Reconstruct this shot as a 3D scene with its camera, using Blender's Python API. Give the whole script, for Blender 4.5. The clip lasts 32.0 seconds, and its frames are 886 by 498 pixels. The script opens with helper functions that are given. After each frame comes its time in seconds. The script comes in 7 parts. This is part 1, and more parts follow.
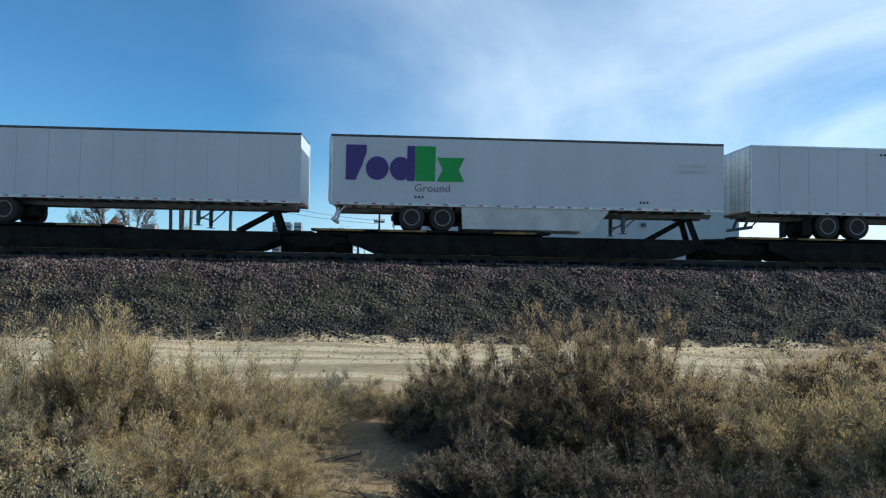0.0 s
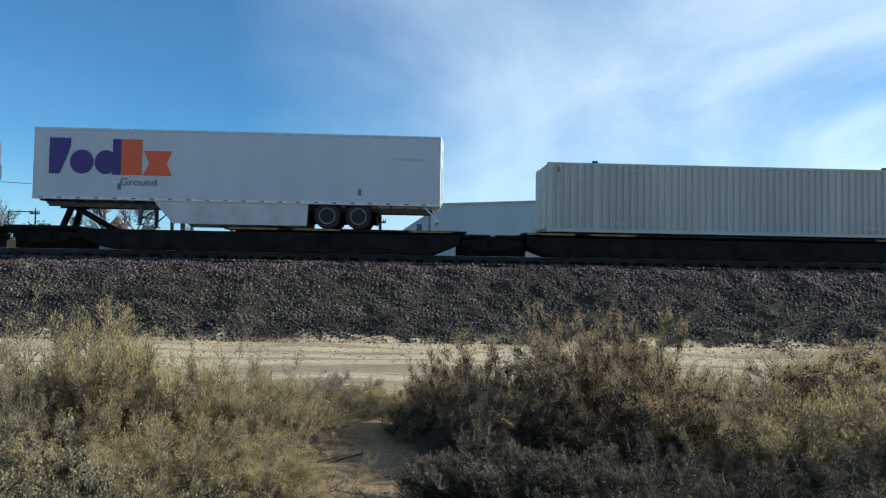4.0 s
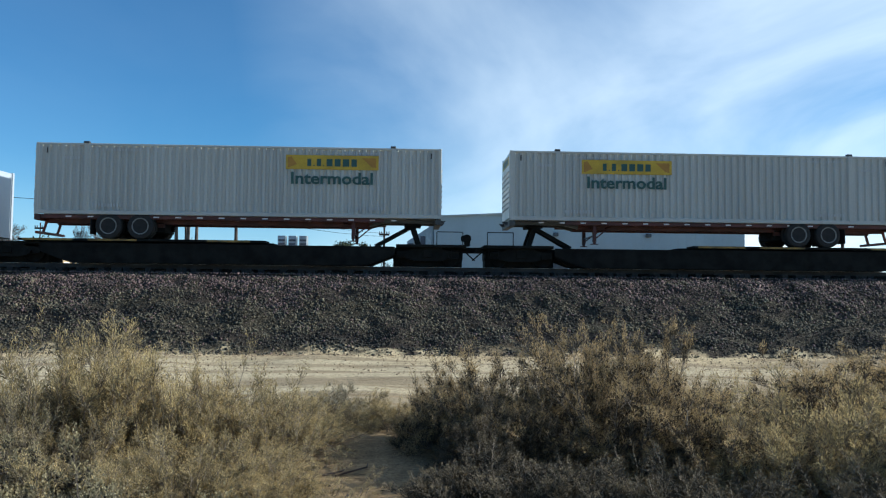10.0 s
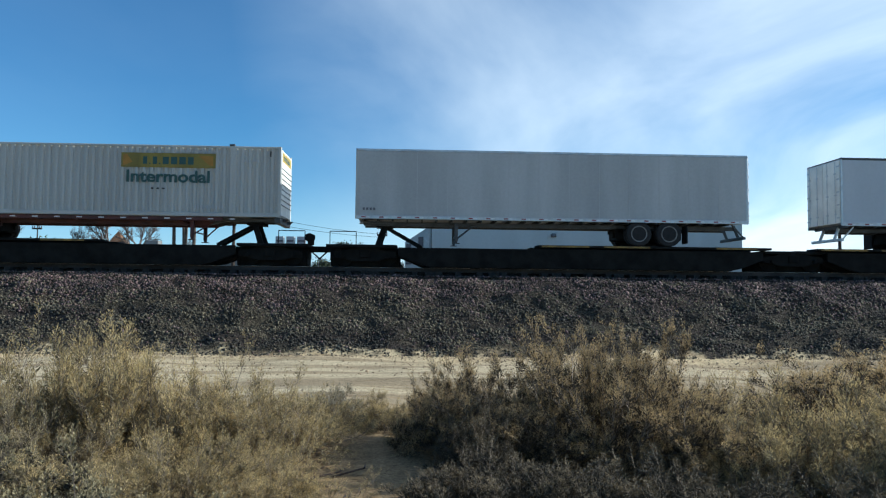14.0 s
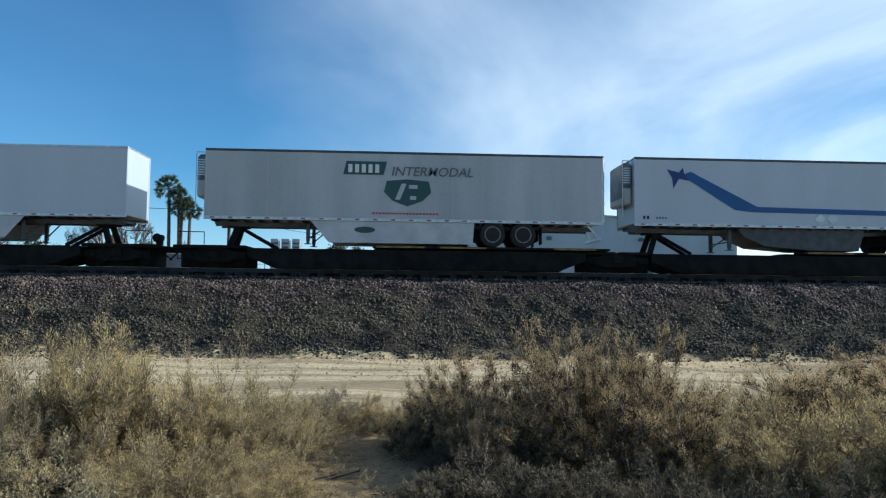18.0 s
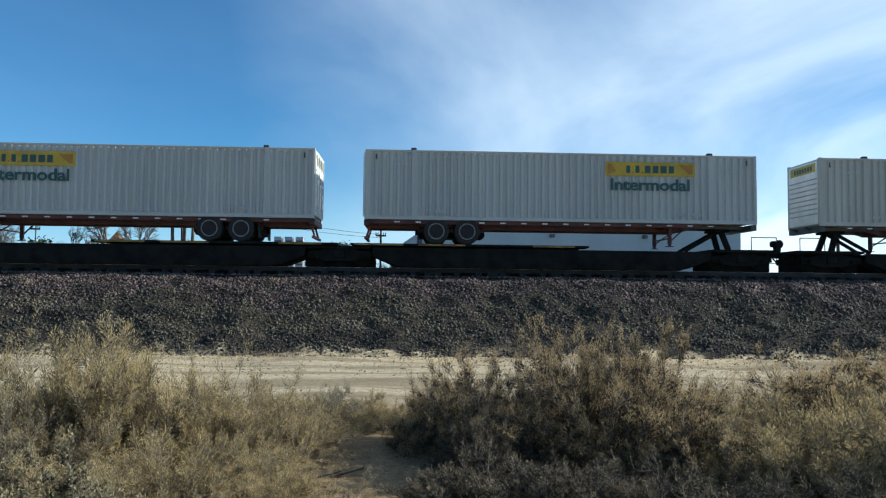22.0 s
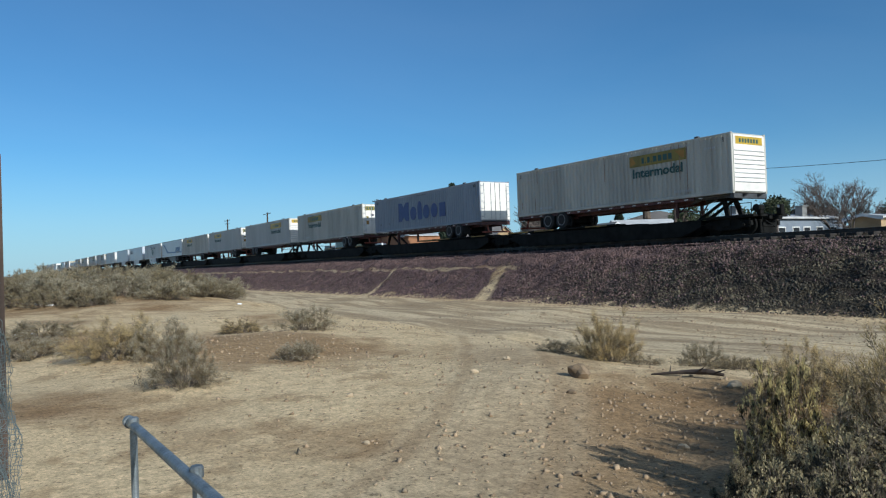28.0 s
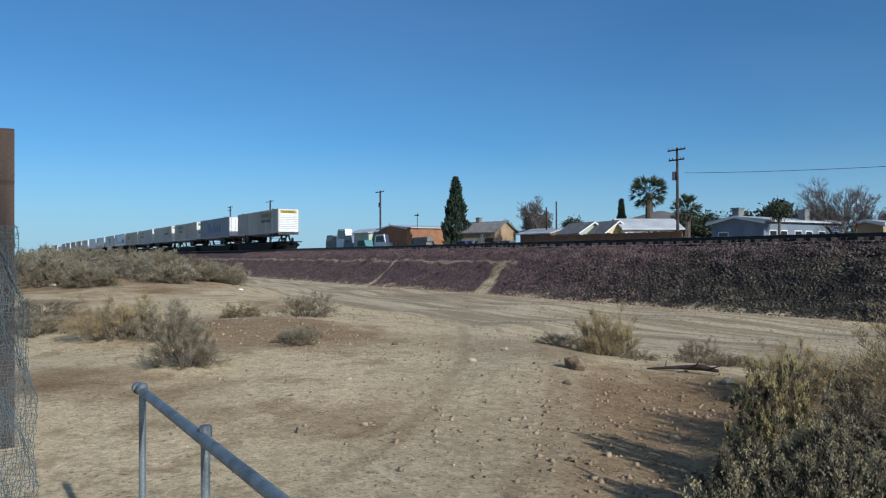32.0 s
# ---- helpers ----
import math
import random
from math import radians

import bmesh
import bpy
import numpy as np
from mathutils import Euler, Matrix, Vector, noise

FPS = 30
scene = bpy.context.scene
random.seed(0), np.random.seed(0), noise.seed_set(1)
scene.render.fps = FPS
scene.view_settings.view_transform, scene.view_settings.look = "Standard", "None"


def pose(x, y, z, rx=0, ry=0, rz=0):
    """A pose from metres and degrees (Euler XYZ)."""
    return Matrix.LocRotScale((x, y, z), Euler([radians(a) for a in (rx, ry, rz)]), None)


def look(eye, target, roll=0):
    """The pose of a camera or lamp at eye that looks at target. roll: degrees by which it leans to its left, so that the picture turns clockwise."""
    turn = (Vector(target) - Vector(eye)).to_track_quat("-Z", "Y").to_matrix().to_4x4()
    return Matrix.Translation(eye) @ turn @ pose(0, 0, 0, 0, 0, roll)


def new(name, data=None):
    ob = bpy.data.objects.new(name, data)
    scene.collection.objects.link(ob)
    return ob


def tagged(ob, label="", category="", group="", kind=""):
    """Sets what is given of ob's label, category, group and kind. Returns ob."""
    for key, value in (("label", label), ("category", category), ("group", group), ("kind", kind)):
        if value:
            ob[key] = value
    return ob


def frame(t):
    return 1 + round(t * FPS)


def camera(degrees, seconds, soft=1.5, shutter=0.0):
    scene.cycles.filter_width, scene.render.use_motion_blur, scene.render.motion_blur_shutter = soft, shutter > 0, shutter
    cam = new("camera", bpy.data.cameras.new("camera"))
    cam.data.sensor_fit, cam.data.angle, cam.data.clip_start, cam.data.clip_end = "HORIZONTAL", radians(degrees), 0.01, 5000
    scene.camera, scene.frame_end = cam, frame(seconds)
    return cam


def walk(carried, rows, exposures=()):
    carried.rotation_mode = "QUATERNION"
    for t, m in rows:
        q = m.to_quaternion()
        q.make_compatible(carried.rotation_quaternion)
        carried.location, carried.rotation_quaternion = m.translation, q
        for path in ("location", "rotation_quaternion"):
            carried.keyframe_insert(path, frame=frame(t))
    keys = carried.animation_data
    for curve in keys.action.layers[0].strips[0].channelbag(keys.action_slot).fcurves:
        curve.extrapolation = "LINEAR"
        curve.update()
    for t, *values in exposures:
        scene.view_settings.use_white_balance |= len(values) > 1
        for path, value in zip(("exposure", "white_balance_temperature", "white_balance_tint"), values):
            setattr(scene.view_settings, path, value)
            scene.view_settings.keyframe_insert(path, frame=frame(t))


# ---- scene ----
EXPOSURES = [(0, 0.32, 5650, 3), (25.2, 0.32, 5650, 3), (26.5, 0.06, 5700, 3), (27, 0.26, 5700, 4), (28, -0.12, 5800, 7), (29, -0.30, 5700, 9), (30, -0.25, 5650, 10), (32, -0.26, 5600, 10)]
EYE = 1.65
PATH = [  # seconds, turn about x, y, z
    (0, 92.05, -1.03, -2.68), (0.5, 92.13, -0.98, -2.35), (1, 92.08, -0.88, -2.25), (1.5, 92.04, -0.92, -2.37),
    (2, 92.00, -0.99, -2.55), (2.5, 92.25, -0.92, -2.53), (3, 92.10, -0.91, -2.53), (3.5, 92.00, -0.98, -2.48),
    (5.5, 92.61, -0.92, -3.01), (6, 92.65, -0.77, -2.69), (6.5, 92.94, -0.62, -2.48), (7, 93.62, -0.79, -3.24),
    (7.5, 92.91, -0.46, -2.82), (8, 93.01, -0.50, -2.47), (8.5, 92.94, -0.53, -2.72), (9, 92.86, -0.56, -2.83),
    (9.5, 92.81, -0.61, -2.85), (10, 93.00, -0.58, -2.27), (10.5, 93.35, -0.49, -1.98), (11, 93.56, -0.31, -2.38),
    (11.5, 93.04, -0.47, -1.93), (12, 93.05, -0.67, -2.07), (12.5, 93.20, -0.61, -2.24), (13, 93.17, -0.52, -2.20),
    (13.5, 93.15, -0.54, -2.36), (15.5, 92.52, -0.88, -2.53), (16, 92.39, -0.90, -2.74), (16.5, 92.66, -0.84, -2.89),
    (17, 92.77, -0.73, -2.72), (17.5, 93.15, -0.68, -2.91), (18, 93.28, -0.69, -2.80), (18.5, 93.10, -0.70, -2.57),
    (19, 93.11, -0.62, -2.86), (19.5, 92.87, -0.62, -2.58), (20, 92.78, -0.65, -2.63), (20.5, 92.86, -0.74, -2.45),
    (21, 92.89, -0.75, -2.66), (21.5, 92.97, -0.72, -2.67), (22, 93.09, -0.62, -2.54), (22.5, 93.07, -0.61, -2.56),
    (23, 93.28, -0.65, -2.74), (23.5, 93.33, -0.66, -2.88), (24, 93.20, -0.62, -2.71), (24.5, 93.18, -0.68, -2.70),
    (25.5, 93.10, -0.60, -2.70), (26, 92.90, -0.10, -0.60), (26.25, 92.70, 0.25, 4.60), (26.5, 92.40, 0.46, 11.49),
    (27, 92.26, -0.09, 29.86), (27.5, 91.20, -0.53, 47.51), (28, 90.99, 2.05, 57.87), (28.5, 90.11, 1.97, 59.43),
    (29, 88.92, 2.12, 61.77), (29.5, 88.96, 1.64, 60.18), (30, 89.75, 0.80, 57.96), (30.5, 90.68, 0.34, 56.76),
    (31, 90.62, 0.32, 57.05), (31.5, 90.71, 0.32, 57.72), (32, 90.48, 0.27, 57.97),
]


SWAY = [(25.3, 0, 0, 0), (26.5, -0.30, 0, 0), (27.3, -0.34, 0.03, 0.03), (28, -0.40, 0.07, 0.06), (28.5, -0.35, 0.04, 0.03), (29.0, -0.30, 0, 0.005), (29.6, -0.30, 0, 0)]


def eye(t):
    """The holder shifts a little to the left and forward while turning after the last car."""
    if t <= SWAY[0][0]:
        return 0, 0, EYE
    for p, q in zip(SWAY, SWAY[1:]):
        if t <= q[0]:
            k = (t - p[0]) / (q[0] - p[0])
            k = k * k * (3 - 2 * k)
            return p[1] + (q[1] - p[1]) * k, p[2] + (q[2] - p[2]) * k, EYE + p[3] + (q[3] - p[3]) * k
    return SWAY[-1][1], 0, EYE


cam = camera(62.04, 32.0, soft=1.2)
walk(cam, [(t, pose(*eye(t), a, b, c)) for t, a, b, c in PATH], exposures=EXPOSURES)

# world and sun
SUN_YAW, SUN_EL = -86, 26  # degrees, to the right of the way across the track


def world_sky():
    w = bpy.data.worlds.new("sky")
    scene.world = w
    w.use_nodes = True
    nt = w.node_tree
    nt.nodes.clear()
    N, L = nt.nodes.new, nt.links.new
    out, bg = N("ShaderNodeOutputWorld"), N("ShaderNodeBackground")
    sky = N("ShaderNodeTexSky")
    sky.sky_type, sky.sun_disc = "NISHITA", False
    sky.sun_elevation, sky.sun_rotation = radians(SUN_EL), radians(-SUN_YAW)
    sky.altitude, sky.air_density, sky.dust_density, sky.ozone_density = 700, 1.0, 0.5, 3.0
    bg.inputs[1].default_value = 0.090
    tc = N("ShaderNodeTexCoord")
    # thin high cloud: streaky noise on a plane overhead
    sep = N("ShaderNodeSeparateXYZ")
    L(tc.outputs["Generated"], sep.inputs[0])
    zc = N("ShaderNodeMath"); zc.operation = "ADD"; zc.inputs[1].default_value = 0.22
    L(sep.outputs[2], zc.inputs[0])
    dx = N("ShaderNodeMath"); dx.operation = "DIVIDE"
    dy = N("ShaderNodeMath"); dy.operation = "DIVIDE"
    L(sep.outputs[0], dx.inputs[0]); L(zc.outputs[0], dx.inputs[1])
    L(sep.outputs[1], dy.inputs[0]); L(zc.outputs[0], dy.inputs[1])
    comb = N("ShaderNodeCombineXYZ")
    L(dx.outputs[0], comb.inputs[0]); L(dy.outputs[0], comb.inputs[1])
    mp = N("ShaderNodeMapping")
    mp.inputs["Rotation"].default_value = (0, 0, radians(35))
    mp.inputs["Scale"].default_value = (1.0, 0.6, 1)
    mp.inputs["Location"].default_value = (3.1, 1.7, 0)
    L(comb.outputs[0], mp.inputs[0])
    n1 = N("ShaderNodeTexNoise")
    n1.inputs["Scale"].default_value, n1.inputs["Detail"].default_value, n1.inputs["Roughness"].default_value, n1.inputs["Distortion"].default_value = 1.4, 7, 0.52, 0.5
    L(mp.outputs[0], n1.inputs["Vector"])
    r = N("ShaderNodeMapRange")
    r.inputs[1].default_value, r.inputs[2].default_value, r.inputs[3].default_value, r.inputs[4].default_value = 0.22, 0.78, 0.0, 1.0
    L(n1.outputs[0], r.inputs[0])
    # more cloud on the sun's side of the sky
    side = N("ShaderNodeVectorMath"); side.operation = "DOT_PRODUCT"
    a = radians(-60)
    side.inputs[1].default_value = (-math.sin(a), math.cos(a), 0.25)
    L(tc.outputs["Generated"], side.inputs[0])
    r2 = N("ShaderNodeMapRange")
    r2.inputs[1].default_value, r2.inputs[2].default_value, r2.inputs[3].default_value, r2.inputs[4].default_value = 0.34, 0.86, 0.04, 1.0
    L(side.outputs["Value"], r2.inputs[0])
    mul = N("ShaderNodeMath"); mul.operation = "MULTIPLY"
    L(r.outputs[0], mul.inputs[0]); L(r2.outputs[0], mul.inputs[1])
    mix = N("ShaderNodeMix"); mix.data_type = "RGBA"
    tint = N("ShaderNodeMix"); tint.data_type = "RGBA"; tint.blend_type = "MULTIPLY"; tint.inputs[0].default_value = 1.0
    L(sky.outputs[0], tint.inputs[6]); tint.inputs[7].default_value = SKY_TINT
    L(mul.outputs[0], mix.inputs[0]); L(tint.outputs[2], mix.inputs[6])
    mix.inputs[7].default_value = (10.4, 10.8, 10.9, 1)
    # pale haze low over the horizon
    r3 = N("ShaderNodeMapRange"); r3.interpolation_type = "SMOOTHSTEP"
    r3.inputs[1].default_value, r3.inputs[2].default_value, r3.inputs[3].default_value, r3.inputs[4].default_value = 0.16, -0.01, 0.0, 0.6
    L(sep.outputs[2], r3.inputs[0])
    haze = N("ShaderNodeMix"); haze.data_type = "RGBA"
    L(r3.outputs[0], haze.inputs[0]); L(mix.outputs[2], haze.inputs[6])
    # the haze whitens on the sun's side
    hz = N("ShaderNodeMix"); hz.data_type = "RGBA"
    L(r2.outputs[0], hz.inputs[0]); hz.inputs[6].default_value, hz.inputs[7].default_value = (5.0, 6.9, 8.4, 1), (12.0, 12.2, 12.0, 1)
    L(hz.outputs[2], haze.inputs[7])
    L(haze.outputs[2], bg.inputs[0])
    L(bg.outputs[0], out.inputs[0])
    s = bpy.data.lights.new("sun", "SUN")
    s.energy, s.angle, s.color = 5.0, radians(0.6), (1.0, 0.93, 0.82)
    so = new("sun", s)
    d = Vector((-math.sin(radians(SUN_YAW)) * math.cos(radians(SUN_EL)), math.cos(radians(SUN_YAW)) * math.cos(radians(SUN_EL)), math.sin(radians(SUN_EL))))
    so.matrix_world = look(d * 50, (0, 0, 0))


SKY_TINT = (0.60, 0.97, 1.13, 1)
world_sky()


# materials
def material(name, col, rough=0.6, metal=0.0, var=0.12, scale=3.0, bump=0.0, bump_scale=60.0, fine=0.08, streak=0.0, col2=None, rnd=0.0, spec=0.5, thin=0.0):
    """Base colour with variation at two scales; streak: upright runs of dirt; col2: a second colour in patches; rnd: change from piece to piece."""
    m = bpy.data.materials.new(name)
    m.use_nodes = True
    nt = m.node_tree
    N, L = nt.nodes.new, nt.links.new
    b = nt.nodes["Principled BSDF"]
    b.inputs["Roughness"].default_value, b.inputs["Metallic"].default_value = rough, metal
    b.inputs["Specular IOR Level"].default_value = spec
    tc = N("ShaderNodeTexCoord")
    big, small = N("ShaderNodeTexNoise"), N("ShaderNodeTexNoise")
    big.inputs["Scale"].default_value, big.inputs["Detail"].default_value = scale, 5
    small.inputs["Scale"].default_value, small.inputs["Detail"].default_value = scale * 14, 3
    mp = N("ShaderNodeMapping")
    if streak:
        mp.inputs["Scale"].default_value = (1, 1, 0.12)
    L(tc.outputs["Object"], mp.inputs[0])
    L(mp.outputs[0], big.inputs["Vector"])
    L(tc.outputs["Object"], small.inputs["Vector"])
    c2 = col2 or tuple(c * (1 - 2.2 * var) for c in col)
    ramp = N("ShaderNodeMapRange")
    ramp.inputs[1].default_value, ramp.inputs[2].default_value = 0.38, 0.66
    L(big.outputs[0], ramp.inputs[0])
    mx = N("ShaderNodeMix"); mx.data_type = "RGBA"
    mx.inputs[6].default_value, mx.inputs[7].default_value = (*col, 1), (*c2, 1)
    L(ramp.outputs[0], mx.inputs[0])
    v = N("ShaderNodeMapRange")
    v.inputs[1].default_value, v.inputs[2].default_value, v.inputs[3].default_value, v.inputs[4].default_value = 0.25, 0.75, 1 - fine, 1 + fine
    L(small.outputs[0], v.inputs[0])
    hs = N("ShaderNodeHueSaturation")
    L(mx.outputs[2], hs.inputs["Color"])
    if rnd:
        info = N("ShaderNodeObjectInfo")
        geo = N("ShaderNodeNewGeometry")
        ad = N("ShaderNodeMath"); ad.operation = "ADD"
        L(info.outputs["Random"], ad.inputs[0]); L(geo.outputs["Random Per Island"], ad.inputs[1])
        rr = N("ShaderNodeMapRange")
        rr.inputs[1].default_value, rr.inputs[2].default_value, rr.inputs[3].default_value, rr.inputs[4].default_value = 0, 2, 1 - rnd, 1 + rnd
        L(ad.outputs[0], rr.inputs[0])
        mm = N("ShaderNodeMath"); mm.operation = "MULTIPLY"
        L(rr.outputs[0], mm.inputs[0]); L(v.outputs[0], mm.inputs[1])
        L(mm.outputs[0], hs.inputs["Value"])
    else:
        L(v.outputs[0], hs.inputs["Value"])
    L(hs.outputs[0], b.inputs["Base Color"])
    if thin:
        tl, ms = N("ShaderNodeBsdfTranslucent"), N("ShaderNodeMixShader")
        ms.inputs[0].default_value = thin
        L(hs.outputs[0], tl.inputs[0]); L(b.outputs[0], ms.inputs[1]); L(tl.outputs[0], ms.inputs[2])
        L(ms.outputs[0], nt.nodes["Material Output"].inputs[0])
    if bump:
        bn, bp = N("ShaderNodeTexNoise"), N("ShaderNodeBump")
        bn.inputs["Scale"].default_value, bn.inputs["Detail"].default_value = bump_scale, 4
        bp.inputs["Strength"].default_value, bp.inputs["Distance"].default_value = bump, 0.02
        L(tc.outputs["Object"], bn.inputs["Vector"]); L(bn.outputs[0], bp.inputs["Height"]); L(bp.outputs[0], b.inputs["Normal"])
    return m


WHITE = material("white_trailer_paint", (0.45, 0.49, 0.54), 0.38, 0, 0.03, 0.7, 0.04, 6, 0.03, streak=1)
WHITE2 = material("worn_white_paint", (0.43, 0.45, 0.46), 0.45, 0, 0.10, 0.8, 0.05, 6, 0.05, streak=1)
CREAM = material("cream_fibreglass", (0.47, 0.445, 0.36), 0.5, 0, 0.04, 0.8, 0.04, 6, 0.04, streak=1)
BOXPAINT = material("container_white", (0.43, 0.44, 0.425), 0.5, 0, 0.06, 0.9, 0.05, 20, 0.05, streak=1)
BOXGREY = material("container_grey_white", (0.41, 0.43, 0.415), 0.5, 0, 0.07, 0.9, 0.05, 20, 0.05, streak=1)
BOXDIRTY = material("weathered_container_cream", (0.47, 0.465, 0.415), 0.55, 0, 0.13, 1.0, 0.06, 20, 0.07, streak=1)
BOXBLUE = material("container_blue_grey", (0.235, 0.27, 0.325), 0.5, 0, 0.05, 0.9, 0.05, 20, 0.05, streak=1)
RUST = material("rust_streak", (0.33, 0.22, 0.15), 0.8, 0, 0.3, 4)
ALU = material("aluminium_rail", (0.55, 0.56, 0.57), 0.38, 0.8, 0.1, 3)
DARKRAIL = material("dark_rail", (0.07, 0.075, 0.08), 0.5, 0.2, 0.2, 3)
# paler than the side walls: the ends' sunlight is put into this paint
DOOR = material("lit_door_white", (0.80, 0.78, 0.72), 0.42, 0, 0.08, 1.5, 0.04, 12, 0.05)
REDSTEEL = material("red_chassis_steel", (0.08, 0.021, 0.018), 0.55, 0.1, 0.25, 2.0, 0.1, 30, 0.1)
ORANGESTEEL = material("orange_chassis_steel", (0.20, 0.042, 0.022), 0.55, 0.1, 0.2, 2.0, 0.1, 30, 0.1)
BLACKSTEEL = material("black_railcar_steel", (0.0125, 0.013, 0.012), 0.8, 0.0, 0.3, 2.0, 0.15, 25, 0.15, spec=0.15)
YELLOWEDGE = material("dirty_yellow_edge", (0.27, 0.165, 0.035), 0.6, 0, 0.3, 2.5, 0.1, 25, 0.15)
TYRE = material("tyre_rubber", (0.018, 0.018, 0.019), 0.85, 0, 0.2, 6, 0.2, 60, 0.15)
RIM = material("wheel_rim", (0.19, 0.19, 0.185), 0.5, 0.0, 0.2, 8)
SKIRT = material("grey_white_skirt", (0.50, 0.52, 0.53), 0.5, 0, 0.1, 1.2, 0.04, 10)
TANK = material("aluminium_tank", (0.45, 0.46, 0.47), 0.35, 0.8, 0.1, 4)
TAPE_R = material("red_reflector", (0.24, 0.03, 0.03), 0.35, 0, 0.1, 8)
TAPE_W = material("white_reflector", (0.66, 0.66, 0.66), 0.3, 0, 0.05, 8)
PURPLE = material("purple_vinyl", (0.040, 0.018, 0.16), 0.4, 0, 0.05, 2)
GREEN = material("green_vinyl", (0.015, 0.26, 0.035), 0.4, 0, 0.05, 2)
ORANGE = material("orange_red_vinyl", (0.62, 0.09, 0.02), 0.4, 0, 0.05, 2)
GREYINK = material("grey_vinyl", (0.12, 0.12, 0.14), 0.5, 0, 0.05, 2)
PALEINK = material("faded_grey_print", (0.42, 0.44, 0.46), 0.5, 0, 0.05, 2)
GREENINK = material("dark_green_lettering", (0.02, 0.075, 0.07), 0.5, 0, 0.08, 2)
YELLOW = material("yellow_sign_panel", (0.50, 0.335, 0.02), 0.45, 0, 0.12, 1.5)
YELLOWDIRTY = material("grimy_yellow_sign_panel", (0.27, 0.215, 0.035), 0.55, 0, 0.2, 1.2, fine=0.12, streak=1)
INK = material("black_print", (0.03, 0.03, 0.03), 0.5, 0, 0.1, 3)
NAVY = material("navy_blue_vinyl", (0.012, 0.028, 0.16), 0.45, 0, 0.05, 2)
BLUE = material("blue_vinyl", (0.01, 0.075, 0.24), 0.4, 0, 0.05, 2)
REDSIGN = material("red_sign_square", (0.45, 0.03, 0.03), 0.45, 0, 0.08, 3)
REEFER = material("reefer_unit_grey", (0.13, 0.14, 0.15), 0.5, 0.1, 0.2, 3)
AMBER = material("amber_label", (0.36, 0.18, 0.02), 0.5, 0, 0.1, 3)
RAILSTEEL = material("rail_steel", (0.05, 0.042, 0.038), 0.55, 0.6, 0.25, 1.5, 0.1, 30, 0.12)
RAILTOP = material("polished_rail_head", (0.42, 0.41, 0.40), 0.25, 1.0, 0.08, 2)
TIE = material("weathered_tie_wood", (0.05, 0.042, 0.036), 0.9, 0, 0.3, 1.8, 0.4, 40, 0.2, rnd=0.25)
STONE = material("reddish_ballast_stone", (0.175, 0.113, 0.103), 0.9, 0, 0.25, 0.9, 0.0, 60, 0.3, col2=(0.11, 0.073, 0.07), rnd=0.85)
STONE_G = material("dusty_olive_ballast_stone", (0.048, 0.042, 0.030), 0.9, 0, 0.25, 0.9, 0.0, 60, 0.3, col2=(0.027, 0.024, 0.018), rnd=0.85)
STONE_P = material("dusty_tan_ballast_stone", (0.135, 0.114, 0.073), 0.9, 0, 0.25, 0.9, 0.0, 60, 0.3, col2=(0.075, 0.064, 0.042), rnd=0.6)
PEBBLE = material("pale_pebble", (0.42, 0.33, 0.215), 0.9, 0, 0.25, 2, 0, 60, 0.2, rnd=0.5)
ROCK = material("brown_rock", (0.25, 0.18, 0.11), 0.9, 0, 0.25, 4, 0.5, 25, 0.2)
TWIG = material("grey_brown_twig", (0.22, 0.175, 0.135), 0.9, 0, 0.25, 5, rnd=0.35)
STRAW = material("straw_foliage", (0.60, 0.455, 0.215), 0.85, 0, 0.2, 3.5, col2=(0.46, 0.35, 0.165), rnd=0.35, thin=0.5)
# inner leaf tones: shade inside the crown put into a darker colour
OLIVESHADE = material("olive_inner_shade_foliage", (0.17, 0.132, 0.075), 0.9, 0, 0.2, 3.5, col2=(0.10, 0.082, 0.052), rnd=0.4, thin=0.25)
INNER = material("inner_shade_foliage", (0.097, 0.075, 0.045), 0.9, 0, 0.2, 3.5, col2=(0.055, 0.042, 0.026), rnd=0.45, thin=0.2)
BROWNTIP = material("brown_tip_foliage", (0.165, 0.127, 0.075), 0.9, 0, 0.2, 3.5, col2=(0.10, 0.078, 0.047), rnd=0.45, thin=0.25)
DUSK = material("brown_inner_shade_foliage", (0.085, 0.07, 0.045), 0.9, 0, 0.2, 3.5, col2=(0.05, 0.042, 0.029), rnd=0.4, thin=0.1)
# inner tone of the mound shrubs, with their crown shade in the colour
FARINNER = material("far_inner_shade_foliage", (0.246, 0.217, 0.138), 0.9, 0, 0.2, 3.5, col2=(0.174, 0.152, 0.102), rnd=0.45, thin=0.2)
CLOD = material("brown_dirt_clod", (0.37, 0.275, 0.175), 0.95, 0, 0.25, 3.0, 0.0, 60, 0.25, col2=(0.25, 0.18, 0.11), rnd=0.5)
SAGE = material("sage_tip_foliage", (0.46, 0.365, 0.20), 0.85, 0, 0.2, 3.5, col2=(0.33, 0.27, 0.155), rnd=0.35, thin=0.5)
OLIVE = material("olive_grey_foliage", (0.27, 0.212, 0.115), 0.85, 0, 0.2, 3.5, col2=(0.19, 0.152, 0.085), rnd=0.5, thin=0.3)
TANLEAF = material("tan_foliage", (0.50, 0.36, 0.18), 0.85, 0, 0.2, 3.5, col2=(0.34, 0.245, 0.123), rnd=0.35, thin=0.5)
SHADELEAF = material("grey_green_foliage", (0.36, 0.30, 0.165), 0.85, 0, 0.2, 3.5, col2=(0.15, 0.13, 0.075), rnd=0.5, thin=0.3)
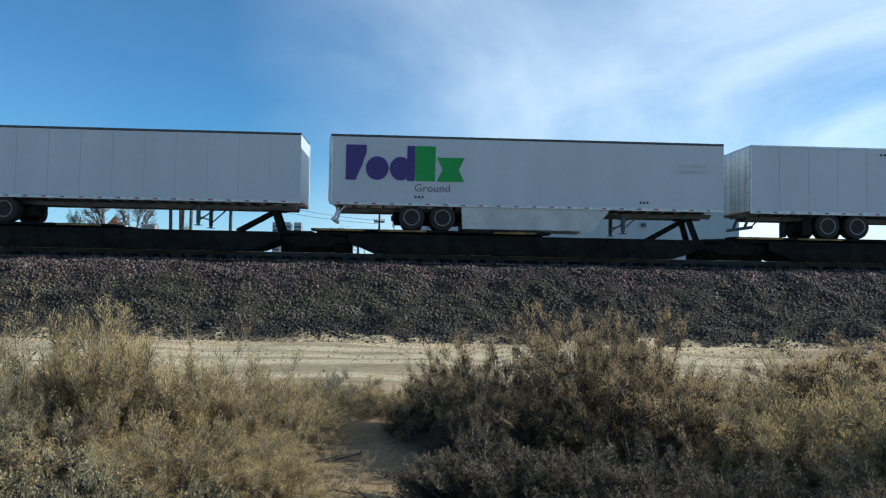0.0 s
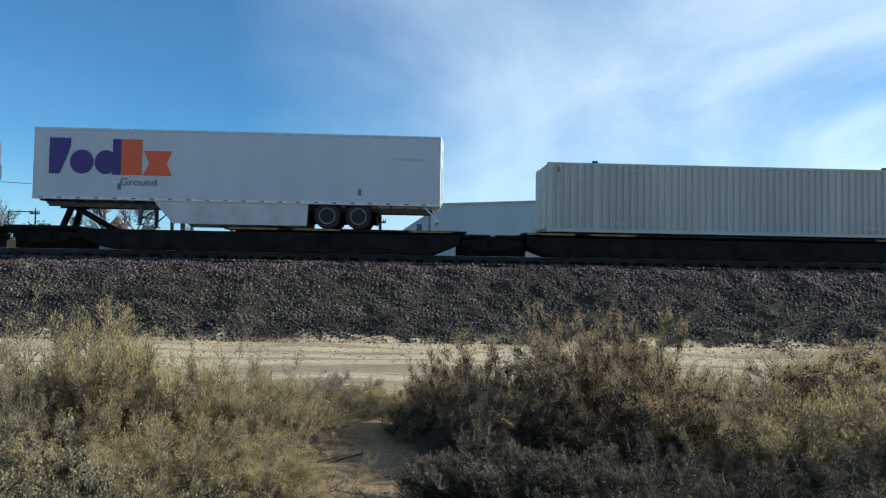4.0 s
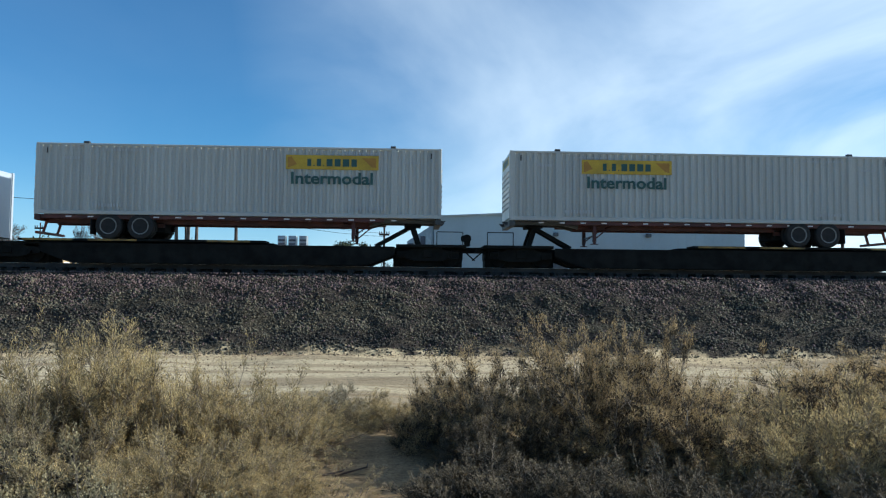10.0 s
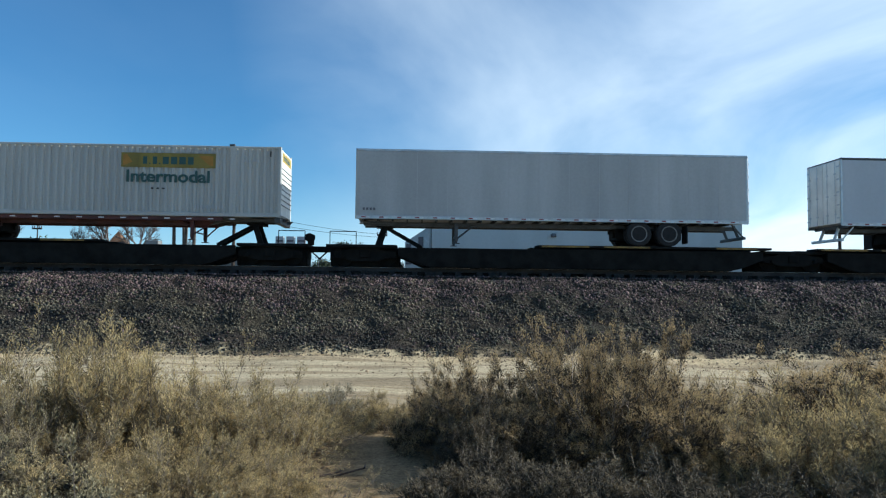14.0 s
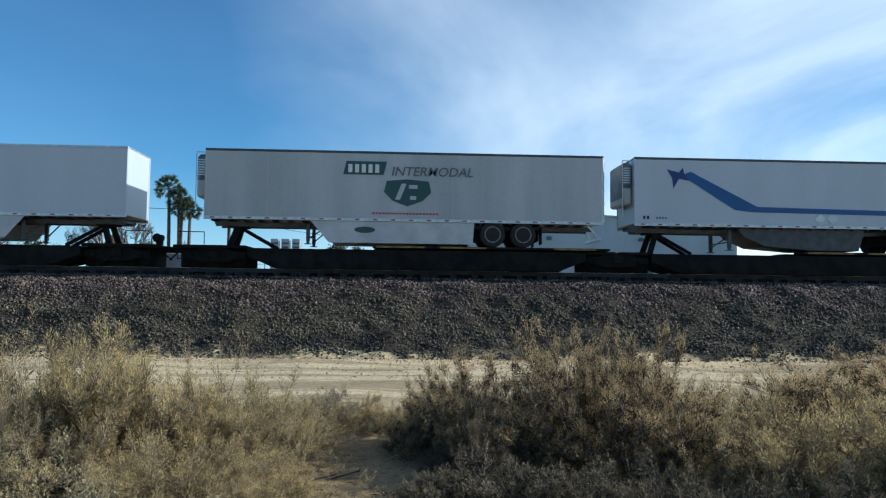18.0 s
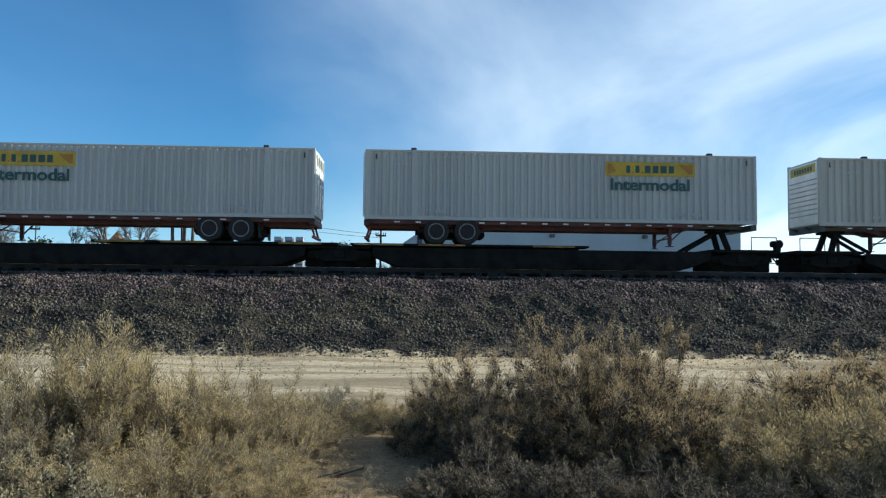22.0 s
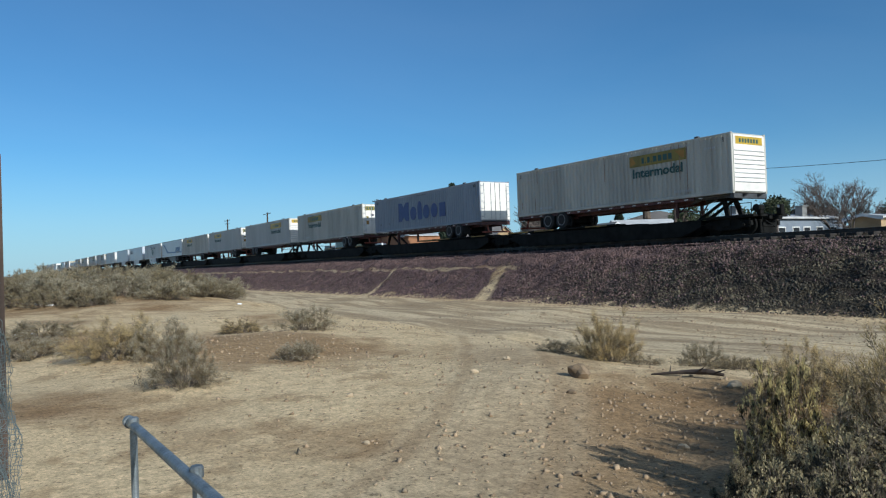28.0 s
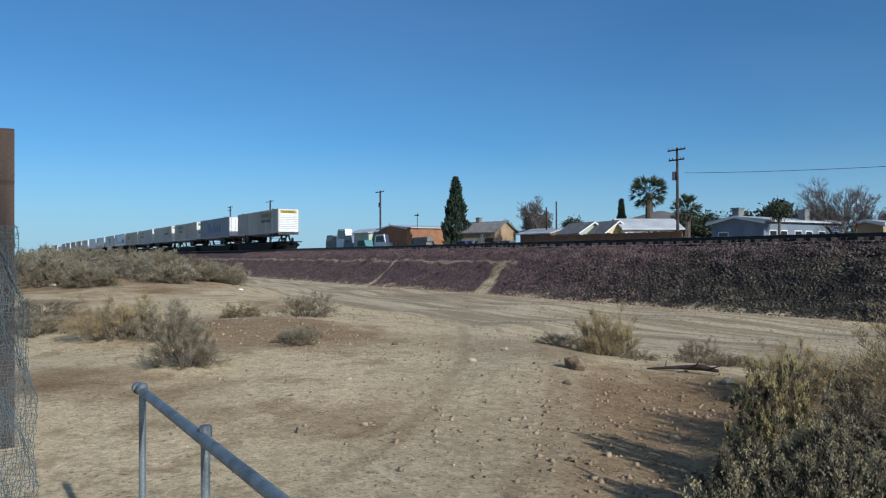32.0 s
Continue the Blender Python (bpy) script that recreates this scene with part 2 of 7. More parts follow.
YELLOWLEAF = material("yellow_green_foliage", (0.50, 0.41, 0.18), 0.85, 0, 0.2, 3.5, col2=(0.30, 0.25, 0.11), rnd=0.5, thin=0.3)
GREYLEAF = material("pale_grey_foliage", (0.418, 0.372, 0.266), 0.85, 0, 0.2, 3.5, col2=(0.319, 0.289, 0.205), rnd=0.45, thin=0.3)
GALV = material("galvanised_pipe", (0.24, 0.275, 0.29), 0.5, 0.45, 0.22, 9, 0.2, 60, 0.2)
POSTWOOD = material("pale_sawn_post", (0.50, 0.405, 0.25), 0.85, 0, 0.2, 30, 0.35, 70, 0.25, streak=1, col2=(0.24, 0.175, 0.10))
DARKWOOD = material("dark_weathered_post", (0.085, 0.057, 0.043), 0.9, 0, 0.3, 5, 0.4, 50, 0.2, streak=1)
WIRE = material("grey_wire", (0.16, 0.17, 0.18), 0.5, 0.7, 0.1, 6)
NET = material("blue_grey_netting", (0.16, 0.21, 0.22), 0.8, 0, 0.2, 4, rnd=0.3)
METALWALL = material("pale_metal_siding", (0.47, 0.52, 0.53), 0.45, 0.1, 0.06, 0.3, 0.03, 8, 0.03, streak=1)
ROOFGREY = material("pale_roof_sheet", (0.54, 0.55, 0.55), 0.6, 0.05, 0.1, 0.6, 0.05, 10)
SHINGLE = material("grey_brown_shingles", (0.26, 0.24, 0.22), 0.9, 0, 0.15, 1.2, 0.3, 12, 0.15)
STUCCO_B = material("blue_grey_stucco", (0.20, 0.24, 0.29), 0.85, 0, 0.1, 0.8, 0.15, 20)
STUCCO_W = material("white_stucco", (0.68, 0.68, 0.66), 0.85, 0, 0.08, 0.8, 0.15, 20)
STUCCO_Y = material("yellow_stucco", (0.74, 0.62, 0.33), 0.85, 0, 0.1, 0.8, 0.15, 20)
STUCCO_G = material("pale_green_stucco", (0.50, 0.56, 0.42), 0.85, 0, 0.1, 0.8, 0.15, 20)
STUCCO_T = material("tan_stucco", (0.42, 0.30, 0.17), 0.85, 0, 0.1, 0.8, 0.15, 20)
STUCCO_R = material("red_brown_siding", (0.33, 0.155, 0.075), 0.85, 0, 0.12, 0.8, 0.15, 20)
BROWNWOOD = material("brown_fence_wood", (0.30, 0.15, 0.075), 0.85, 0, 0.25, 1.5, 0.2, 20, 0.15, rnd=0.3)
GLASS = material("dark_window_glass", (0.03, 0.035, 0.04), 0.08, 0.0, 0.05, 2)
TRIM = material("white_trim", (0.75, 0.75, 0.73), 0.6, 0, 0.06, 2)
BLOCK = material("grey_block_wall", (0.24, 0.24, 0.23), 0.9, 0, 0.15, 0.8, 0.2, 12, 0.1)
POLEWOOD = material("utility_pole_wood", (0.075, 0.055, 0.042), 0.9, 0, 0.25, 1.5, 0.2, 20, 0.15)
BARK = material("grey_bark", (0.15, 0.122, 0.105), 0.9, 0, 0.2, 3, 0.3, 20, 0.15)
PALMBARK = material("palm_trunk", (0.13, 0.10, 0.075), 0.9, 0, 0.25, 3, 0.3, 14, 0.15)
FROND = material("palm_frond", (0.075, 0.10, 0.045), 0.7, 0, 0.25, 2, rnd=0.4)
DARKLEAF = material("dark_conifer_leaf", (0.022, 0.040, 0.020), 0.8, 0, 0.25, 2, rnd=0.5)
TREELEAF = material("dull_green_leaf", (0.06, 0.075, 0.035), 0.8, 0, 0.25, 2, rnd=0.5)
CARWHITE = material("white_car_paint", (0.75, 0.75, 0.75), 0.25, 0, 0.04, 2)
TEAL = material("teal_tarp", (0.10, 0.25, 0.26), 0.6, 0, 0.1, 2)
TRASH = material("white_litter", (0.8, 0.8, 0.78), 0.6, 0, 0.1, 5)


SCARS, SCAR_K = ((-36.4, 1.25), (-50.6, 0.5)), -0.58  # worn paths up the stone slope: place, width and slant
LEDGE_Y, LEDGE_X = 27.35, -35.5  # a trodden ledge along the slope beyond the first path


def ground_material():
    m = bpy.data.materials.new("desert_ground")
    m.use_nodes = True
    nt = m.node_tree
    N, L = nt.nodes.new, nt.links.new
    b = nt.nodes["Principled BSDF"]
    b.inputs["Roughness"].default_value, b.inputs["Specular IOR Level"].default_value = 0.95, 0.15
    tc = N("ShaderNodeTexCoord")

    def noise_tex(scale, detail=5, vec=None, rough=0.55):
        n = N("ShaderNodeTexNoise")
        n.inputs["Scale"].default_value, n.inputs["Detail"].default_value, n.inputs["Roughness"].default_value = scale, detail, rough
        L(vec or tc.outputs["Object"], n.inputs["Vector"])
        return n.outputs[0]

    def span(x, a, b_, c=0.0, d=1.0):
        r = N("ShaderNodeMapRange")
        r.interpolation_type = "SMOOTHSTEP"
        for i, k in enumerate((a, b_, c, d)):
            r.inputs[i + 1].default_value = k
        L(x, r.inputs[0])
        return r.outputs[0]

    def blend(f, p, q, mode="MIX"):
        x = N("ShaderNodeMix"); x.data_type = "RGBA"; x.blend_type = mode
        if isinstance(f, float): x.inputs[0].default_value = f
        else: L(f, x.inputs[0])
        for i, k in ((6, p), (7, q)):
            if isinstance(k, tuple): x.inputs[i].default_value = (*k, 1)
            else: L(k, x.inputs[i])
        return x.outputs[2]

    def calc(op, p, q):
        x = N("ShaderNodeMath"); x.operation = op
        for i, k in ((0, p), (1, q)):
            if isinstance(k, float): x.inputs[i].default_value = k
            else: L(k, x.inputs[i])
        return x.outputs[0]

    sand, pale, brown = (0.645, 0.50, 0.295), (0.60, 0.485, 0.31), (0.27, 0.172, 0.085)
    sep = N("ShaderNodeSeparateXYZ"); L(tc.outputs["Object"], sep.inputs[0])
    px, py = sep.outputs[0], sep.outputs[1]
    dirt = blend(span(noise_tex(0.22, 6), 0.50, 0.70), sand, brown)
    dirt = blend(calc("MULTIPLY", span(noise_tex(1.3, 6, None, 0.65), 0.50, 0.64), 0.5), dirt, brown)
    # darker soil thrown up round the shrubs
    wob = calc("MULTIPLY", calc("SUBTRACT", noise_tex(0.9, 5), 0.5), 1.1)
    for cx, cy, rx, ry in ((-15.2, 4.6, 3.6, 2.6), (-6.3, 8.0, 2.0, 1.2), (-5.4, 6.0, 3.0, 3.4), (-22.0, 1.8, 3.0, 1.5), (-44.0, 4.0, 14.0, 8.0), (0.0, 7.0, 9.0, 2.0)):
        u = calc("DIVIDE", calc("SUBTRACT", px, float(cx)), rx)
        v = calc("DIVIDE", calc("SUBTRACT", py, float(cy)), ry)
        d = calc("ADD", calc("SQRT", calc("ADD", calc("MULTIPLY", u, u), calc("MULTIPLY", v, v)), 0.0), wob)
        dirt = blend(calc("MULTIPLY", span(d, 1.2, 0.5), 0.8), dirt, brown)
    # a pale driven track that bends from the lot on to the road, with two wheel lines
    mid = calc("ADD", calc("MULTIPLY", calc("MULTIPLY", py, py), -0.0627), calc("ADD", calc("MULTIPLY", py, -0.486), -3.16))
    off = calc("DIVIDE", calc("SUBTRACT", px, mid), calc("ADD", calc("MULTIPLY", py, 0.10), 1.0))
    off = calc("ADD", calc("ABSOLUTE", off, 0.0), calc("MULTIPLY", wob, 0.4))
    dirt = blend(calc("MULTIPLY", span(off, 1.15, 0.65), 0.5), dirt, pale)
    dirt = blend(calc("MULTIPLY", calc("MULTIPLY", span(off, 0.5, 0.62), span(off, 0.85, 0.72)), 0.35), dirt, brown)
    wide = N("ShaderNodeMapping"); wide.inputs["Scale"].default_value = (0.18, 1.6, 1)
    L(tc.outputs["Object"], wide.inputs[0])
    # the graded road beside the track is packed and pale, with wheel lines along it
    edge = calc("ADD", sep.outputs[1], calc("MULTIPLY", calc("SUBTRACT", noise_tex(0.35), 0.5), 4.0))
    road = calc("MULTIPLY", span(edge, 12.2, 14.0), span(edge, 23.8, 22.0))
    roadcol = blend(span(noise_tex(0.8, 6, wide.outputs[0]), 0.42, 0.60), pale, (0.36, 0.275, 0.17))
    roadcol = blend(calc("MULTIPLY", span(noise_tex(2.6, 5, wide.outputs[0]), 0.56, 0.66), 0.5), roadcol, brown)
    dirt = blend(road, dirt, roadcol)
    grain = calc("MULTIPLY", span(noise_tex(7.0, 6, None, 0.75), 0.3, 0.7, 0.72, 1.18), span(noise_tex(26.0, 5, None, 0.8), 0.3, 0.7, 0.68, 1.25))
    spots = calc("MULTIPLY", span(noise_tex(17.0, 3), 0.60, 0.68, 1.0, 0.5), span(noise_tex(19.0, 2), 0.66, 0.74, 1.0, 1.3))
    hs = N("ShaderNodeHueSaturation"); L(dirt, hs.inputs["Color"]); L(calc("MULTIPLY", grain, spots), hs.inputs["Value"])
    # stone bed of the track
    toe = calc("ADD", sep.outputs[1], calc("MULTIPLY", calc("SUBTRACT", noise_tex(1.1, 6), 0.5), 3.4))
    bed = calc("MULTIPLY", span(toe, 23.9, 24.7), span(sep.outputs[1], 38.0, 37.2))
    for cx, w in SCARS:
        u = calc("ABSOLUTE", calc("SUBTRACT", calc("SUBTRACT", px, float(cx)), calc("MULTIPLY", calc("SUBTRACT", py, 26.5), SCAR_K)), 0.0)
        bed = calc("MULTIPLY", bed, calc("SUBTRACT", 1.0, calc("MULTIPLY", calc("MULTIPLY", span(u, w * 0.62, w * 0.2), span(py, 28.0, 27.0)), span(noise_tex(2.2, 5), 0.34, 0.52))))
    ledge = calc("ABSOLUTE", calc("ADD", calc("SUBTRACT", py, LEDGE_Y), calc("MULTIPLY", calc("SUBTRACT", noise_tex(0.5, 4), 0.5), 0.5)), 0.0)
    bed = calc("MULTIPLY", bed, calc("SUBTRACT", 1.0, calc("MULTIPLY", calc("MULTIPLY", span(ledge, 0.22, 0.06), span(px, LEDGE_X + 0.5, LEDGE_X - 0.5)), 0.55)))
    st = blend(span(noise_tex(0.9, 5, wide.outputs[0]), 0.42, 0.6), (0.042, 0.033, 0.027), (0.062, 0.051, 0.035))
    st = blend(span(px, -20.0, -40.0), st, (0.12, 0.079, 0.075))
    hs2 = N("ShaderNodeHueSaturation"); L(st, hs2.inputs["Color"]); L(calc("MULTIPLY", span(noise_tex(11.0, 4), 0.3, 0.7, 0.35, 1.5), span(noise_tex(34.0, 3), 0.3, 0.7, 0.5, 1.6)), hs2.inputs["Value"])
    far = span(sep.outputs[1], 37.2, 40.0)
    farcol = blend(span(noise_tex(0.05, 5), 0.4, 0.6), (0.30, 0.23, 0.15), (0.20, 0.17, 0.11))
    col = blend(bed, hs.outputs[0], hs2.outputs[0])
    L(blend(far, col, farcol), b.inputs["Base Color"])
    bp = N("ShaderNodeBump"); bp.inputs["Strength"].default_value, bp.inputs["Distance"].default_value = 0.6, 0.04
    h = calc("ADD", calc("MULTIPLY", noise_tex(5.5, 8, None, 0.75), 0.75), calc("MULTIPLY", noise_tex(24.0, 5, None, 0.7), calc("ADD", calc("MULTIPLY", bed, 1.6), 0.35)))
    L(h, bp.inputs["Height"]); L(bp.outputs[0], b.inputs["Normal"])
    return m


GROUND = ground_material()


# mesh helpers
class Shape:
    """A plain list of corners and faces that grows piece by piece."""

    def __init__(self):
        self.v, self.f = [], []

    def add(self, vs, fs):
        k = len(self.v)
        self.v += [tuple(p) for p in vs]
        self.f += [tuple(k + i for i in f) for f in fs]
        return self

    def box(self, x0, x1, y0, y1, z0, z1, b=0.0):
        """A box with chamfered edges."""
        if b <= 0:
            vs = [(x, y, z) for x in (x0, x1) for y in (y0, y1) for z in (z0, z1)]
            return self.add(vs, [(0, 1, 3, 2), (4, 6, 7, 5), (0, 4, 5, 1), (2, 3, 7, 6), (0, 2, 6, 4), (1, 5, 7, 3)])
        b = min(b, (x1 - x0) / 2.2, (y1 - y0) / 2.2, (z1 - z0) / 2.2)
        c, h = Vector(((x0 + x1) / 2, (y0 + y1) / 2, (z0 + z1) / 2)), Vector(((x1 - x0) / 2, (y1 - y0) / 2, (z1 - z0) / 2))
        vs, idx = [], {}
        for sx in (-1, 1):
            for sy in (-1, 1):
                for sz in (-1, 1):
                    for a in range(3):
                        p = [sx * h[0], sy * h[1], sz * h[2]]
                        for k in range(3):
                            if k != a:
                                p[k] -= (sx, sy, sz)[k] * b
                        idx[(sx, sy, sz, a)] = len(vs)
                        vs.append((c[0] + p[0], c[1] + p[1], c[2] + p[2]))
        fs = []
        for a in range(3):
            u, w = (a + 1) % 3, (a + 2) % 3
            for s in (-1, 1):
                q = []
                for su, sw in ((-1, -1), (1, -1), (1, 1), (-1, 1)):
                    k = [0, 0, 0]; k[a], k[u], k[w] = s, su, sw
                    q.append(idx[(*k, a)])
                fs.append(q if s > 0 else q[::-1])
            for su in (-1, 1):
                for sw in (-1, 1):
                    q = []
                    for s, ax in ((-1, u), (1, u), (1, w), (-1, w)):
                        k = [0, 0, 0]; k[a], k[u], k[w] = s, su, sw
                        q.append(idx[(*k, ax)])
                    fs.append(q if su * sw < 0 else q[::-1])
        for sx in (-1, 1):
            for sy in (-1, 1):
                for sz in (-1, 1):
                    q = [idx[(sx, sy, sz, a)] for a in range(3)]
                    fs.append(q if sx * sy * sz > 0 else q[::-1])
        return self.add(vs, fs)

    def rod(self, p, q, r, n=8, r2=None):
        """A round bar from p to q, closed at both ends."""
        p, q = Vector(p), Vector(q)
        r2 = r if r2 is None else r2
        d = (q - p).normalized()
        u = d.orthogonal().normalized()
        w = d.cross(u)
        vs = []
        for c, rr in ((p, r), (q, r2)):
            for i in range(n):
                a = 2 * math.pi * i / n
                vs.append(c + (u * math.cos(a) + w * math.sin(a)) * rr)
        fs = [(i, (i + 1) % n, n + (i + 1) % n, n + i) for i in range(n)] + [tuple(range(n))[::-1], tuple(range(n, 2 * n))]
        return self.add(vs, fs)

    def bar(self, p, q, w, h):
        """A square bar from p to q."""
        p, q = Vector(p), Vector(q)
        d = (q - p).normalized()
        u = Vector((0, 1, 0)) if abs(d.y) < 0.9 else Vector((1, 0, 0))
        u = (u - d * u.dot(d)).normalized()
        k = d.cross(u)
        vs = [c + u * a * w / 2 + k * e * h / 2 for c in (p, q) for a, e in ((-1, -1), (1, -1), (1, 1), (-1, 1))]
        return self.add(vs, [(0, 1, 5, 4), (1, 2, 6, 5), (2, 3, 7, 6), (3, 0, 4, 7), (3, 2, 1, 0), (4, 5, 6, 7)])

    def plate(self, pts, y0, y1):
        """An outline in x and z, given the thickness from y0 to y1."""
        n = len(pts)
        vs = [(x, y0, z) for x, z in pts] + [(x, y1, z) for x, z in pts]
        return self.add(vs, [tuple(range(n)), tuple(range(n, 2 * n))[::-1]] + [(i, n + i, n + (i + 1) % n, (i + 1) % n) for i in range(n)])

    def lathe(self, prof, y0, n=20, axis="y", c=(0, 0, 0)):
        """A round body turned from a profile of (along, radius)."""
        vs, fs = [], []
        for t, r in prof:
            for i in range(n):
                a = 2 * math.pi * i / n
                p = (r * math.cos(a), t + y0, r * math.sin(a)) if axis == "y" else (r * math.cos(a), r * math.sin(a), t + y0)
                vs.append((p[0] + c[0], p[1] + c[1], p[2] + c[2]))
        for k in range(len(prof) - 1):
            for i in range(n):
                fs.append((k * n + i, k * n + (i + 1) % n, (k + 1) * n + (i + 1) % n, (k + 1) * n + i))
        fs += [tuple(range(n)), tuple(range((len(prof) - 1) * n, len(prof) * n))]
        return self.add(vs, fs)

    def mesh(self, name, mat):
        me = bpy.data.meshes.new(name)
        me.from_pydata(self.v, [], self.f)
        bm = bmesh.new()
        bm.from_mesh(me)
        bmesh.ops.recalc_face_normals(bm, faces=bm.faces)
        bm.to_mesh(me)
        bm.free()
        me.materials.append(mat)
        return me


def fast_mesh(name, verts, tris, mat):
    """A mesh of many triangles from arrays."""
    me = bpy.data.meshes.new(name)
    n, k = len(verts), len(tris)
    me.vertices.add(n); me.loops.add(k * 3); me.polygons.add(k)
    me.vertices.foreach_set("co", np.asarray(verts, np.float32).ravel())
    me.loops.foreach_set("vertex_index", np.asarray(tris, np.int32).ravel())
    me.polygons.foreach_set("loop_start", np.arange(0, k * 3, 3, dtype=np.int32))
    me.update(calc_edges=True)
    me.materials.append(mat)
    return me


def part(name, shape, mat, parent=None, label="", at=None):
    """One mesh object under a thing or part; shape: a Shape or a mesh to share."""
    me = shape.mesh(name, mat) if isinstance(shape, Shape) else shape
    ob = new(name, me)
    ob.parent = parent
    if at is not None:
        ob.matrix_basis = at
    if label:
        tagged(ob, label)
    return ob


def thing(name, label, category, group="", at=None, kind=""):
    ob = new(name)
    ob.empty_display_size = 0.3
    if at is not None:
        ob.matrix_basis = at
    return tagged(ob, label, category, group, kind)


def solid(name, shape, mat, label, category, group="", kind="", at=None):
    ob = part(name, shape, mat, None, "", at)
    return tagged(ob, label, category, group, kind)


TEXTS = {}


def lettering(words, height, mat, parent, x, y, z, bold=0.0, shear=0.0, width=None, name="lettering"):
    """Raised letters on a side wall that faces -y, from x to the right, on the line z."""
    key = (words, height, mat.name, bold, shear, width)
    if key not in TEXTS:
        cu = bpy.data.curves.new("lettering", "FONT")
        cu.body, cu.size, cu.offset, cu.shear, cu.extrude = words, height / 0.69, bold * height, shear, 0.004
        cu.resolution_u = 3
        tmp = new("tmp", cu)
        bpy.context.view_layer.update()
        me = bpy.data.meshes.new_from_object(tmp.evaluated_get(bpy.context.evaluated_depsgraph_get()))
        bpy.data.objects.remove(tmp)
        me.name = "lettering"
        me.materials.clear()
        me.materials.append(mat)
        if width:
            xs = [v.co.x for v in me.vertices]
            k = width / (max(xs) - min(xs))
            for v in me.vertices:
                v.co.x = (v.co.x - min(xs)) * k
        TEXTS[key] = me
    return part(name, TEXTS[key], mat, parent, "", pose(x, y, z, 90))

# the ground: sandy lot, graded road, stone embankment of the track, flat town beyond
TC, RZ = 30.93, 2.48  # middle of the track, top of the rail
rng = np.random.default_rng(7)
WAVES = [(rng.uniform(0, 6.28), rng.uniform(0, 6.28), 2 * math.pi / rng.uniform(2.0, 9.0)) for _ in range(14)]


def step(x, a, b):
    k = np.clip((x - a) / (b - a), 0, 1)
    return k * k * (3 - 2 * k)


def field(x, y, sx, sy, seed):
    """Smooth random values between 0 and 1 on a lattice of cells sx by sy."""
    u, v = x / sx, y / sy
    i, j = np.floor(u).astype(np.int64), np.floor(v).astype(np.int64)
    fu, fv = u - i, v - j
    fu, fv = fu * fu * (3 - 2 * fu), fv * fv * (3 - 2 * fv)

    def h(a, b):
        k = np.sin(a * 127.1 + b * 311.7 + seed * 74.7) * 43758.5453
        return k - np.floor(k)

    return (h(i, j) * (1 - fu) + h(i + 1, j) * fu) * (1 - fv) + (h(i, j + 1) * (1 - fu) + h(i + 1, j + 1) * fu) * fv


def gz(x, y):
    x, y = np.asarray(x, float), np.asarray(y, float)
    z = -0.55 * step(y, 8.5, 13.5)
    z = z + 0.95 * np.exp(-(((x + 49) / 15) ** 2 + ((y - 5) / 8) ** 2))
    z = z + 0.22 * np.exp(-(((x + 15) / 3.5) ** 2 + ((y - 4.0) / 2.6) ** 2))
    z = z - 0.10 * np.exp(-((y - 0.9 * (-x) - 1.5) / 1.6) ** 2) * step(-x, 1.0, 4.0) * step(14 - y, 0, 3)
    n = sum(np.sin(k * (x * math.cos(a) + y * math.sin(a)) + p) / k for p, a, k in WAVES) * 0.018
    z = z + n * step(-np.abs(y - 27), -60, -4) * (1 - step(y, 22.5, 24.0))
    k = np.clip((y - 24.1 - 0.07 * np.sin(x * 0.7) - 0.07 * np.sin(x * 2.3)) / (29.15 - 24.1), 0, 1)
    z = np.where(y > 22, z + (2.10 + 0.55) * (k - 0.05 * np.sin(k * 6.28)), z)
    lump = np.sin(x * 2.1 + 1.7 * y) * np.sin(1.3 * x - 2.3 * y + 1) + 0.7 * np.sin(4.3 * x + 0.6) * np.sin(3.7 * y + x)
    lump = lump * 0.5 + 1.6 * (field(x, y, 0.9, 0.5, 21) - 0.5) + 1.0 * (field(x, y, 0.5, 0.3, 22) - 0.5)
    z = z + 0.095 * lump * step(y, 24.3, 25.0) * (1 - step(y, 28.4, 29.0))
    z = np.where((y > 29.0) & (y <= 32.7), 2.10 + 0.20 * step(y, 29.85, 30.1) * (1 - step(y, 32.0, 32.4)), z)
    z = np.where(y > 32.7, 2.10 - 0.5 * step(y, 32.7, 36.0), z)
    return z


def lines(*spans):
    """Grid lines from stretches of (from, to, count), each without its end."""
    return np.concatenate([np.linspace(a, b, n, endpoint=False) for a, b, n in spans])


def build_ground():
    xs = lines((-2400, -400, 14), (-400, -120, 28), (-120, -30, 130), (-30, 26, 330), (26, 80, 50), (80, 400, 16), (400, 2401, 9))
    ys = lines((-300, -40, 10), (-40, -6, 24), (-6, 12, 90), (12, 23, 40), (23, 30, 90), (30, 38, 20), (38, 120, 14), (120, 3001, 14))
    X, Y = np.meshgrid(xs, ys)
    Z = gz(X, Y)
    nx, ny = len(xs), len(ys)
    i = (np.arange(ny - 1)[:, None] * nx + np.arange(nx - 1)[None, :]).ravel()
    tris = np.concatenate([np.stack([i, i + 1, i + nx + 1], 1), np.stack([i, i + nx + 1, i + nx], 1)])
    me = fast_mesh("ground", np.stack([X.ravel(), Y.ravel(), Z.ravel()], 1), tris, GROUND)
    me.polygons.foreach_set("use_smooth", np.ones(len(me.polygons), bool))
    tagged(new("ground", me), "pale sandy desert ground with a graded dirt road and stone embankment", "ground", kind="structure")


build_ground()

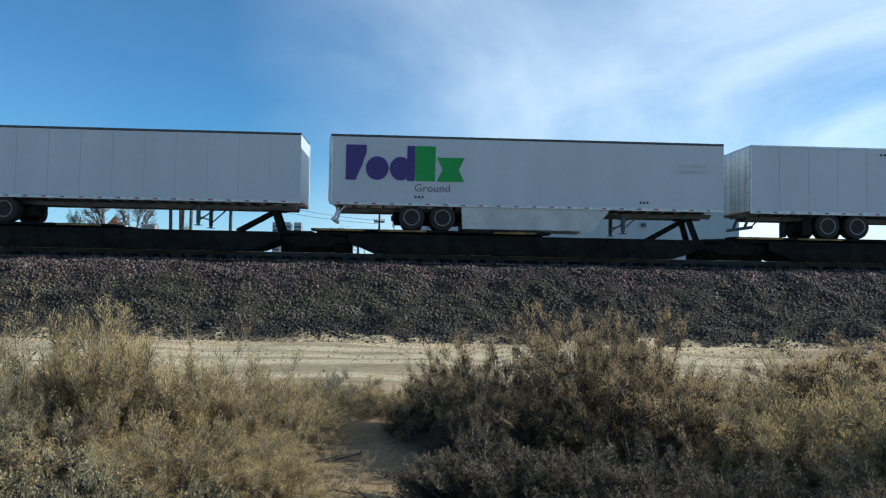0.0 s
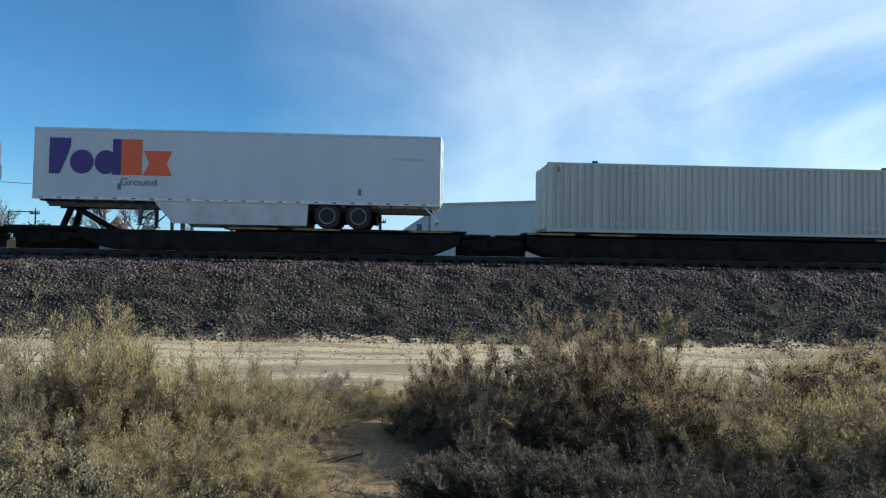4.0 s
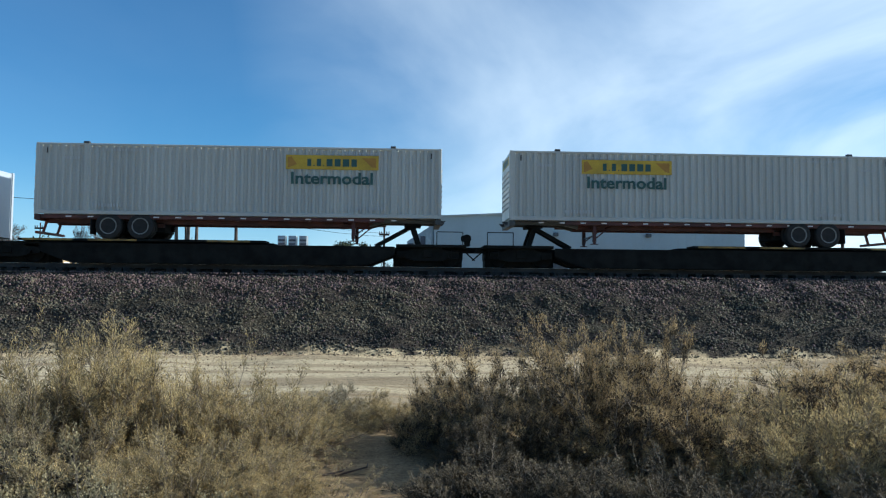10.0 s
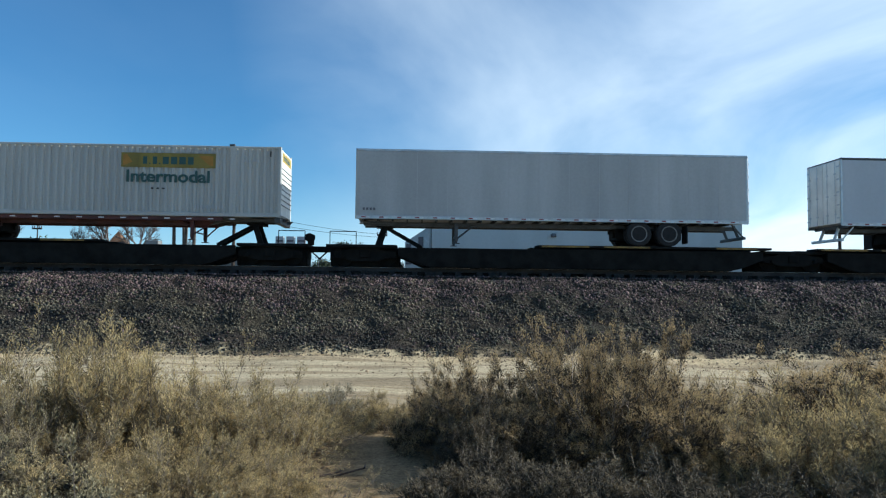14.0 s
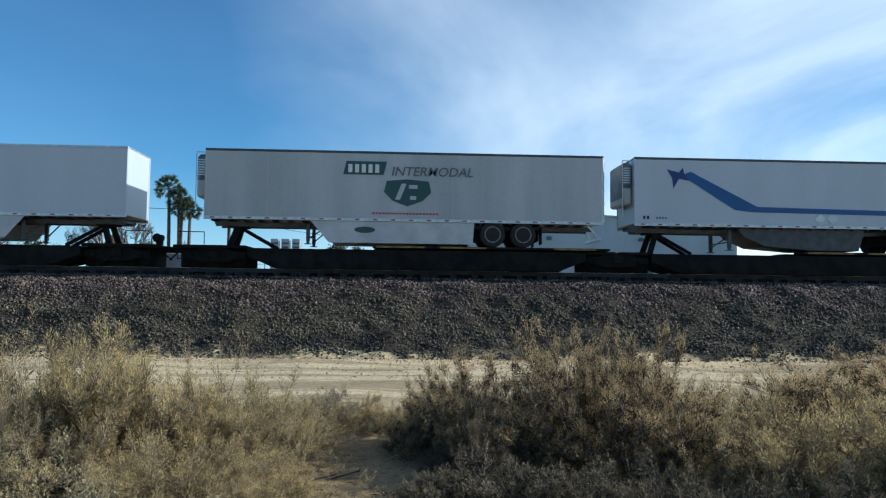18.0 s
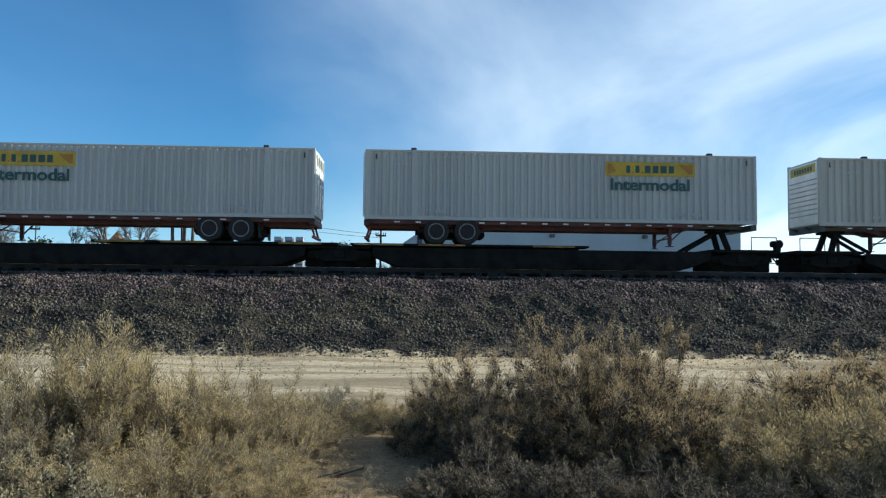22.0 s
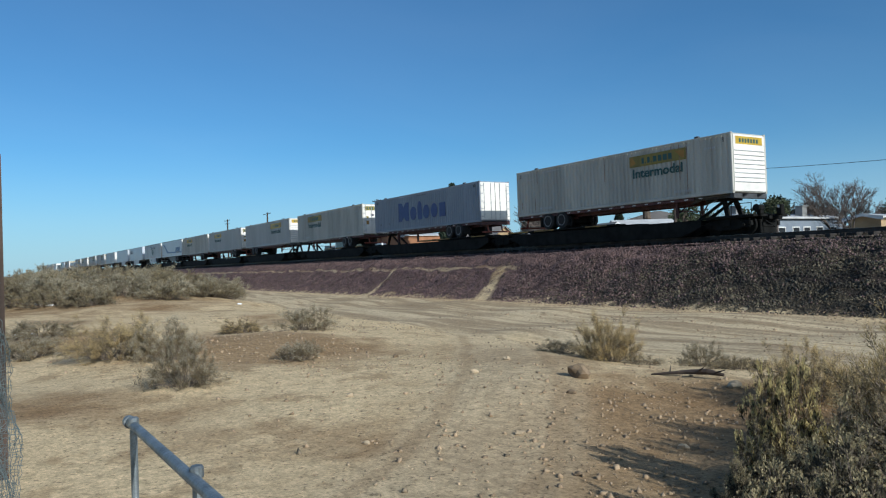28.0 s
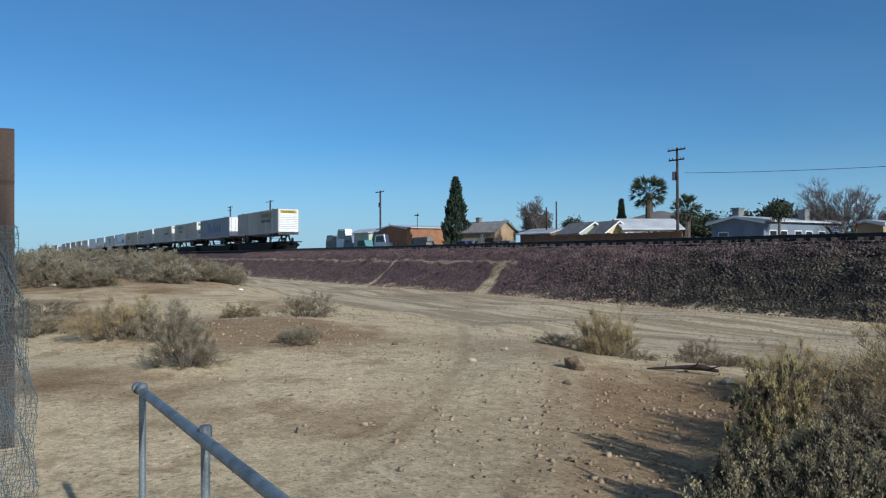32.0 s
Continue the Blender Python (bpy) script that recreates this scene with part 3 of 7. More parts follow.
OCT_F = np.array([(0, 2, 4), (2, 1, 4), (1, 3, 4), (3, 0, 4), (2, 0, 5), (1, 2, 5), (3, 1, 5), (0, 3, 5)])


def stones(name, x, y, z, size, mat, label, category, seed):
    """Many small angular stones as one mesh of kind stuff."""
    g = np.random.default_rng(seed)
    n = len(x)
    base = np.array([(-1, 0, 0), (1, 0, 0), (0, -1, 0), (0, 1, 0), (0, 0, 1), (0, 0, -1)], float)
    v = base[None] * g.uniform(0.55, 1.25, (n, 6, 1)) * (size[:, None, None] * g.uniform(0.6, 1.3, (n, 1, 3)))
    v += g.normal(0, 0.18, (n, 6, 3)) * size[:, None, None]
    q = g.normal(size=(n, 4)); q /= np.linalg.norm(q, axis=1)[:, None]
    w, a, b, c = q.T
    R = np.stack([1 - 2 * (b * b + c * c), 2 * (a * b - c * w), 2 * (a * c + b * w), 2 * (a * b + c * w), 1 - 2 * (a * a + c * c), 2 * (b * c - a * w), 2 * (a * c - b * w), 2 * (b * c + a * w), 1 - 2 * (a * a + b * b)], 1).reshape(n, 3, 3)
    v = np.einsum("nij,nkj->nki", R, v) + np.stack([x, y, z], 1)[:, None, :]
    t = (OCT_F[None] + 6 * np.arange(n)[:, None, None]).reshape(-1, 3)
    return tagged(new(name, fast_mesh(name, v.reshape(-1, 3), t, mat)), label, category, kind="stuff")


def scatter_ballast():
    g = np.random.default_rng(3)
    n = 230000
    x = np.where(g.random(n) < 0.72, g.uniform(-42, 24, n), g.uniform(-95, -42, n))
    y = 23.7 + 5.7 * g.random(n) ** 0.9
    keep = (y > 24.4 + g.normal(0, 0.45, n)) | (g.random(n) < 0.10)
    # worn dirt scars where people climb the slope, and the ledge between them
    for cx, w in SCARS:
        keep &= ~((np.abs(x - cx - (y - 26.5) * SCAR_K - 0.25 * (field(x, y, 0.7, 0.5, 4) - 0.5)) < w * (0.25 + 0.3 * field(x, y, 1.1, 0.8, 9) + 0.35 * np.clip(25.6 - y, 0, 1))) & (y < 27.5) & (g.random(n) < 0.9))
    keep &= ~((np.abs(y - LEDGE_Y - 0.25 * (field(x, y * 0, 4.0, 1.0, 12) - 0.5)) < 0.16) & (x < LEDGE_X) & (g.random(n) < 0.75))
    k = (y - 24.2) / 5.0 + 0.10 * np.sin(x * 0.9) + 0.06 * np.sin(x * 2.7 + y)
    # below the shoulder the stone lies in ragged rows half buried in dust
    clump = 0.55 * field(x, y, 0.9, 0.28, 1) + 0.45 * field(x, y, 0.35, 0.2, 2)
    keep &= (g.random(n) < np.clip(0.50 + 2.2 * (clump - 0.42), 0.3, 1)) | (k > 0.74)
    x, y, k = x[keep], y[keep], k[keep]
    s = (0.018 + 0.046 * g.random(len(x)) ** 2.0) * np.where(x < -42, 1.15, 1) * (0.8 + 0.5 * field(x, y, 0.6, 0.4, 3))
    # fresh reddish stone on the shoulder and further down the line, dusty old stone on the lower slope
    red = g.random(len(x)) < np.clip(0.05 + 0.9 * (k - 0.5) / 0.4, 0.05, 0.55) + np.clip((-x - 19) / 15, 0, 0.85)
    dusty = ~red & (g.random(len(x)) < np.clip(2.6 * (0.6 * field(x, y, 2.4, 0.45, 5) + 0.4 * field(x, y, 0.7, 0.3, 6) - 0.40) + 0.3 * (0.5 - np.abs(k - 0.5)), 0.04, 0.8))
    for m, mat, lb, sd in ((dusty, STONE_P, "pale dusty tan crushed stone on the embankment", 9), (red, STONE, "dark reddish crushed stone on the embankment", 5), (~red & ~dusty, STONE_G, "dusty olive grey crushed stone on the embankment", 8)):
        stones("ballast_stones", x[m], y[m], gz(x[m], y[m]) + s[m] * 0.25, s[m], mat, lb, "ballast", sd)
    n = 15000
    x, y = g.uniform(-26, 8, n), g.uniform(1.5, 23.5, n)
    s = 0.006 + 0.026 * g.random(n) ** 5 + 0.0012 * np.hypot(x, y) * g.random(n) ** 2
    k = np.sin(x * 0.9 + 1.3 * np.sin(y * 0.7)) + np.sin(y * 1.1 - x * 0.5 + 2) + g.normal(0, 0.8, n)
    m = k > np.where(y > 13, 1.2, 0.35)
    x, y, s = x[m], y[m], s[m] * g.uniform(0.5, 1.3, m.sum())
    stones("pebbles", x, y, gz(x, y) + s * 0.2, s, PEBBLE, "small pale pebbles strewn over the sandy lot", "pebbles", 6)


scatter_ballast()


def scatter_clods():
    """Lumps of dry soil where the lot is churned up."""
    g = np.random.default_rng(15)
    C = ((-15.2, 4.6, 3.4, 2.4, 700), (-6.0, 7.0, 2.6, 2.4, 1100), (-5.0, 4.6, 2.0, 1.8, 500), (-10.0, 5.0, 4.5, 3.0, 500), (-14.0, 19.5, 18.0, 3.0, 1200), (6.0, 21.5, 14.0, 2.2, 1200), (0.0, 23.7, 24.0, 0.9, 2600), (-30.0, 23.8, 22.0, 0.9, 1500))
    x = np.concatenate([g.normal(cx, rx * 0.6, n) for cx, cy, rx, ry, n in C])
    y = np.concatenate([g.normal(cy, ry * 0.6, n) for cx, cy, rx, ry, n in C])
    s = 0.007 + 0.026 * g.random(len(x)) ** 4 + 0.0010 * np.hypot(x, y) * g.random(len(x))
    stones("dirt_clods", x, y, gz(x, y) + s * 0.15, s, CLOD, "brown clods of dry soil on the lot and road", "dirt", 16)


scatter_clods()


def build_track():
    tr = thing("railway_track", "dark steel rails on weathered wooden ties", "railway track", kind="structure")
    for s in (-1, 1):
        y = TC + s * 0.755
        sh = Shape().box(-700, 300, y - 0.07, y + 0.07, RZ - 0.17, RZ - 0.155).box(-700, 300, y - 0.012, y + 0.012, RZ - 0.155, RZ - 0.04).box(-700, 300, y - 0.036, y + 0.036, RZ - 0.04, RZ - 0.004, 0.006)
        rail = part("rail", sh, RAILSTEEL, tr)
        part("rail_head", Shape().box(-700, 300, y - 0.028, y + 0.028, RZ - 0.004, RZ), RAILTOP, rail, "polished running surface")
    tie = Shape().box(-0.115, 0.115, TC - 1.32, TC + 1.32, RZ - 0.40, RZ - 0.174, 0.012).mesh("tie", TIE)
    for i in range(170):
        part("tie", tie, TIE, tr, at=pose(-62 + i * 0.52 + 0.02 * math.sin(i * 3.7), 0.03 * math.sin(i * 2.1), 0, 0, 0, 0.6 * math.sin(i * 1.3)))
    far = Shape()
    for i in range(420):
        x = -62.5 - i * 0.52 if i < 380 else 26.6 + (i - 380) * 0.52
        far.box(x - 0.115, x + 0.115, TC - 1.32, TC + 1.32, RZ - 0.40, RZ - 0.174)
    tagged(part("far_ties", far, TIE, tr), kind="stuff")


build_track()

# ---- the train ----
ZB, ZT, HW = 1.94, 4.79, 1.30  # box floor and roof above the rail, half width
DECK = 0.97


def make_wheel():
    ty = Shape().lathe([(0, 0.30), (0.0, 0.44), (0.02, 0.50), (0.05, 0.52), (0.22, 0.52), (0.25, 0.50), (0.27, 0.44), (0.30, 0.44), (0.31, 0.50), (0.34, 0.52), (0.51, 0.52), (0.55, 0.49), (0.56, 0.30)], 0, 22).mesh("tyre", TYRE)
    ri = Shape().lathe([(0.07, 0.09), (0.06, 0.15), (0.045, 0.20), (0.02, 0.27), (-0.012, 0.30), (-0.018, 0.335), (0.03, 0.34), (0.2, 0.10)], 0, 20)
    ri.lathe([(0.02, 0.05), (0.03, 0.08), (0.13, 0.09)], 0, 12)
    for i in range(10):
        a = i * 0.628
        ri.rod((0.125 * math.cos(a), 0.03, 0.125 * math.sin(a)), (0.125 * math.cos(a), 0.08, 0.125 * math.sin(a)), 0.016, 5)
    return ty, ri.mesh("rim", RIM)


TYRE_ME, RIM_ME = make_wheel()


def add_wheels(root, xs):
    a, b = min(xs), max(xs)
    part("suspension", Shape().box(a - 0.75, b + 0.75, -0.62, 0.62, 1.26, 1.74, 0.05).rod((a - 0.85, -0.3, 1.5), (a - 0.45, -0.3, 1.5), 0.12, 10).rod((b + 0.45, 0.3, 1.5), (b + 0.85, 0.3, 1.5), 0.12, 10), BLACKSTEEL, root)
    for x in xs:
        ax = part("axle", Shape().rod((x, -1.0, 1.49), (x, 1.0, 1.49), 0.065, 8).bar((x - 0.35, -0.55, 1.62), (x + 0.35, -0.55, 1.62), 0.1, 0.1).bar((x - 0.35, 0.55, 1.62), (x + 0.35, 0.55, 1.62), 0.1, 0.1), BLACKSTEEL, root)
        for s in (-1, 1):
            w = part("wheel", TYRE_ME, TYRE, root, at=pose(x, s * 1.27, 1.49, 0, 0, 0 if s < 0 else 180))
            part("rim", RIM_ME, RIM, w)


def landing_gear(root, x, red=False):
    m = REDSTEEL if red else DARKRAIL
    for s in (-1, 1):
        part("landing_leg", Shape().box(x - 0.07, x + 0.07, s * 0.95 - 0.07, s * 0.95 + 0.07, 1.10, ZB - 0.12, 0.01).box(x - 0.05, x + 0.05, s * 0.95 - 0.05, s * 0.95 + 0.05, 1.03, 1.12).box(x - 0.14, x + 0.14, s * 0.95 - 0.1, s * 0.95 + 0.1, 1.00, 1.03), m, root)
    part("leg_brace", Shape().bar((x, -0.95, 1.35), (x, 0.95, 1.35), 0.05, 0.05).bar((x, -0.95, 1.2), (x + 0.75, -0.6, ZB - 0.15), 0.04, 0.05).bar((x, 0.95, 1.2), (x + 0.75, 0.6, ZB - 0.15), 0.04, 0.05).bar((x, -0.95, 1.55), (x - 0.45, -0.6, ZB - 0.15), 0.03, 0.04), m, root)


def tape(root, L):
    r, w = Shape(), Shape()
    n = int(L / 0.72)
    for i in range(n):
        x = -L / 2 + 0.25 + i * 0.72
        r.box(x, x + 0.17, -HW - 0.028, -HW - 0.024, ZB + 0.045, ZB + 0.095)
        w.box(x + 0.19, x + 0.34, -HW - 0.028, -HW - 0.024, ZB + 0.045, ZB + 0.095)
    tagged(part("red_tape", r, TAPE_R, root), kind="stuff")
    tagged(part("white_tape", w, TAPE_W, root), kind="stuff")


def swing_doors(root, xe, r, mat):
    """Two rear doors with hinges and lock rods; r: +1 when the rear is at +x."""
    for s in (-1, 1):
        a, b = sorted((s * 0.02, s * (HW - 0.06)))
        x0, x1 = sorted((xe, xe + r * 0.04))
        d = part("rear_door", Shape().box(x0, x1, a, b, ZB + 0.12, ZT - 0.10, 0.012), mat, root)
        rods = Shape()
        for k in (0.3, 0.75):
            y = s * (HW * k)
            rods.rod((xe + r * 0.075, y, ZB + 0.15), (xe + r * 0.075, y, ZT - 0.14), 0.016, 6)
            for z in (ZB + 0.5, ZB + 1.3, ZB + 2.2):
                rods.box(min(xe + r * 0.04, xe + r * 0.1), max(xe + r * 0.04, xe + r * 0.1), y - 0.05, y + 0.05, z - 0.025, z + 0.025)
        part("lock_rod", rods, ALU, d)
        hg = Shape()
        for z in np.linspace(ZB + 0.35, ZT - 0.35, 5):
            hg.box(min(xe + r * 0.03, xe + r * 0.06), max(xe + r * 0.03, xe + r * 0.06), s * (HW - 0.16) - 0.09, s * (HW - 0.16) + 0.09, z - 0.03, z + 0.03)
        tagged(part("hinge", hg, ALU, d), kind="stuff")


SEAM_ME = Shape().box(-0.012, 0.012, -0.006, 0.006, ZB + 0.14, ZT - 0.1).mesh("panel_seam", WHITE2)


def van(label, L, rear, mat, group, skirt=False, reefer=False, seams=True, tank=False, dark_top=True, skirt_span=(5.3, 11.4)):
    """A box trailer. rear: -1 when its wheels are at the left end, +1 at the right end."""
    root = thing("reefer_trailer" if reefer else "box_trailer", label, "semi-trailer", group)
    h = L / 2
    body = Shape().box(-h + 0.03, h - 0.03, -HW + 0.015, HW - 0.015, ZB + 0.10, ZT - 0.05, 0.02)
    if seams:
        k = int(L / 1.22)
        for i in range(1, k):
            x = -h + i * L / k
            for sy in (-1, 1):
                part("panel_seam", SEAM_ME, mat, root, at=pose(x, sy * (HW - 0.013), 0))
    part("body", body, mat, root)
    part("top_rail", Shape().box(-h, h, -HW, -HW + 0.07, ZT - 0.10, ZT, 0.015).box(-h, h, HW - 0.07, HW, ZT - 0.10, ZT, 0.015).box(-h + 0.02, h - 0.02, -HW + 0.07, HW - 0.07, ZT - 0.05, ZT - 0.01), ALU if not dark_top else DARKRAIL, root, "dark roof edge rail" if dark_top else "bright roof edge rail")
    part("bottom_rail", Shape().box(-h, h, -HW - 0.02, -HW + 0.07, ZB, ZB + 0.14, 0.012).box(-h, h, HW - 0.07, HW + 0.02, ZB, ZB + 0.14, 0.012), ALU, root)
    for sx in (-1, 1):
        for sy in (-1, 1):
            part("corner_post", Shape().box(min(sx * h, sx * (h - 0.09)), max(sx * h, sx * (h - 0.09)), min(sy * HW, sy * (HW - 0.09)), max(sy * HW, sy * (HW - 0.09)), ZB + 0.10, ZT - 0.02, 0.025), ALU if sx == rear else mat, root)
    cm = Shape()
    for i in range(int(L / 0.6)):
        x = -h + 0.3 + i * 0.6
        cm.box(x - 0.03, x + 0.03, -HW + 0.08, HW - 0.08, ZB - 0.06, ZB + 0.08)
    cm.box(-h + 0.3, h - 0.3, -0.55, -0.45, ZB - 0.22, ZB - 0.06).box(-h + 0.3, h - 0.3, 0.45, 0.55, ZB - 0.22, ZB - 0.06)
    part("floor_frame", cm, DARKRAIL, root)
    tape(root, L)
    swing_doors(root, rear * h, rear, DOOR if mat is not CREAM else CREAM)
    xw = [rear * (h - 3.3), rear * (h - 4.55)]
    add_wheels(root, xw)
    part("slider_frame", Shape().box(min(xw) - 0.8, max(xw) + 0.8, -0.62, -0.48, ZB - 0.36, ZB - 0.2).box(min(xw) - 0.8, max(xw) + 0.8, 0.48, 0.62, ZB - 0.36, ZB - 0.2).box(min(xw) - 0.5, max(xw) + 0.5, -1.0, 1.0, ZB - 0.3, ZB - 0.22), BLACKSTEEL, root)
    xf = xw[0] - rear * -0.75
    for s in (-1, 1):
        part("mudflap", Shape().box(rear * (h - 2.55) - 0.012, rear * (h - 2.55) + 0.012, s * 0.98 - 0.3, s * 0.98 + 0.3, 1.12, ZB - 0.1), TYRE, root)
    xb = rear * (h - 0.12)
    part("rear_bumper", Shape().box(xb - 0.06, xb + 0.06, -1.15, 1.15, ZB - 0.62, ZB - 0.50, 0.01).bar((xb, -0.55, ZB - 0.5), (xb - rear * 0.2, -0.55, ZB), 0.09, 0.09).bar((xb, 0.55, ZB - 0.5), (xb - rear * 0.2, 0.55, ZB), 0.09, 0.09).bar((xb, -1.1, ZB - 0.56), (xb - rear * 0.5, -1.1, ZB - 0.02), 0.05, 0.05), ALU if skirt else DARKRAIL, root)
    landing_gear(root, -rear * (h - 4.1))
    part("kingpin_plate", Shape().box(-rear * (h - 0.9) - 0.6, -rear * (h - 0.9) + 0.6, -0.7, 0.7, ZB - 0.14, ZB - 0.04), DARKRAIL, root)
    if skirt:
        a, b = skirt_span
        xs = sorted((rear * (h - a), rear * (h - b)))
        for s in (-1, 1):
            cut = 0.75
            pts = [(xs[0], ZB), (xs[1], ZB), (xs[1] - (cut if rear < 0 else 0.06), DECK + 0.10), (xs[0] + (cut if rear > 0 else 0.06), DECK + 0.10)]
            part("side_skirt", Shape().plate(pts, s * (HW - 0.05) - 0.012, s * (HW - 0.05) + 0.012), SKIRT, root, "pale aerodynamic side skirt")
    if reefer:
        f = -rear
        x0, x1 = sorted((f * h, f * (h + 0.42)))
        u = part("cooling_unit", Shape().box(x0, x1, -0.95, 0.95, ZT - 1.75, ZT - 0.18, 0.12), REEFER, root, "dark cooling unit on the front wall")
        part("unit_cover", Shape().box(x0 + 0.02, x1 + (0.015 if f > 0 else 0) - (0.0), -0.97, 0.97, ZT - 1.95, ZT - 1.20, 0.08), WHITE2, u)
        gr = Shape()
        for i in range(7):
            gr.box(x0 + 0.06, x1 - 0.06, -0.965, -0.955, ZT - 1.05 + i * 0.1, ZT - 1.0 + i * 0.1)
        part("grille", gr, ALU, u)
        xx = f * (h + 0.42)
        part("guard_rail", Shape().rod((f * h, -1.0, ZT - 0.12), (xx, -1.0, ZT - 0.12), 0.02, 6).rod((xx, -1.0, ZT - 0.12), (xx, -1.0, ZB + 0.4), 0.02, 6), ALU, u)
    if tank:
        part("fuel_tank", Shape().rod((-rear * (h - 5.9), -0.95, ZB - 0.32), (-rear * (h - 5.1), -0.95, ZB - 0.32), 0.27, 16), TANK, root, "round aluminium fuel tank")
    return root


def corrugated(xa, xb, y, z0, z1, s, pitch=0.29, depth=0.065):
    """A pressed steel wall from xa to xb; s: the way that it faces."""
    n = max(1, round((xb - xa) / pitch))
    p = (xb - xa) / n
    prof = []
    for i in range(n):
        x = xa + i * p
        prof += [(x, 0), (x + p * 0.34, 0), (x + p * 0.5, -depth), (x + p * 0.84, -depth)]
    prof.append((xb, 0))
    vs = [(x, y + s * d, z) for z in (z0, z1) for x, d in prof]
    k = len(prof)
    return Shape().add(vs, [(i, i + 1, k + i + 1, k + i) for i in range(k - 1)])


def container(label, L, group, mat=BOXPAINT, doors=1, smooth=False, ribs=True):
    """A 53-foot box. doors: +1 when its doors are at the right end."""
    root = thing("shipping_container", label, "shipping container", group)
    h = L / 2
    if smooth:
        for s in (-1, 1):
            part("side_wall", Shape().box(-h + 0.1, h - 0.1, min(s * (HW - 0.03), s * (HW - 0.08)), max(s * (HW - 0.03), s * (HW - 0.08)), ZB + 0.15, ZT - 0.1), mat, root)
    else:
        spans = [(-h + 0.11, -6.17), (-6.03, 6.03), (6.17, h - 0.11)]
        for s in (-1, 1):
            for a, b in spans:
                part("side_panel", corrugated(a, b, s * (HW - 0.015), ZB + 0.15, ZT - 0.09, s), mat, root)
    part("inner_wall", Shape().box(-h + 0.06, h - 0.06, -HW + 0.11, HW - 0.11, ZB + 0.05, ZT - 0.03), mat, root)
    for s in (-1, 1):
        part("top_rail", Shape().box(-h, h, min(s * HW, s * (HW - 0.06)), max(s * HW, s * (HW - 0.06)), ZT - 0.10, ZT - 0.01, 0.012), mat, root)
        part("bottom_rail", Shape().box(-h, h, min(s * HW, s * (HW - 0.06)), max(s * HW, s * (HW - 0.06)), ZB, ZB + 0.16, 0.012), mat, root)
        for sx in (-1, 1):
            x = sx * 6.1
            lp = part("lifting_post", Shape().box(x - 0.075, x + 0.075, min(s * (HW + 0.006), s * (HW - 0.07)), max(s * (HW + 0.006), s * (HW - 0.07)), ZB, ZT - 0.005, 0.01), mat, root)
            part("casting", Shape().box(x - 0.11, x + 0.11, min(s * (HW + 0.01), s * (HW - 0.15)), max(s * (HW + 0.01), s * (HW - 0.15)), ZT - 0.02, ZT + 0.075, 0.015), DARKRAIL, lp, "dark lifting casting")
    for sx in (-1, 1):
        for sy in (-1, 1):
            part("corner_post", Shape().box(min(sx * h, sx * (h - 0.13)), max(sx * h, sx * (h - 0.13)), min(sy * (HW + 0.004), sy * (HW - 0.13)), max(sy * (HW + 0.004), sy * (HW - 0.13)), ZB - 0.01, ZT, 0.015), mat, root)
    x = -doors * h
    front = part("front_wall", Shape().box(min(x, x + doors * 0.05), max(x, x + doors * 0.05), -HW + 0.14, HW - 0.14, ZB + 0.12, ZT - 0.1), mat, root)
    rib = Shape().box(-0.012, 0.012, 0, 0.16, ZB + 0.25, ZT - 0.22, 0.006).mesh("wall_rib", mat)
    for i in range(8 if ribs else 0):
        part("wall_rib", rib, mat, front, at=pose(x - doors * 0.01, -HW + 0.18 + i * 0.29, 0))
    return root


def louvred_end(root, L, s):
    """The far end of an intermodal box: ribbed sheet with a sign on top."""
    x = s * L / 2
    for i in range(8):
        z = ZB + 0.50 + i * 0.21
        rib = Shape().add([(x + s * 0.004, -1.1, z), (x + s * 0.05, -1.1, z + 0.03), (x + s * 0.004, -1.1, z + 0.06), (x + s * 0.004, 1.1, z), (x + s * 0.05, 1.1, z + 0.03), (x + s * 0.004, 1.1, z + 0.06)], [(0, 1, 4, 3), (1, 2, 5, 4), (0, 2, 1), (3, 4, 5)])
        part("rib", rib, SKIRT, root)
    # sheet over the end wall, coloured pale as if the sun were on it
    part("end_sheet", Shape().box(min(x, x + s * 0.006), max(x, x + s * 0.006), -1.16, 1.16, ZB + 0.1, ZT - 0.1), DOOR, root, "white end sheet with sunlight put into its colour")
    part("end_sign", Shape().box(min(x, x + s * 0.012), max(x, x + s * 0.012), -1.0, 1.0, ZT - 0.55, ZT - 0.18), YELLOW, root, "yellow sign")
    for i in range(7):
        part("sign_mark", Shape().box(min(x, x + s * 0.016), max(x, x + s * 0.016), -0.75 + i * 0.215, -0.61 + i * 0.215, ZT - 0.47, ZT - 0.28), GREENINK, root)


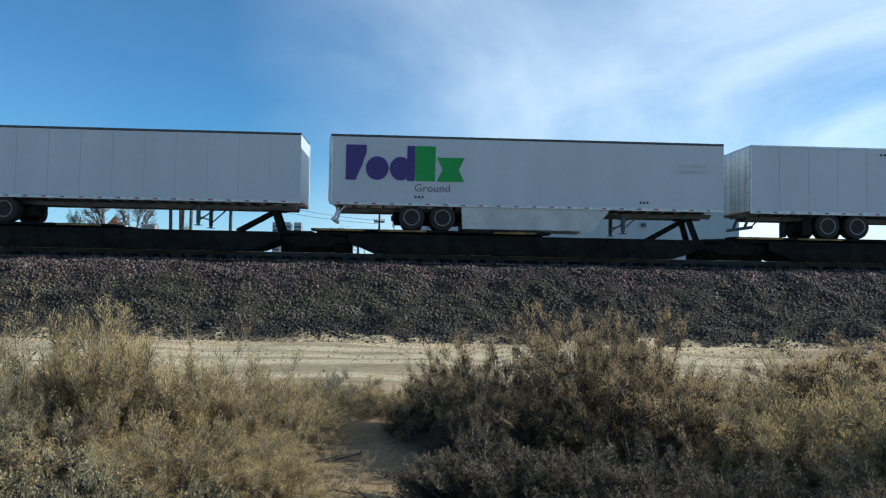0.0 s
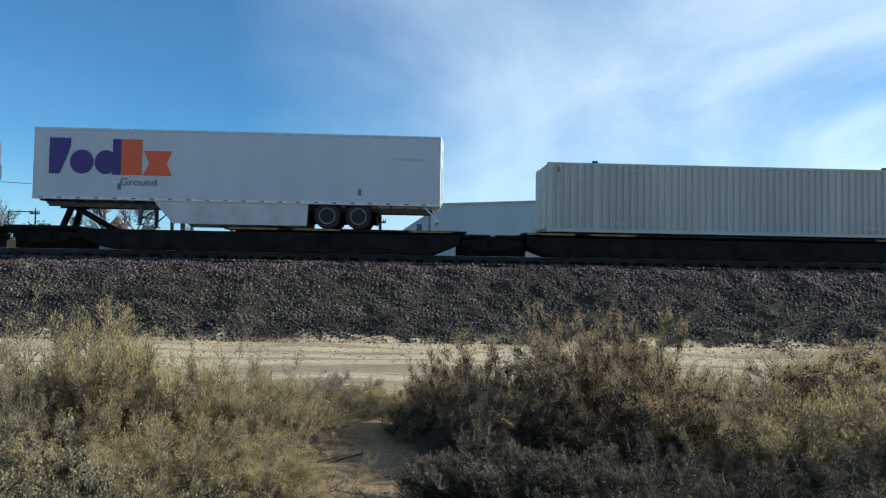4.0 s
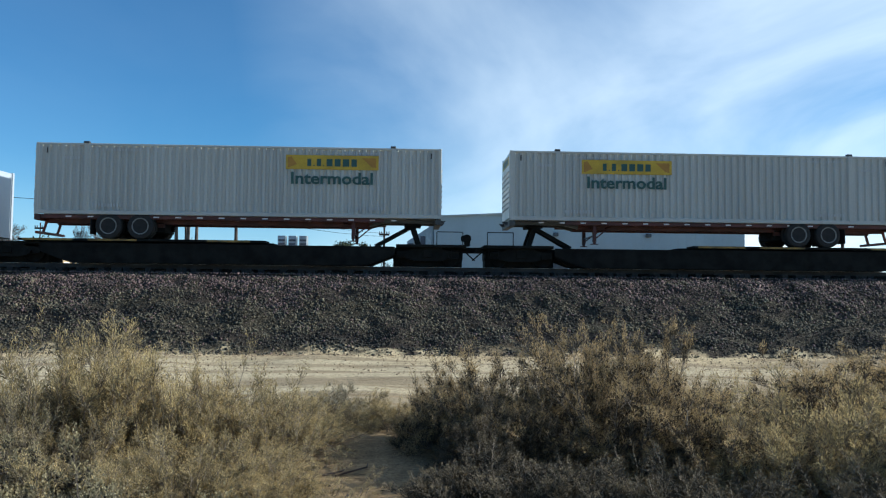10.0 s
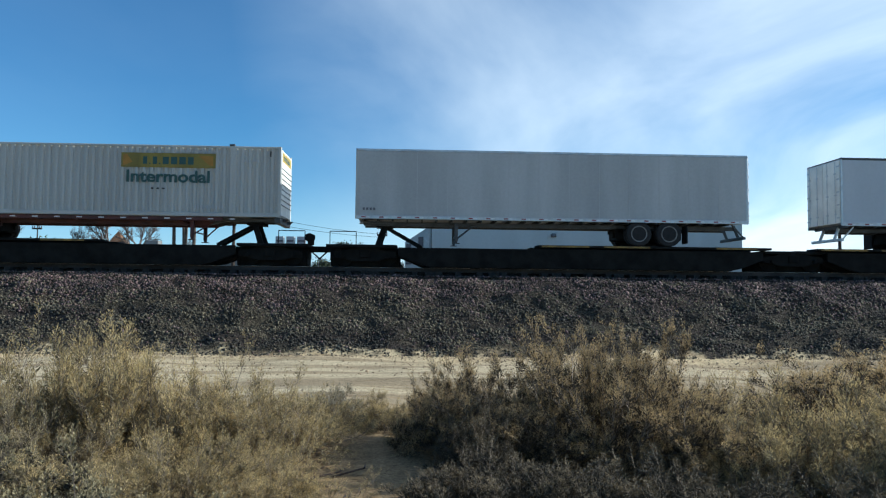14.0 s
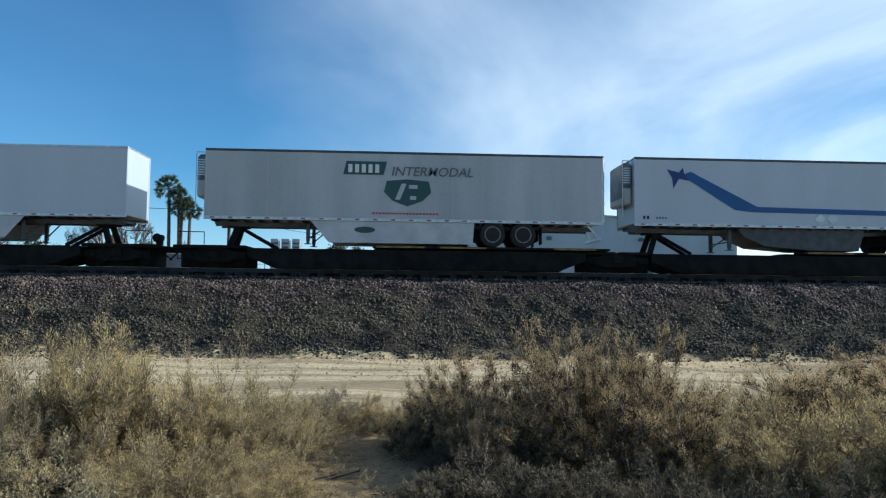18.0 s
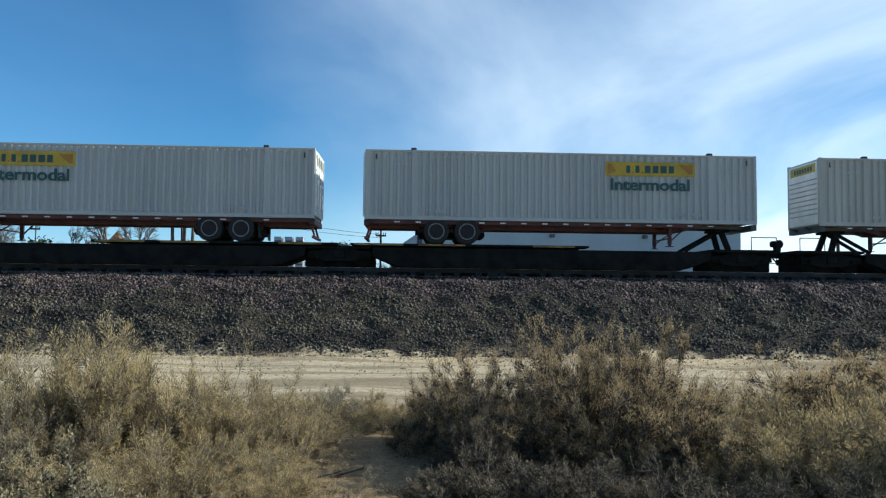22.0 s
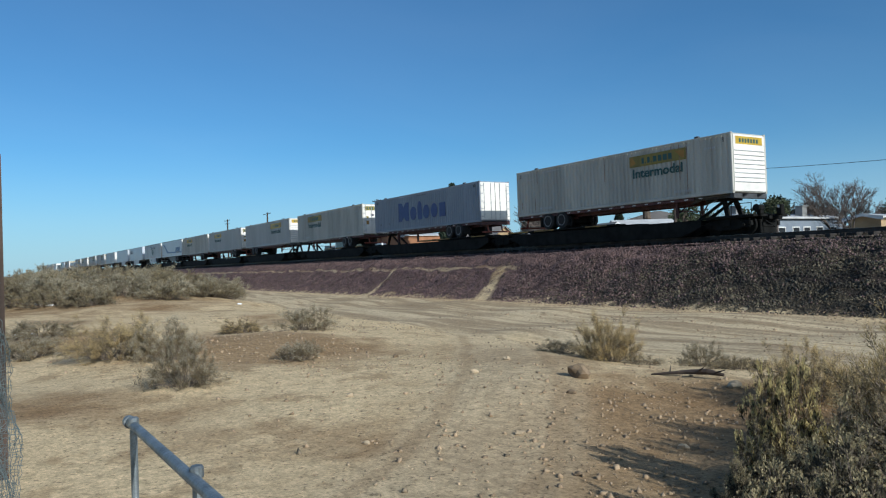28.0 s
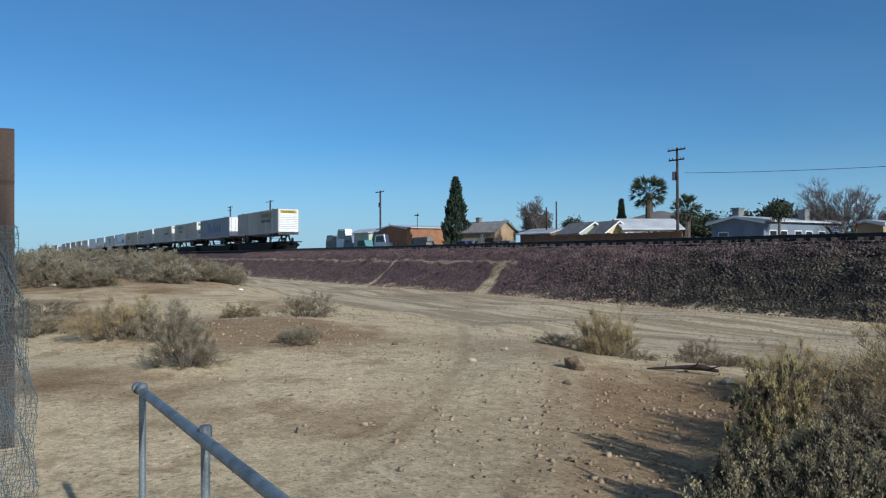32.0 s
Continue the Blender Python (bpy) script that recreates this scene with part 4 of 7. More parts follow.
def door_signs(root, xe, r):
    """A yellow sign across the top of the doors, with small plates and warning labels under it."""
    x0, x1 = sorted((xe + r * 0.041, xe + r * 0.047))
    for y0, y1 in ((-1.05, -0.05), (0.05, 1.05)):
        part("door_sign", Shape().box(x0, x1, y0, y1, ZT - 0.62, ZT - 0.24), YELLOWDIRTY, root, "grimy yellow sign")
    x0, x1 = sorted((xe + r * 0.048, xe + r * 0.053))
    for i in range(7):
        y = -0.86 + i * 0.265
        part("sign_mark", Shape().box(x0, x1, y, y + 0.14, ZT - 0.54, ZT - 0.33), GREENINK, root)
    x0, x1 = sorted((xe + r * 0.041, xe + r * 0.046))
    for y, z, w, h, m in ((0.62, ZB + 1.18, 0.34, 0.30, GREYINK), (-0.92, ZB + 0.95, 0.26, 0.34, AMBER), (0.15, ZB + 1.55, 0.22, 0.26, GREYINK), (-0.45, ZB + 1.7, 0.30, 0.22, GREYINK), (0.70, ZB + 1.62, 0.28, 0.16, INK), (-0.9, ZB + 1.5, 0.22, 0.2, YELLOWDIRTY)):
        part("label_plate", Shape().box(x0, x1, y, y + w, z, z + h), m, root)


def bars(root, x, z, n, w, hgt, mat, gap=0.4, name="printed_bar", y=None):
    """A row of small plain marks, as illegible print."""
    s = Shape()
    yy = -HW - 0.012 if y is None else y
    for i in range(n):
        s.box(x + i * w, x + i * w + w * (1 - gap), yy, yy + 0.006, z, z + hgt)
    return tagged(part(name, s, mat, root), kind="stuff")


def intermodal_sign(root, x, L, plate=None):
    """A yellow panel with a row of dark blocks, and a word below it. x: its left end, from the left end of the box."""
    x0 = -L / 2 + x
    p = part("sign_panel", Shape().box(x0, x0 + 3.72, -HW - 0.010, -HW + 0.004, ZT - 0.92, ZT - 0.34, 0.004), plate or YELLOW, root, "grimy yellow sign panel" if plate else "yellow sign panel")
    y = -HW - 0.015
    xx = x0 + 0.86
    for w in (0.16, 0.0, 0.17, 0.0, 0.24, 0.24, 0.26, 0.22):
        part("sign_mark", Shape().box(xx, xx + (w or 0.05), y, y + 0.006, ZT - 0.79, ZT - (0.49 if w else 0.74)), GREENINK, p)
        xx += (w or 0.05) + 0.085
    part("sign_mark", Shape().plate([(x0 + 0.08, ZT - 0.87), (x0 + 0.08, ZT - 0.45), (x0 + 0.22, ZT - 0.40), (x0 + 0.45, ZT - 0.72)], y, y + 0.006), AMBER, p)
    e = Shape().plate([(x0 + 3.05, ZT - 0.44), (x0 + 3.62, ZT - 0.44), (x0 + 3.62, ZT - 0.84), (x0 + 3.45, ZT - 0.80)], y, y + 0.006)
    part("sign_emblem", e, AMBER, p)
    lettering("Intermodal", 0.46, GREENINK, root, x0 + 0.22, -HW - 0.006, ZT - 1.50, bold=0.035, width=3.28)


def box_print(root, L):
    bars(root, -L / 2 + 2.25, ZB + 0.30, 10, 0.12, 0.13, PALEINK)
    bars(root, L / 2 - 3.4, ZB + 0.30, 10, 0.12, 0.13, PALEINK)
    bars(root, -L / 2 + 2.6, ZT - 0.30, 14, 0.11, 0.07, PALEINK)
    bars(root, L / 2 - 4.0, ZT - 0.30, 16, 0.11, 0.07, PALEINK)
    bars(root, -L / 2 + 1.1, ZT - 0.65, 6, 0.11, 0.09, PALEINK)
    bars(root, L / 2 - 1.5, ZT - 0.65, 6, 0.11, 0.09, PALEINK)
    bars(root, -L / 2 + 0.42, ZT - 0.42, 1, 0.09, 0.22, INK)
    bars(root, L / 2 - 0.45, ZT - 0.42, 1, 0.09, 0.22, INK)


def chassis(L, rear, group, mat=None):
    """A skeletal trailer under a box."""
    mat = mat or REDSTEEL
    root = thing("container_chassis", "red steel skeletal chassis under a shipping container", "chassis", group)
    h = L / 2
    fr = -rear
    for s in (-1, 1):
        part("main_beam", Shape().box(min(rear * (h - 0.1), fr * (h - 2.9)), max(rear * (h - 0.1), fr * (h - 2.9)), s * 0.55 - 0.06, s * 0.55 + 0.06, ZB - 0.32, ZB - 0.02, 0.01), mat, root)
        part("gooseneck", Shape().plate([(fr * (h - 2.95), ZB - 0.02), (fr * (h - 2.95), ZB - 0.30), (fr * (h - 2.3), ZB - 0.14), (fr * (h + 0.10), ZB - 0.14), (fr * (h + 0.22), ZB - 0.02)], s * 0.55 - 0.07, s * 0.55 + 0.07), DARKRAIL, root)
        part("side_rail", Shape().box(-h + 0.05, h - 2.3 if rear < 0 else h - 0.05, s * 1.16 - 0.04, s * 1.16 + 0.04, ZB - 0.17, ZB - 0.01, 0.008) if rear < 0 else Shape().box(-h + 2.3, h - 0.05, s * 1.16 - 0.04, s * 1.16 + 0.04, ZB - 0.17, ZB - 0.01, 0.008), mat, root)
    br = Shape()
    for i in range(9):
        x = rear * (h - 0.6 - i * 1.45)
        br.box(x - 0.05, x + 0.05, -1.15, 1.15, ZB - 0.15, ZB - 0.03)
    part("cross_beam", br, mat, root)
    for x, c in ((rear * (h - 0.1), mat), (fr * (h - 0.12), DARKRAIL)):
        part("bolster", Shape().box(x - 0.12, x + 0.12, -1.24, 1.24, ZB - 0.24, ZB - 0.01, 0.015), c, root)
    xw = [rear * (h - 2.9), rear * (h - 4.15)]
    add_wheels(root, xw)
    part("slider_frame", Shape().box(min(xw) - 0.75, max(xw) + 0.75, -0.68, -0.54, ZB - 0.45, ZB - 0.3).box(min(xw) - 0.75, max(xw) + 0.75, 0.54, 0.68, ZB - 0.45, ZB - 0.3), mat, root)
    xb = rear * (h - 0.05)
    part("rear_bumper", Shape().box(xb - 0.05, xb + 0.05, -1.15, 1.15, ZB - 0.78, ZB - 0.68).bar((xb, -0.6, ZB - 0.7), (xb - rear * 0.15, -0.6, ZB - 0.2), 0.08, 0.08).bar((xb, 0.6, ZB - 0.7), (xb - rear * 0.15, 0.6, ZB - 0.2), 0.08, 0.08), ORANGESTEEL, root, "orange rear bumper bar")
    for s in (-1, 1):
        part("mudflap", Shape().box(rear * (h - 2.2) - 0.01, rear * (h - 2.2) + 0.01, s * 0.98 - 0.28, s * 0.98 + 0.28, 1.15, ZB - 0.2), TYRE, root)
    landing_gear(root, fr * (h - 3.55), True)
    tp = Shape()
    for i in range(16):
        tp.box(-h + 1.2 + i * 0.86, -h + 1.42 + i * 0.86, -1.206, -1.200, ZB - 0.11, ZB - 0.06)
    tagged(part("white_tape", tp, TAPE_W, root), kind="stuff")
    return root


def make_truck():
    """The shared shapes of a two-axle railway truck."""
    side = Shape().plate([(-1.28, 0.40), (-1.25, 0.62), (-0.75, 0.66), (-0.45, 0.80), (0.45, 0.80), (0.75, 0.66), (1.25, 0.62), (1.28, 0.40), (0.95, 0.36), (0.5, 0.24), (-0.5, 0.24), (-0.95, 0.36)], -0.07, 0.07)
    w = Shape().lathe([(0, 0.10), (0, 0.16), (0.03, 0.38), (0.0, 0.42), (0.03, 0.445), (0.10, 0.44), (0.13, 0.42), (0.13, 0.10)], 0, 24)
    return side.mesh("side_frame", BLACKSTEEL), w.mesh("rail_wheel", BLACKSTEEL)


SIDE_ME, RAILWHEEL_ME = make_truck()
BEARER_ME = Shape().box(-0.07, 0.07, -1.2, 1.2, 0.55, 0.78).mesh("cross_bearer", BLACKSTEEL)


def truck(root, x):
    for s in (-1, 1):
        part("side_frame", SIDE_ME, BLACKSTEEL, root, at=pose(x, s * 1.02, 0))
        for dx in (-0.89, 0.89):
            part("rail_wheel", RAILWHEEL_ME, BLACKSTEEL, root, at=pose(x + dx, s * 0.80, 0.445, 0, 0, 0 if s < 0 else 180))
    t = Shape().box(x - 0.2, x + 0.2, -1.15, 1.15, 0.38, 0.68, 0.02)
    for dx in (-0.89, 0.89):
        t.rod((x + dx, -1.2, 0.445), (x + dx, 1.2, 0.445), 0.08, 8)
    part("bolster", t, BLACKSTEEL, root)
    sp = Shape()
    for dx in (-0.15, 0.0, 0.15):
        for s in (-1, 1):
            sp.rod((x + dx, s * 1.02, 0.28), (x + dx, s * 1.02, 0.5), 0.06, 8)
    part("spring", sp, BLACKSTEEL, root)
    part("brake_rigging", Shape().box(x - 1.42, x + 1.42, -0.60, 0.60, 0.012, 0.66, 0.03), BLACKSTEEL, root)


def spine_car(x0, x1, left, right, front, group, low=False, hx=None):
    """A skeleton platform car. x0, x1: its ends; left, right: 'joint', 'coupler' or 'shared'; front: the side of the trailer's nose, or 0."""
    root = thing("spine_car", "black steel spine car of an intermodal train", "railway car", group)
    a, b = x0, x1
    ta = a + 1.9 if left == "coupler" else a
    tb = b - 1.9 if right == "coupler" else b
    top = 0.80
    pts = [(a + 0.12, 0.66), (ta + 1.35, 0.66), (ta + 1.40, 0.42), (ta + 2.35, 0.02), (tb - 2.35, 0.02), (tb - 1.40, 0.42), (tb - 1.35, 0.66), (b - 0.12, 0.66), (b - 0.12, top), (a + 0.12, top)]
    part("centre_sill", Shape().plate(pts[::-1], -0.46, 0.46), BLACKSTEEL, root)
    for s in (-1, 1):
        part("side_girder", Shape().plate([(ta + 1.35, top), (ta + 1.35, 0.46), (ta + 2.3, 0.10), (ta + 2.7, 0.02), (tb - 2.7, 0.02), (tb - 2.3, 0.10), (tb - 1.35, 0.46), (tb - 1.35, top)], s * 1.22 - 0.05, s * 1.22 + 0.05), BLACKSTEEL, root)
    n = int((tb - ta - 3) / 1.6)
    for i in range(n + 1):
        x = ta + 1.6 + i * (tb - ta - 3.2) / n
        part("cross_bearer", BEARER_ME, BLACKSTEEL, root, at=pose(x, 0, 0))
    mid = (a + b) / 2
    if front:
        xs = sorted((mid - front * 8.75, mid + front * 0.9))
    else:
        xs = [ta + 1.2, tb - 1.2]
        for x in (mid - 7.6, mid - 6.1, mid + 6.1, mid + 7.6):
            part("pedestal", Shape().box(x - 0.16, x + 0.16, -1.25, 1.25, DECK, ZB - 0.91, 0.01), BLACKSTEEL, root)
    for s in (-1, 1):
        p = part("wheel_platform", Shape().box(xs[0], xs[1], min(s * 0.48, s * 1.36), max(s * 0.48, s * 1.36), DECK - 0.09, DECK, 0.012), BLACKSTEEL, root)
        for u, v in ((xs[0] + 0.15, xs[0] + 2.1), (xs[0] + 2.7, xs[0] + 4.6), (xs[1] - 2.3, xs[1] - 0.6)):
            part("edge_strip", Shape().box(u, v, min(s * 1.361, s * 1.372), max(s * 1.361, s * 1.372), DECK - 0.085, DECK - 0.01), YELLOWEDGE, p, "dirty yellow edge marking")
    if left != "coupler":
        part("end_plate", Shape().box(a + 0.1, a + 1.3, -1.15, 1.15, 0.74, 0.86, 0.02), BLACKSTEEL, root)
    if right != "coupler":
        part("end_plate", Shape().box(b - 1.3, b - 0.1, -1.15, 1.15, 0.74, 0.86, 0.02), BLACKSTEEL, root)
        truck(root, b)
    for end, s, t in ((left, -1, ta), (right, 1, tb)):
        if end != "coupler":
            continue
        e = a if s < 0 else b
        truck(root, t)
        part("end_platform", Shape().box(min(e - s * 0.35, e - s * 3.2), max(e - s * 0.35, e - s * 3.2), -1.3, 1.3, 0.78, 0.90, 0.02), BLACKSTEEL, root)
        part("coupler", Shape().box(min(e + s * 0.05, e - s * 0.6), max(e + s * 0.05, e - s * 0.6), -0.16, 0.16, 0.62, 0.86, 0.04).rod((e - s * 0.3, -0.5, 0.6), (e + s * 0.05, -0.35, 0.3), 0.03, 6), BLACKSTEEL, root)
        part("draft_sill", Shape().box(min(e - s * 0.45, t), max(e - s * 0.45, t), -0.5, 0.5, 0.30, 0.775, 0.02), BLACKSTEEL, root)
        hr = Shape()
        for dx in (0.5, 1.55):
            hr.rod((e - s * dx, -1.22, 0.88), (e - s * dx, -1.22, 1.42), 0.018, 6)
        hr.rod((e - s * 0.5, -1.22, 1.42), (e - s * 1.55, -1.22, 1.42), 0.018, 6)
        part("handrail", hr, BLACKSTEEL, root)
        part("ladder_rung", Shape().rod((e - s * 0.55, -1.3, 0.35), (e - s * 0.95, -1.3, 0.35), 0.016, 6).rod((e - s * 0.55, -1.3, 0.6), (e - s * 0.95, -1.3, 0.6), 0.016, 6).rod((e - s * 0.55, -1.3, 0.3), (e - s * 0.55, -1.3, 0.85), 0.016, 6).rod((e - s * 0.95, -1.3, 0.3), (e - s * 0.95, -1.3, 0.85), 0.016, 6), BLACKSTEEL, root)
        if s > 0:
            bs = part("brake_stand", Shape().box(e - 0.42, e - 0.18, -1.0, -0.75, 0.86, 1.15, 0.03).box(e - 0.55, e - 0.15, -1.05, -0.7, 1.05, 1.30, 0.05), BLACKSTEEL, root)
            part("brake_wheel", Shape().lathe([(-0.02, 0.13), (-0.01, 0.18), (0.02, 0.18), (0.03, 0.13)], -1.12, 14, "y", (e - 0.33, 0, 1.16)), BLACKSTEEL, bs)
    if front:
        x = hx
        hi = part("trailer_hitch", Shape().box(x - 0.35, x + 0.35, -0.5, 0.5, ZB - 0.26, ZB - 0.15, 0.02), BLACKSTEEL, root)
        for s in (-1, 1):
            part("hitch_post", Shape().bar((x - front * 0.02, s * 0.42, ZB - 0.2), (x + front * 0.30, s * 0.55, 0.78), 0.13, 0.22), BLACKSTEEL, hi)
            part("hitch_strut", Shape().bar((x - front * 0.05, s * 0.30, ZB - 0.24), (x - front * 1.55, s * 0.36, 0.86), 0.10, 0.13), BLACKSTEEL, hi)
    return root


def disc(cx, cz, rx, rz, y, n=20):
    return Shape().plate([(cx + rx * math.cos(2 * math.pi * i / n), cz + rz * math.sin(2 * math.pi * i / n)) for i in range(n)], y, y + 0.01)


def logo_shapes(root, L, x, mats):
    """A brand mark drawn as plain blocks and discs in its two colours."""
    x0 = -L / 2 + x
    y0 = -HW - 0.014
    zt, zb, zm = ZT - 0.42, ZT - 1.84, ZT - 0.86
    zc = (zm + zb) / 2
    part("logo_block", Shape().plate([(x0, zb), (x0 + 0.40, zb), (x0 + 0.62, zt - 0.9), (x0 + 0.82, zt - 0.3), (x0 + 0.82, zt), (x0, zt)], y0, y0 + 0.01), mats[0], root)
    part("logo_disc", disc(x0 + 1.26, zc, 0.46, 0.48, y0), mats[0], root)
    part("logo_disc", disc(x0 + 2.20, zc, 0.44, 0.48, y0), mats[0], root)
    part("logo_block", Shape().box(x0 + 2.46, x0 + 2.78, y0 - 0.003, y0 + 0.01, zb, zt), mats[0], root)
    part("logo_block", Shape().box(x0 + 2.81, x0 + 3.60, y0, y0 + 0.01, zb, zt), mats[1], root)
    part("logo_lozenge", Shape().plate([(x0 + 3.66, zb), (x0 + 4.78, zb), (x0 + 4.55, zc), (x0 + 4.78, zm), (x0 + 3.66, zm), (x0 + 3.89, zc)], y0, y0 + 0.01), mats[1], root)
    lettering("Ground", 0.30, GREYINK, root, x0 + 2.78, -HW - 0.006, ZT - 2.26, width=1.42)


# the train's travel along the track, in metres from its place at the start
TRAIN = [(0, 0), (1, -16.37), (2, -32.62), (3, -48.77), (3.5, -56.88), (5.5, -89.23), (6, -97.31), (7, -113.40), (8, -129.49), (9, -145.51), (10, -161.55),
         (11, -177.67), (12, -193.81), (13, -209.88), (15.5, -249.98), (16, -257.90), (17, -273.69), (18, -289.53), (19, -305.96), (20, -321.74), (21, -337.41),
         (22, -353.11), (23, -368.83), (24, -384.51), (24.5, -392.32), (26.5, -423.52), (27, -431.85), (28, -447.12), (30, -478.40), (32, -509.47)]
LEFT = [-20.5, -3.22, 14.0, 31.1, 50.05, 70.50, 88.80, 107.60, 128.2, 146.5, 165.4, 185.95, 204.55, 223.66, 243.7, 262.25, 281.4, 298.8, 315.9, 333.1, 351.23, 370.0, 388.65, 408.98]
LEN = 16.12
MOVING = []  # things of the train with the place of each along it
G = "trailers and containers on the train"


def place(ob, s, dz=0.0):
    MOVING.append((ob, s, dz))
    return ob


def build_loads():
    for i, l in enumerate(LEFT):
        s = l + LEN / 2
        L = LEN
        if i == 0:
            place(van("plain white box trailer on a railway spine car", L, -1, WHITE, G), s)
        elif i in (1, 6):
            t = van("white box trailer with purple and green logo and side skirts", L, -1, WHITE, G, skirt=True, seams=False)
            logo_shapes(t, L, 0.62, (PURPLE, GREEN))
            bars(t, 14.2 - L / 2, ZT - 1.0, 9, 0.14, 0.08, PALEINK); bars(t, 14.2 - L / 2, ZT - 1.25, 9, 0.14, 0.08, PALEINK)
            bars(t, 3.4 - L / 2, ZB + 0.32, 3, 0.14, 0.09, INK); bars(t, 12.6 - L / 2, ZB + 0.3, 3, 0.14, 0.09, INK)
            place(t, s)
        elif i == 2:
            t = van("clean white box trailer with small dark vents", L, -1, WHITE, G, dark_top=False)
            for x in (5.5, 10.4):
                bars(t, x - L / 2, ZT - 0.34, 2, 0.16, 0.09, INK, name="vent")
            place(t, s)
        elif i == 3:
            t = van("cream refrigerated trailer with a red square sign", L, -1, CREAM, G, reefer=True, tank=True)
            q = part("red_sign", Shape().box(13.95 - L / 2, 14.82 - L / 2, -HW - 0.012, -HW, ZT - 1.42, ZT - 0.50), REDSIGN, t, "red square sign with a white mark")
            part("sign_mark", Shape().plate([(14.1 - L / 2, ZT - 0.72), (14.3 - L / 2, ZT - 0.62), (14.45 - L / 2, ZT - 0.80), (14.68 - L / 2, ZT - 0.70), (14.66 - L / 2, ZT - 1.08), (14.3 - L / 2, ZT - 1.16), (14.12 - L / 2, ZT - 0.95)], -HW - 0.018, -HW - 0.010), TAPE_W, q)
            bars(t, 13.97 - L / 2, ZT - 1.55, 6, 0.145, 0.07, GREYINK)
            place(t, s)
        elif i == 4:
            t = van("white box trailer with purple and orange logo and skirts", L, 1, WHITE, G, skirt=True, seams=False, dark_top=False)
            logo_shapes(t, L, 0.62, (PURPLE, ORANGE))
            bars(t, 14.2 - L / 2, ZT - 1.0, 9, 0.14, 0.1, PALEINK); bars(t, 3.3 - L / 2, ZB + 0.42, 1, 0.2, 0.25, GREYINK); bars(t, 12.8 - L / 2, ZB + 0.4, 1, 0.2, 0.25, GREYINK)
            place(t, s)
        elif i == 5:
            t = container("grey-white corrugated container set low on its car", L, G, BOXGREY)
            box_print(t, L); swing_doors(t, -L / 2, -1, BOXGREY)
            place(t, s, -0.90)
        elif i == 8:
            t = container("smooth white refrigerated container set low on its car", L, G, WHITE, smooth=True)
            x0 = -L / 2
            for z0, z1 in ((ZB + 0.2, ZB + 0.55), (ZB + 1.05, ZT - 0.78), (ZT - 0.68, ZT - 0.25)):
                part("cooling_panel", Shape().box(x0 + 0.16, x0 + 0.46, -HW - 0.006, -HW + 0.2, z0, z1, 0.02), REEFER, t, "dark cooling unit panel")
            part("end_frame", Shape().box(x0 - 0.38, x0 - 0.32, -1.2, -1.1, ZB, ZT - 0.1).box(x0 - 0.32, x0, -1.2, -1.12, ZT - 0.18, ZT - 0.1).box(x0 - 0.47, x0, -1.2, -1.12, ZB, ZB + 0.1).box(x0 - 0.47, x0, -1.18, -1.13, ZB + 1.1, ZB + 1.16), WHITE2, t)
            lettering("53 ft", 0.27, NAVY, t, L / 2 - 1.02, -HW - 0.006, ZT - 0.83, bold=0.02, width=0.56)
            lettering("XHC", 0.27, NAVY, t, L / 2 - 1.02, -HW - 0.006, ZT - 1.22, bold=0.02, width=0.56)
            part("amber_label", Shape().box(L / 2 - 0.95, L / 2 - 0.62, -HW - 0.010, -HW, ZB + 0.62, ZB + 0.97), AMBER, t, "small amber square label")
            lettering("HI CUBE CHASSIS REQUIRED", 0.12, REDSIGN, t, -1.2, -HW + 0.02, ZB + 0.25, width=2.7)
            lettering("TOP LIFT ONLY", 0.13, INK, t, x0 + 2.2, -HW + 0.02, ZB + 0.28, width=1.2)
            lettering("TOP LIFT ONLY", 0.13, INK, t, L / 2 - 3.3, -HW + 0.02, ZB + 0.28, width=1.2)
            for k in range(3):
                bars(t, x0 + 0.95, ZT - 0.72 - 0.2 * k, 6 - k, 0.13, 0.09, GREYINK, y=-HW + 0.022)
            bars(t, x0 + 2.3, ZT - 0.32, 9, 0.12, 0.07, GREYINK, y=-HW + 0.022); bars(t, L / 2 - 3.4, ZT - 0.32, 9, 0.12, 0.07, GREYINK, y=-HW + 0.022)
            place(t, s, -0.90)
        elif i == 13:
            t = van("plain white sheet-and-post box trailer", L, 1, WHITE2, G, dark_top=False)
            bars(t, 0.3 - L / 2, ZB + 0.35, 4, 0.14, 0.1, GREYINK)
            place(t, s)
        elif i == 14:
            place(van("plain white box trailer with long side skirts", L, -1, WHITE, G, skirt=True, seams=False, skirt_span=(6.6, 12.6)), s)
        elif i == 15:
            t = van("white box trailer with small coloured logo and side skirts", L, -1, WHITE, G, skirt=True, seams=False, dark_top=False, skirt_span=(5.4, 12.2))
            x0 = 1.42 - L / 2
            part("logo_square", Shape().box(x0, x0 + 0.62, -HW - 0.012, -HW, ZT - 1.36, ZT - 0.62), REDSIGN, t)
            part("logo_stripe", Shape().box(x0 + 0.1, x0 + 0.25, -HW - 0.018, -HW, ZT - 1.28, ZT - 0.7).box(x0 + 0.4, x0 + 0.52, -HW - 0.018, -HW, ZT - 1.28, ZT - 0.7), NAVY, t)
            part("logo_stripe", Shape().box(x0 + 0.25, x0 + 0.4, -HW - 0.018, -HW, ZT - 1.28, ZT - 0.7), YELLOW, t)
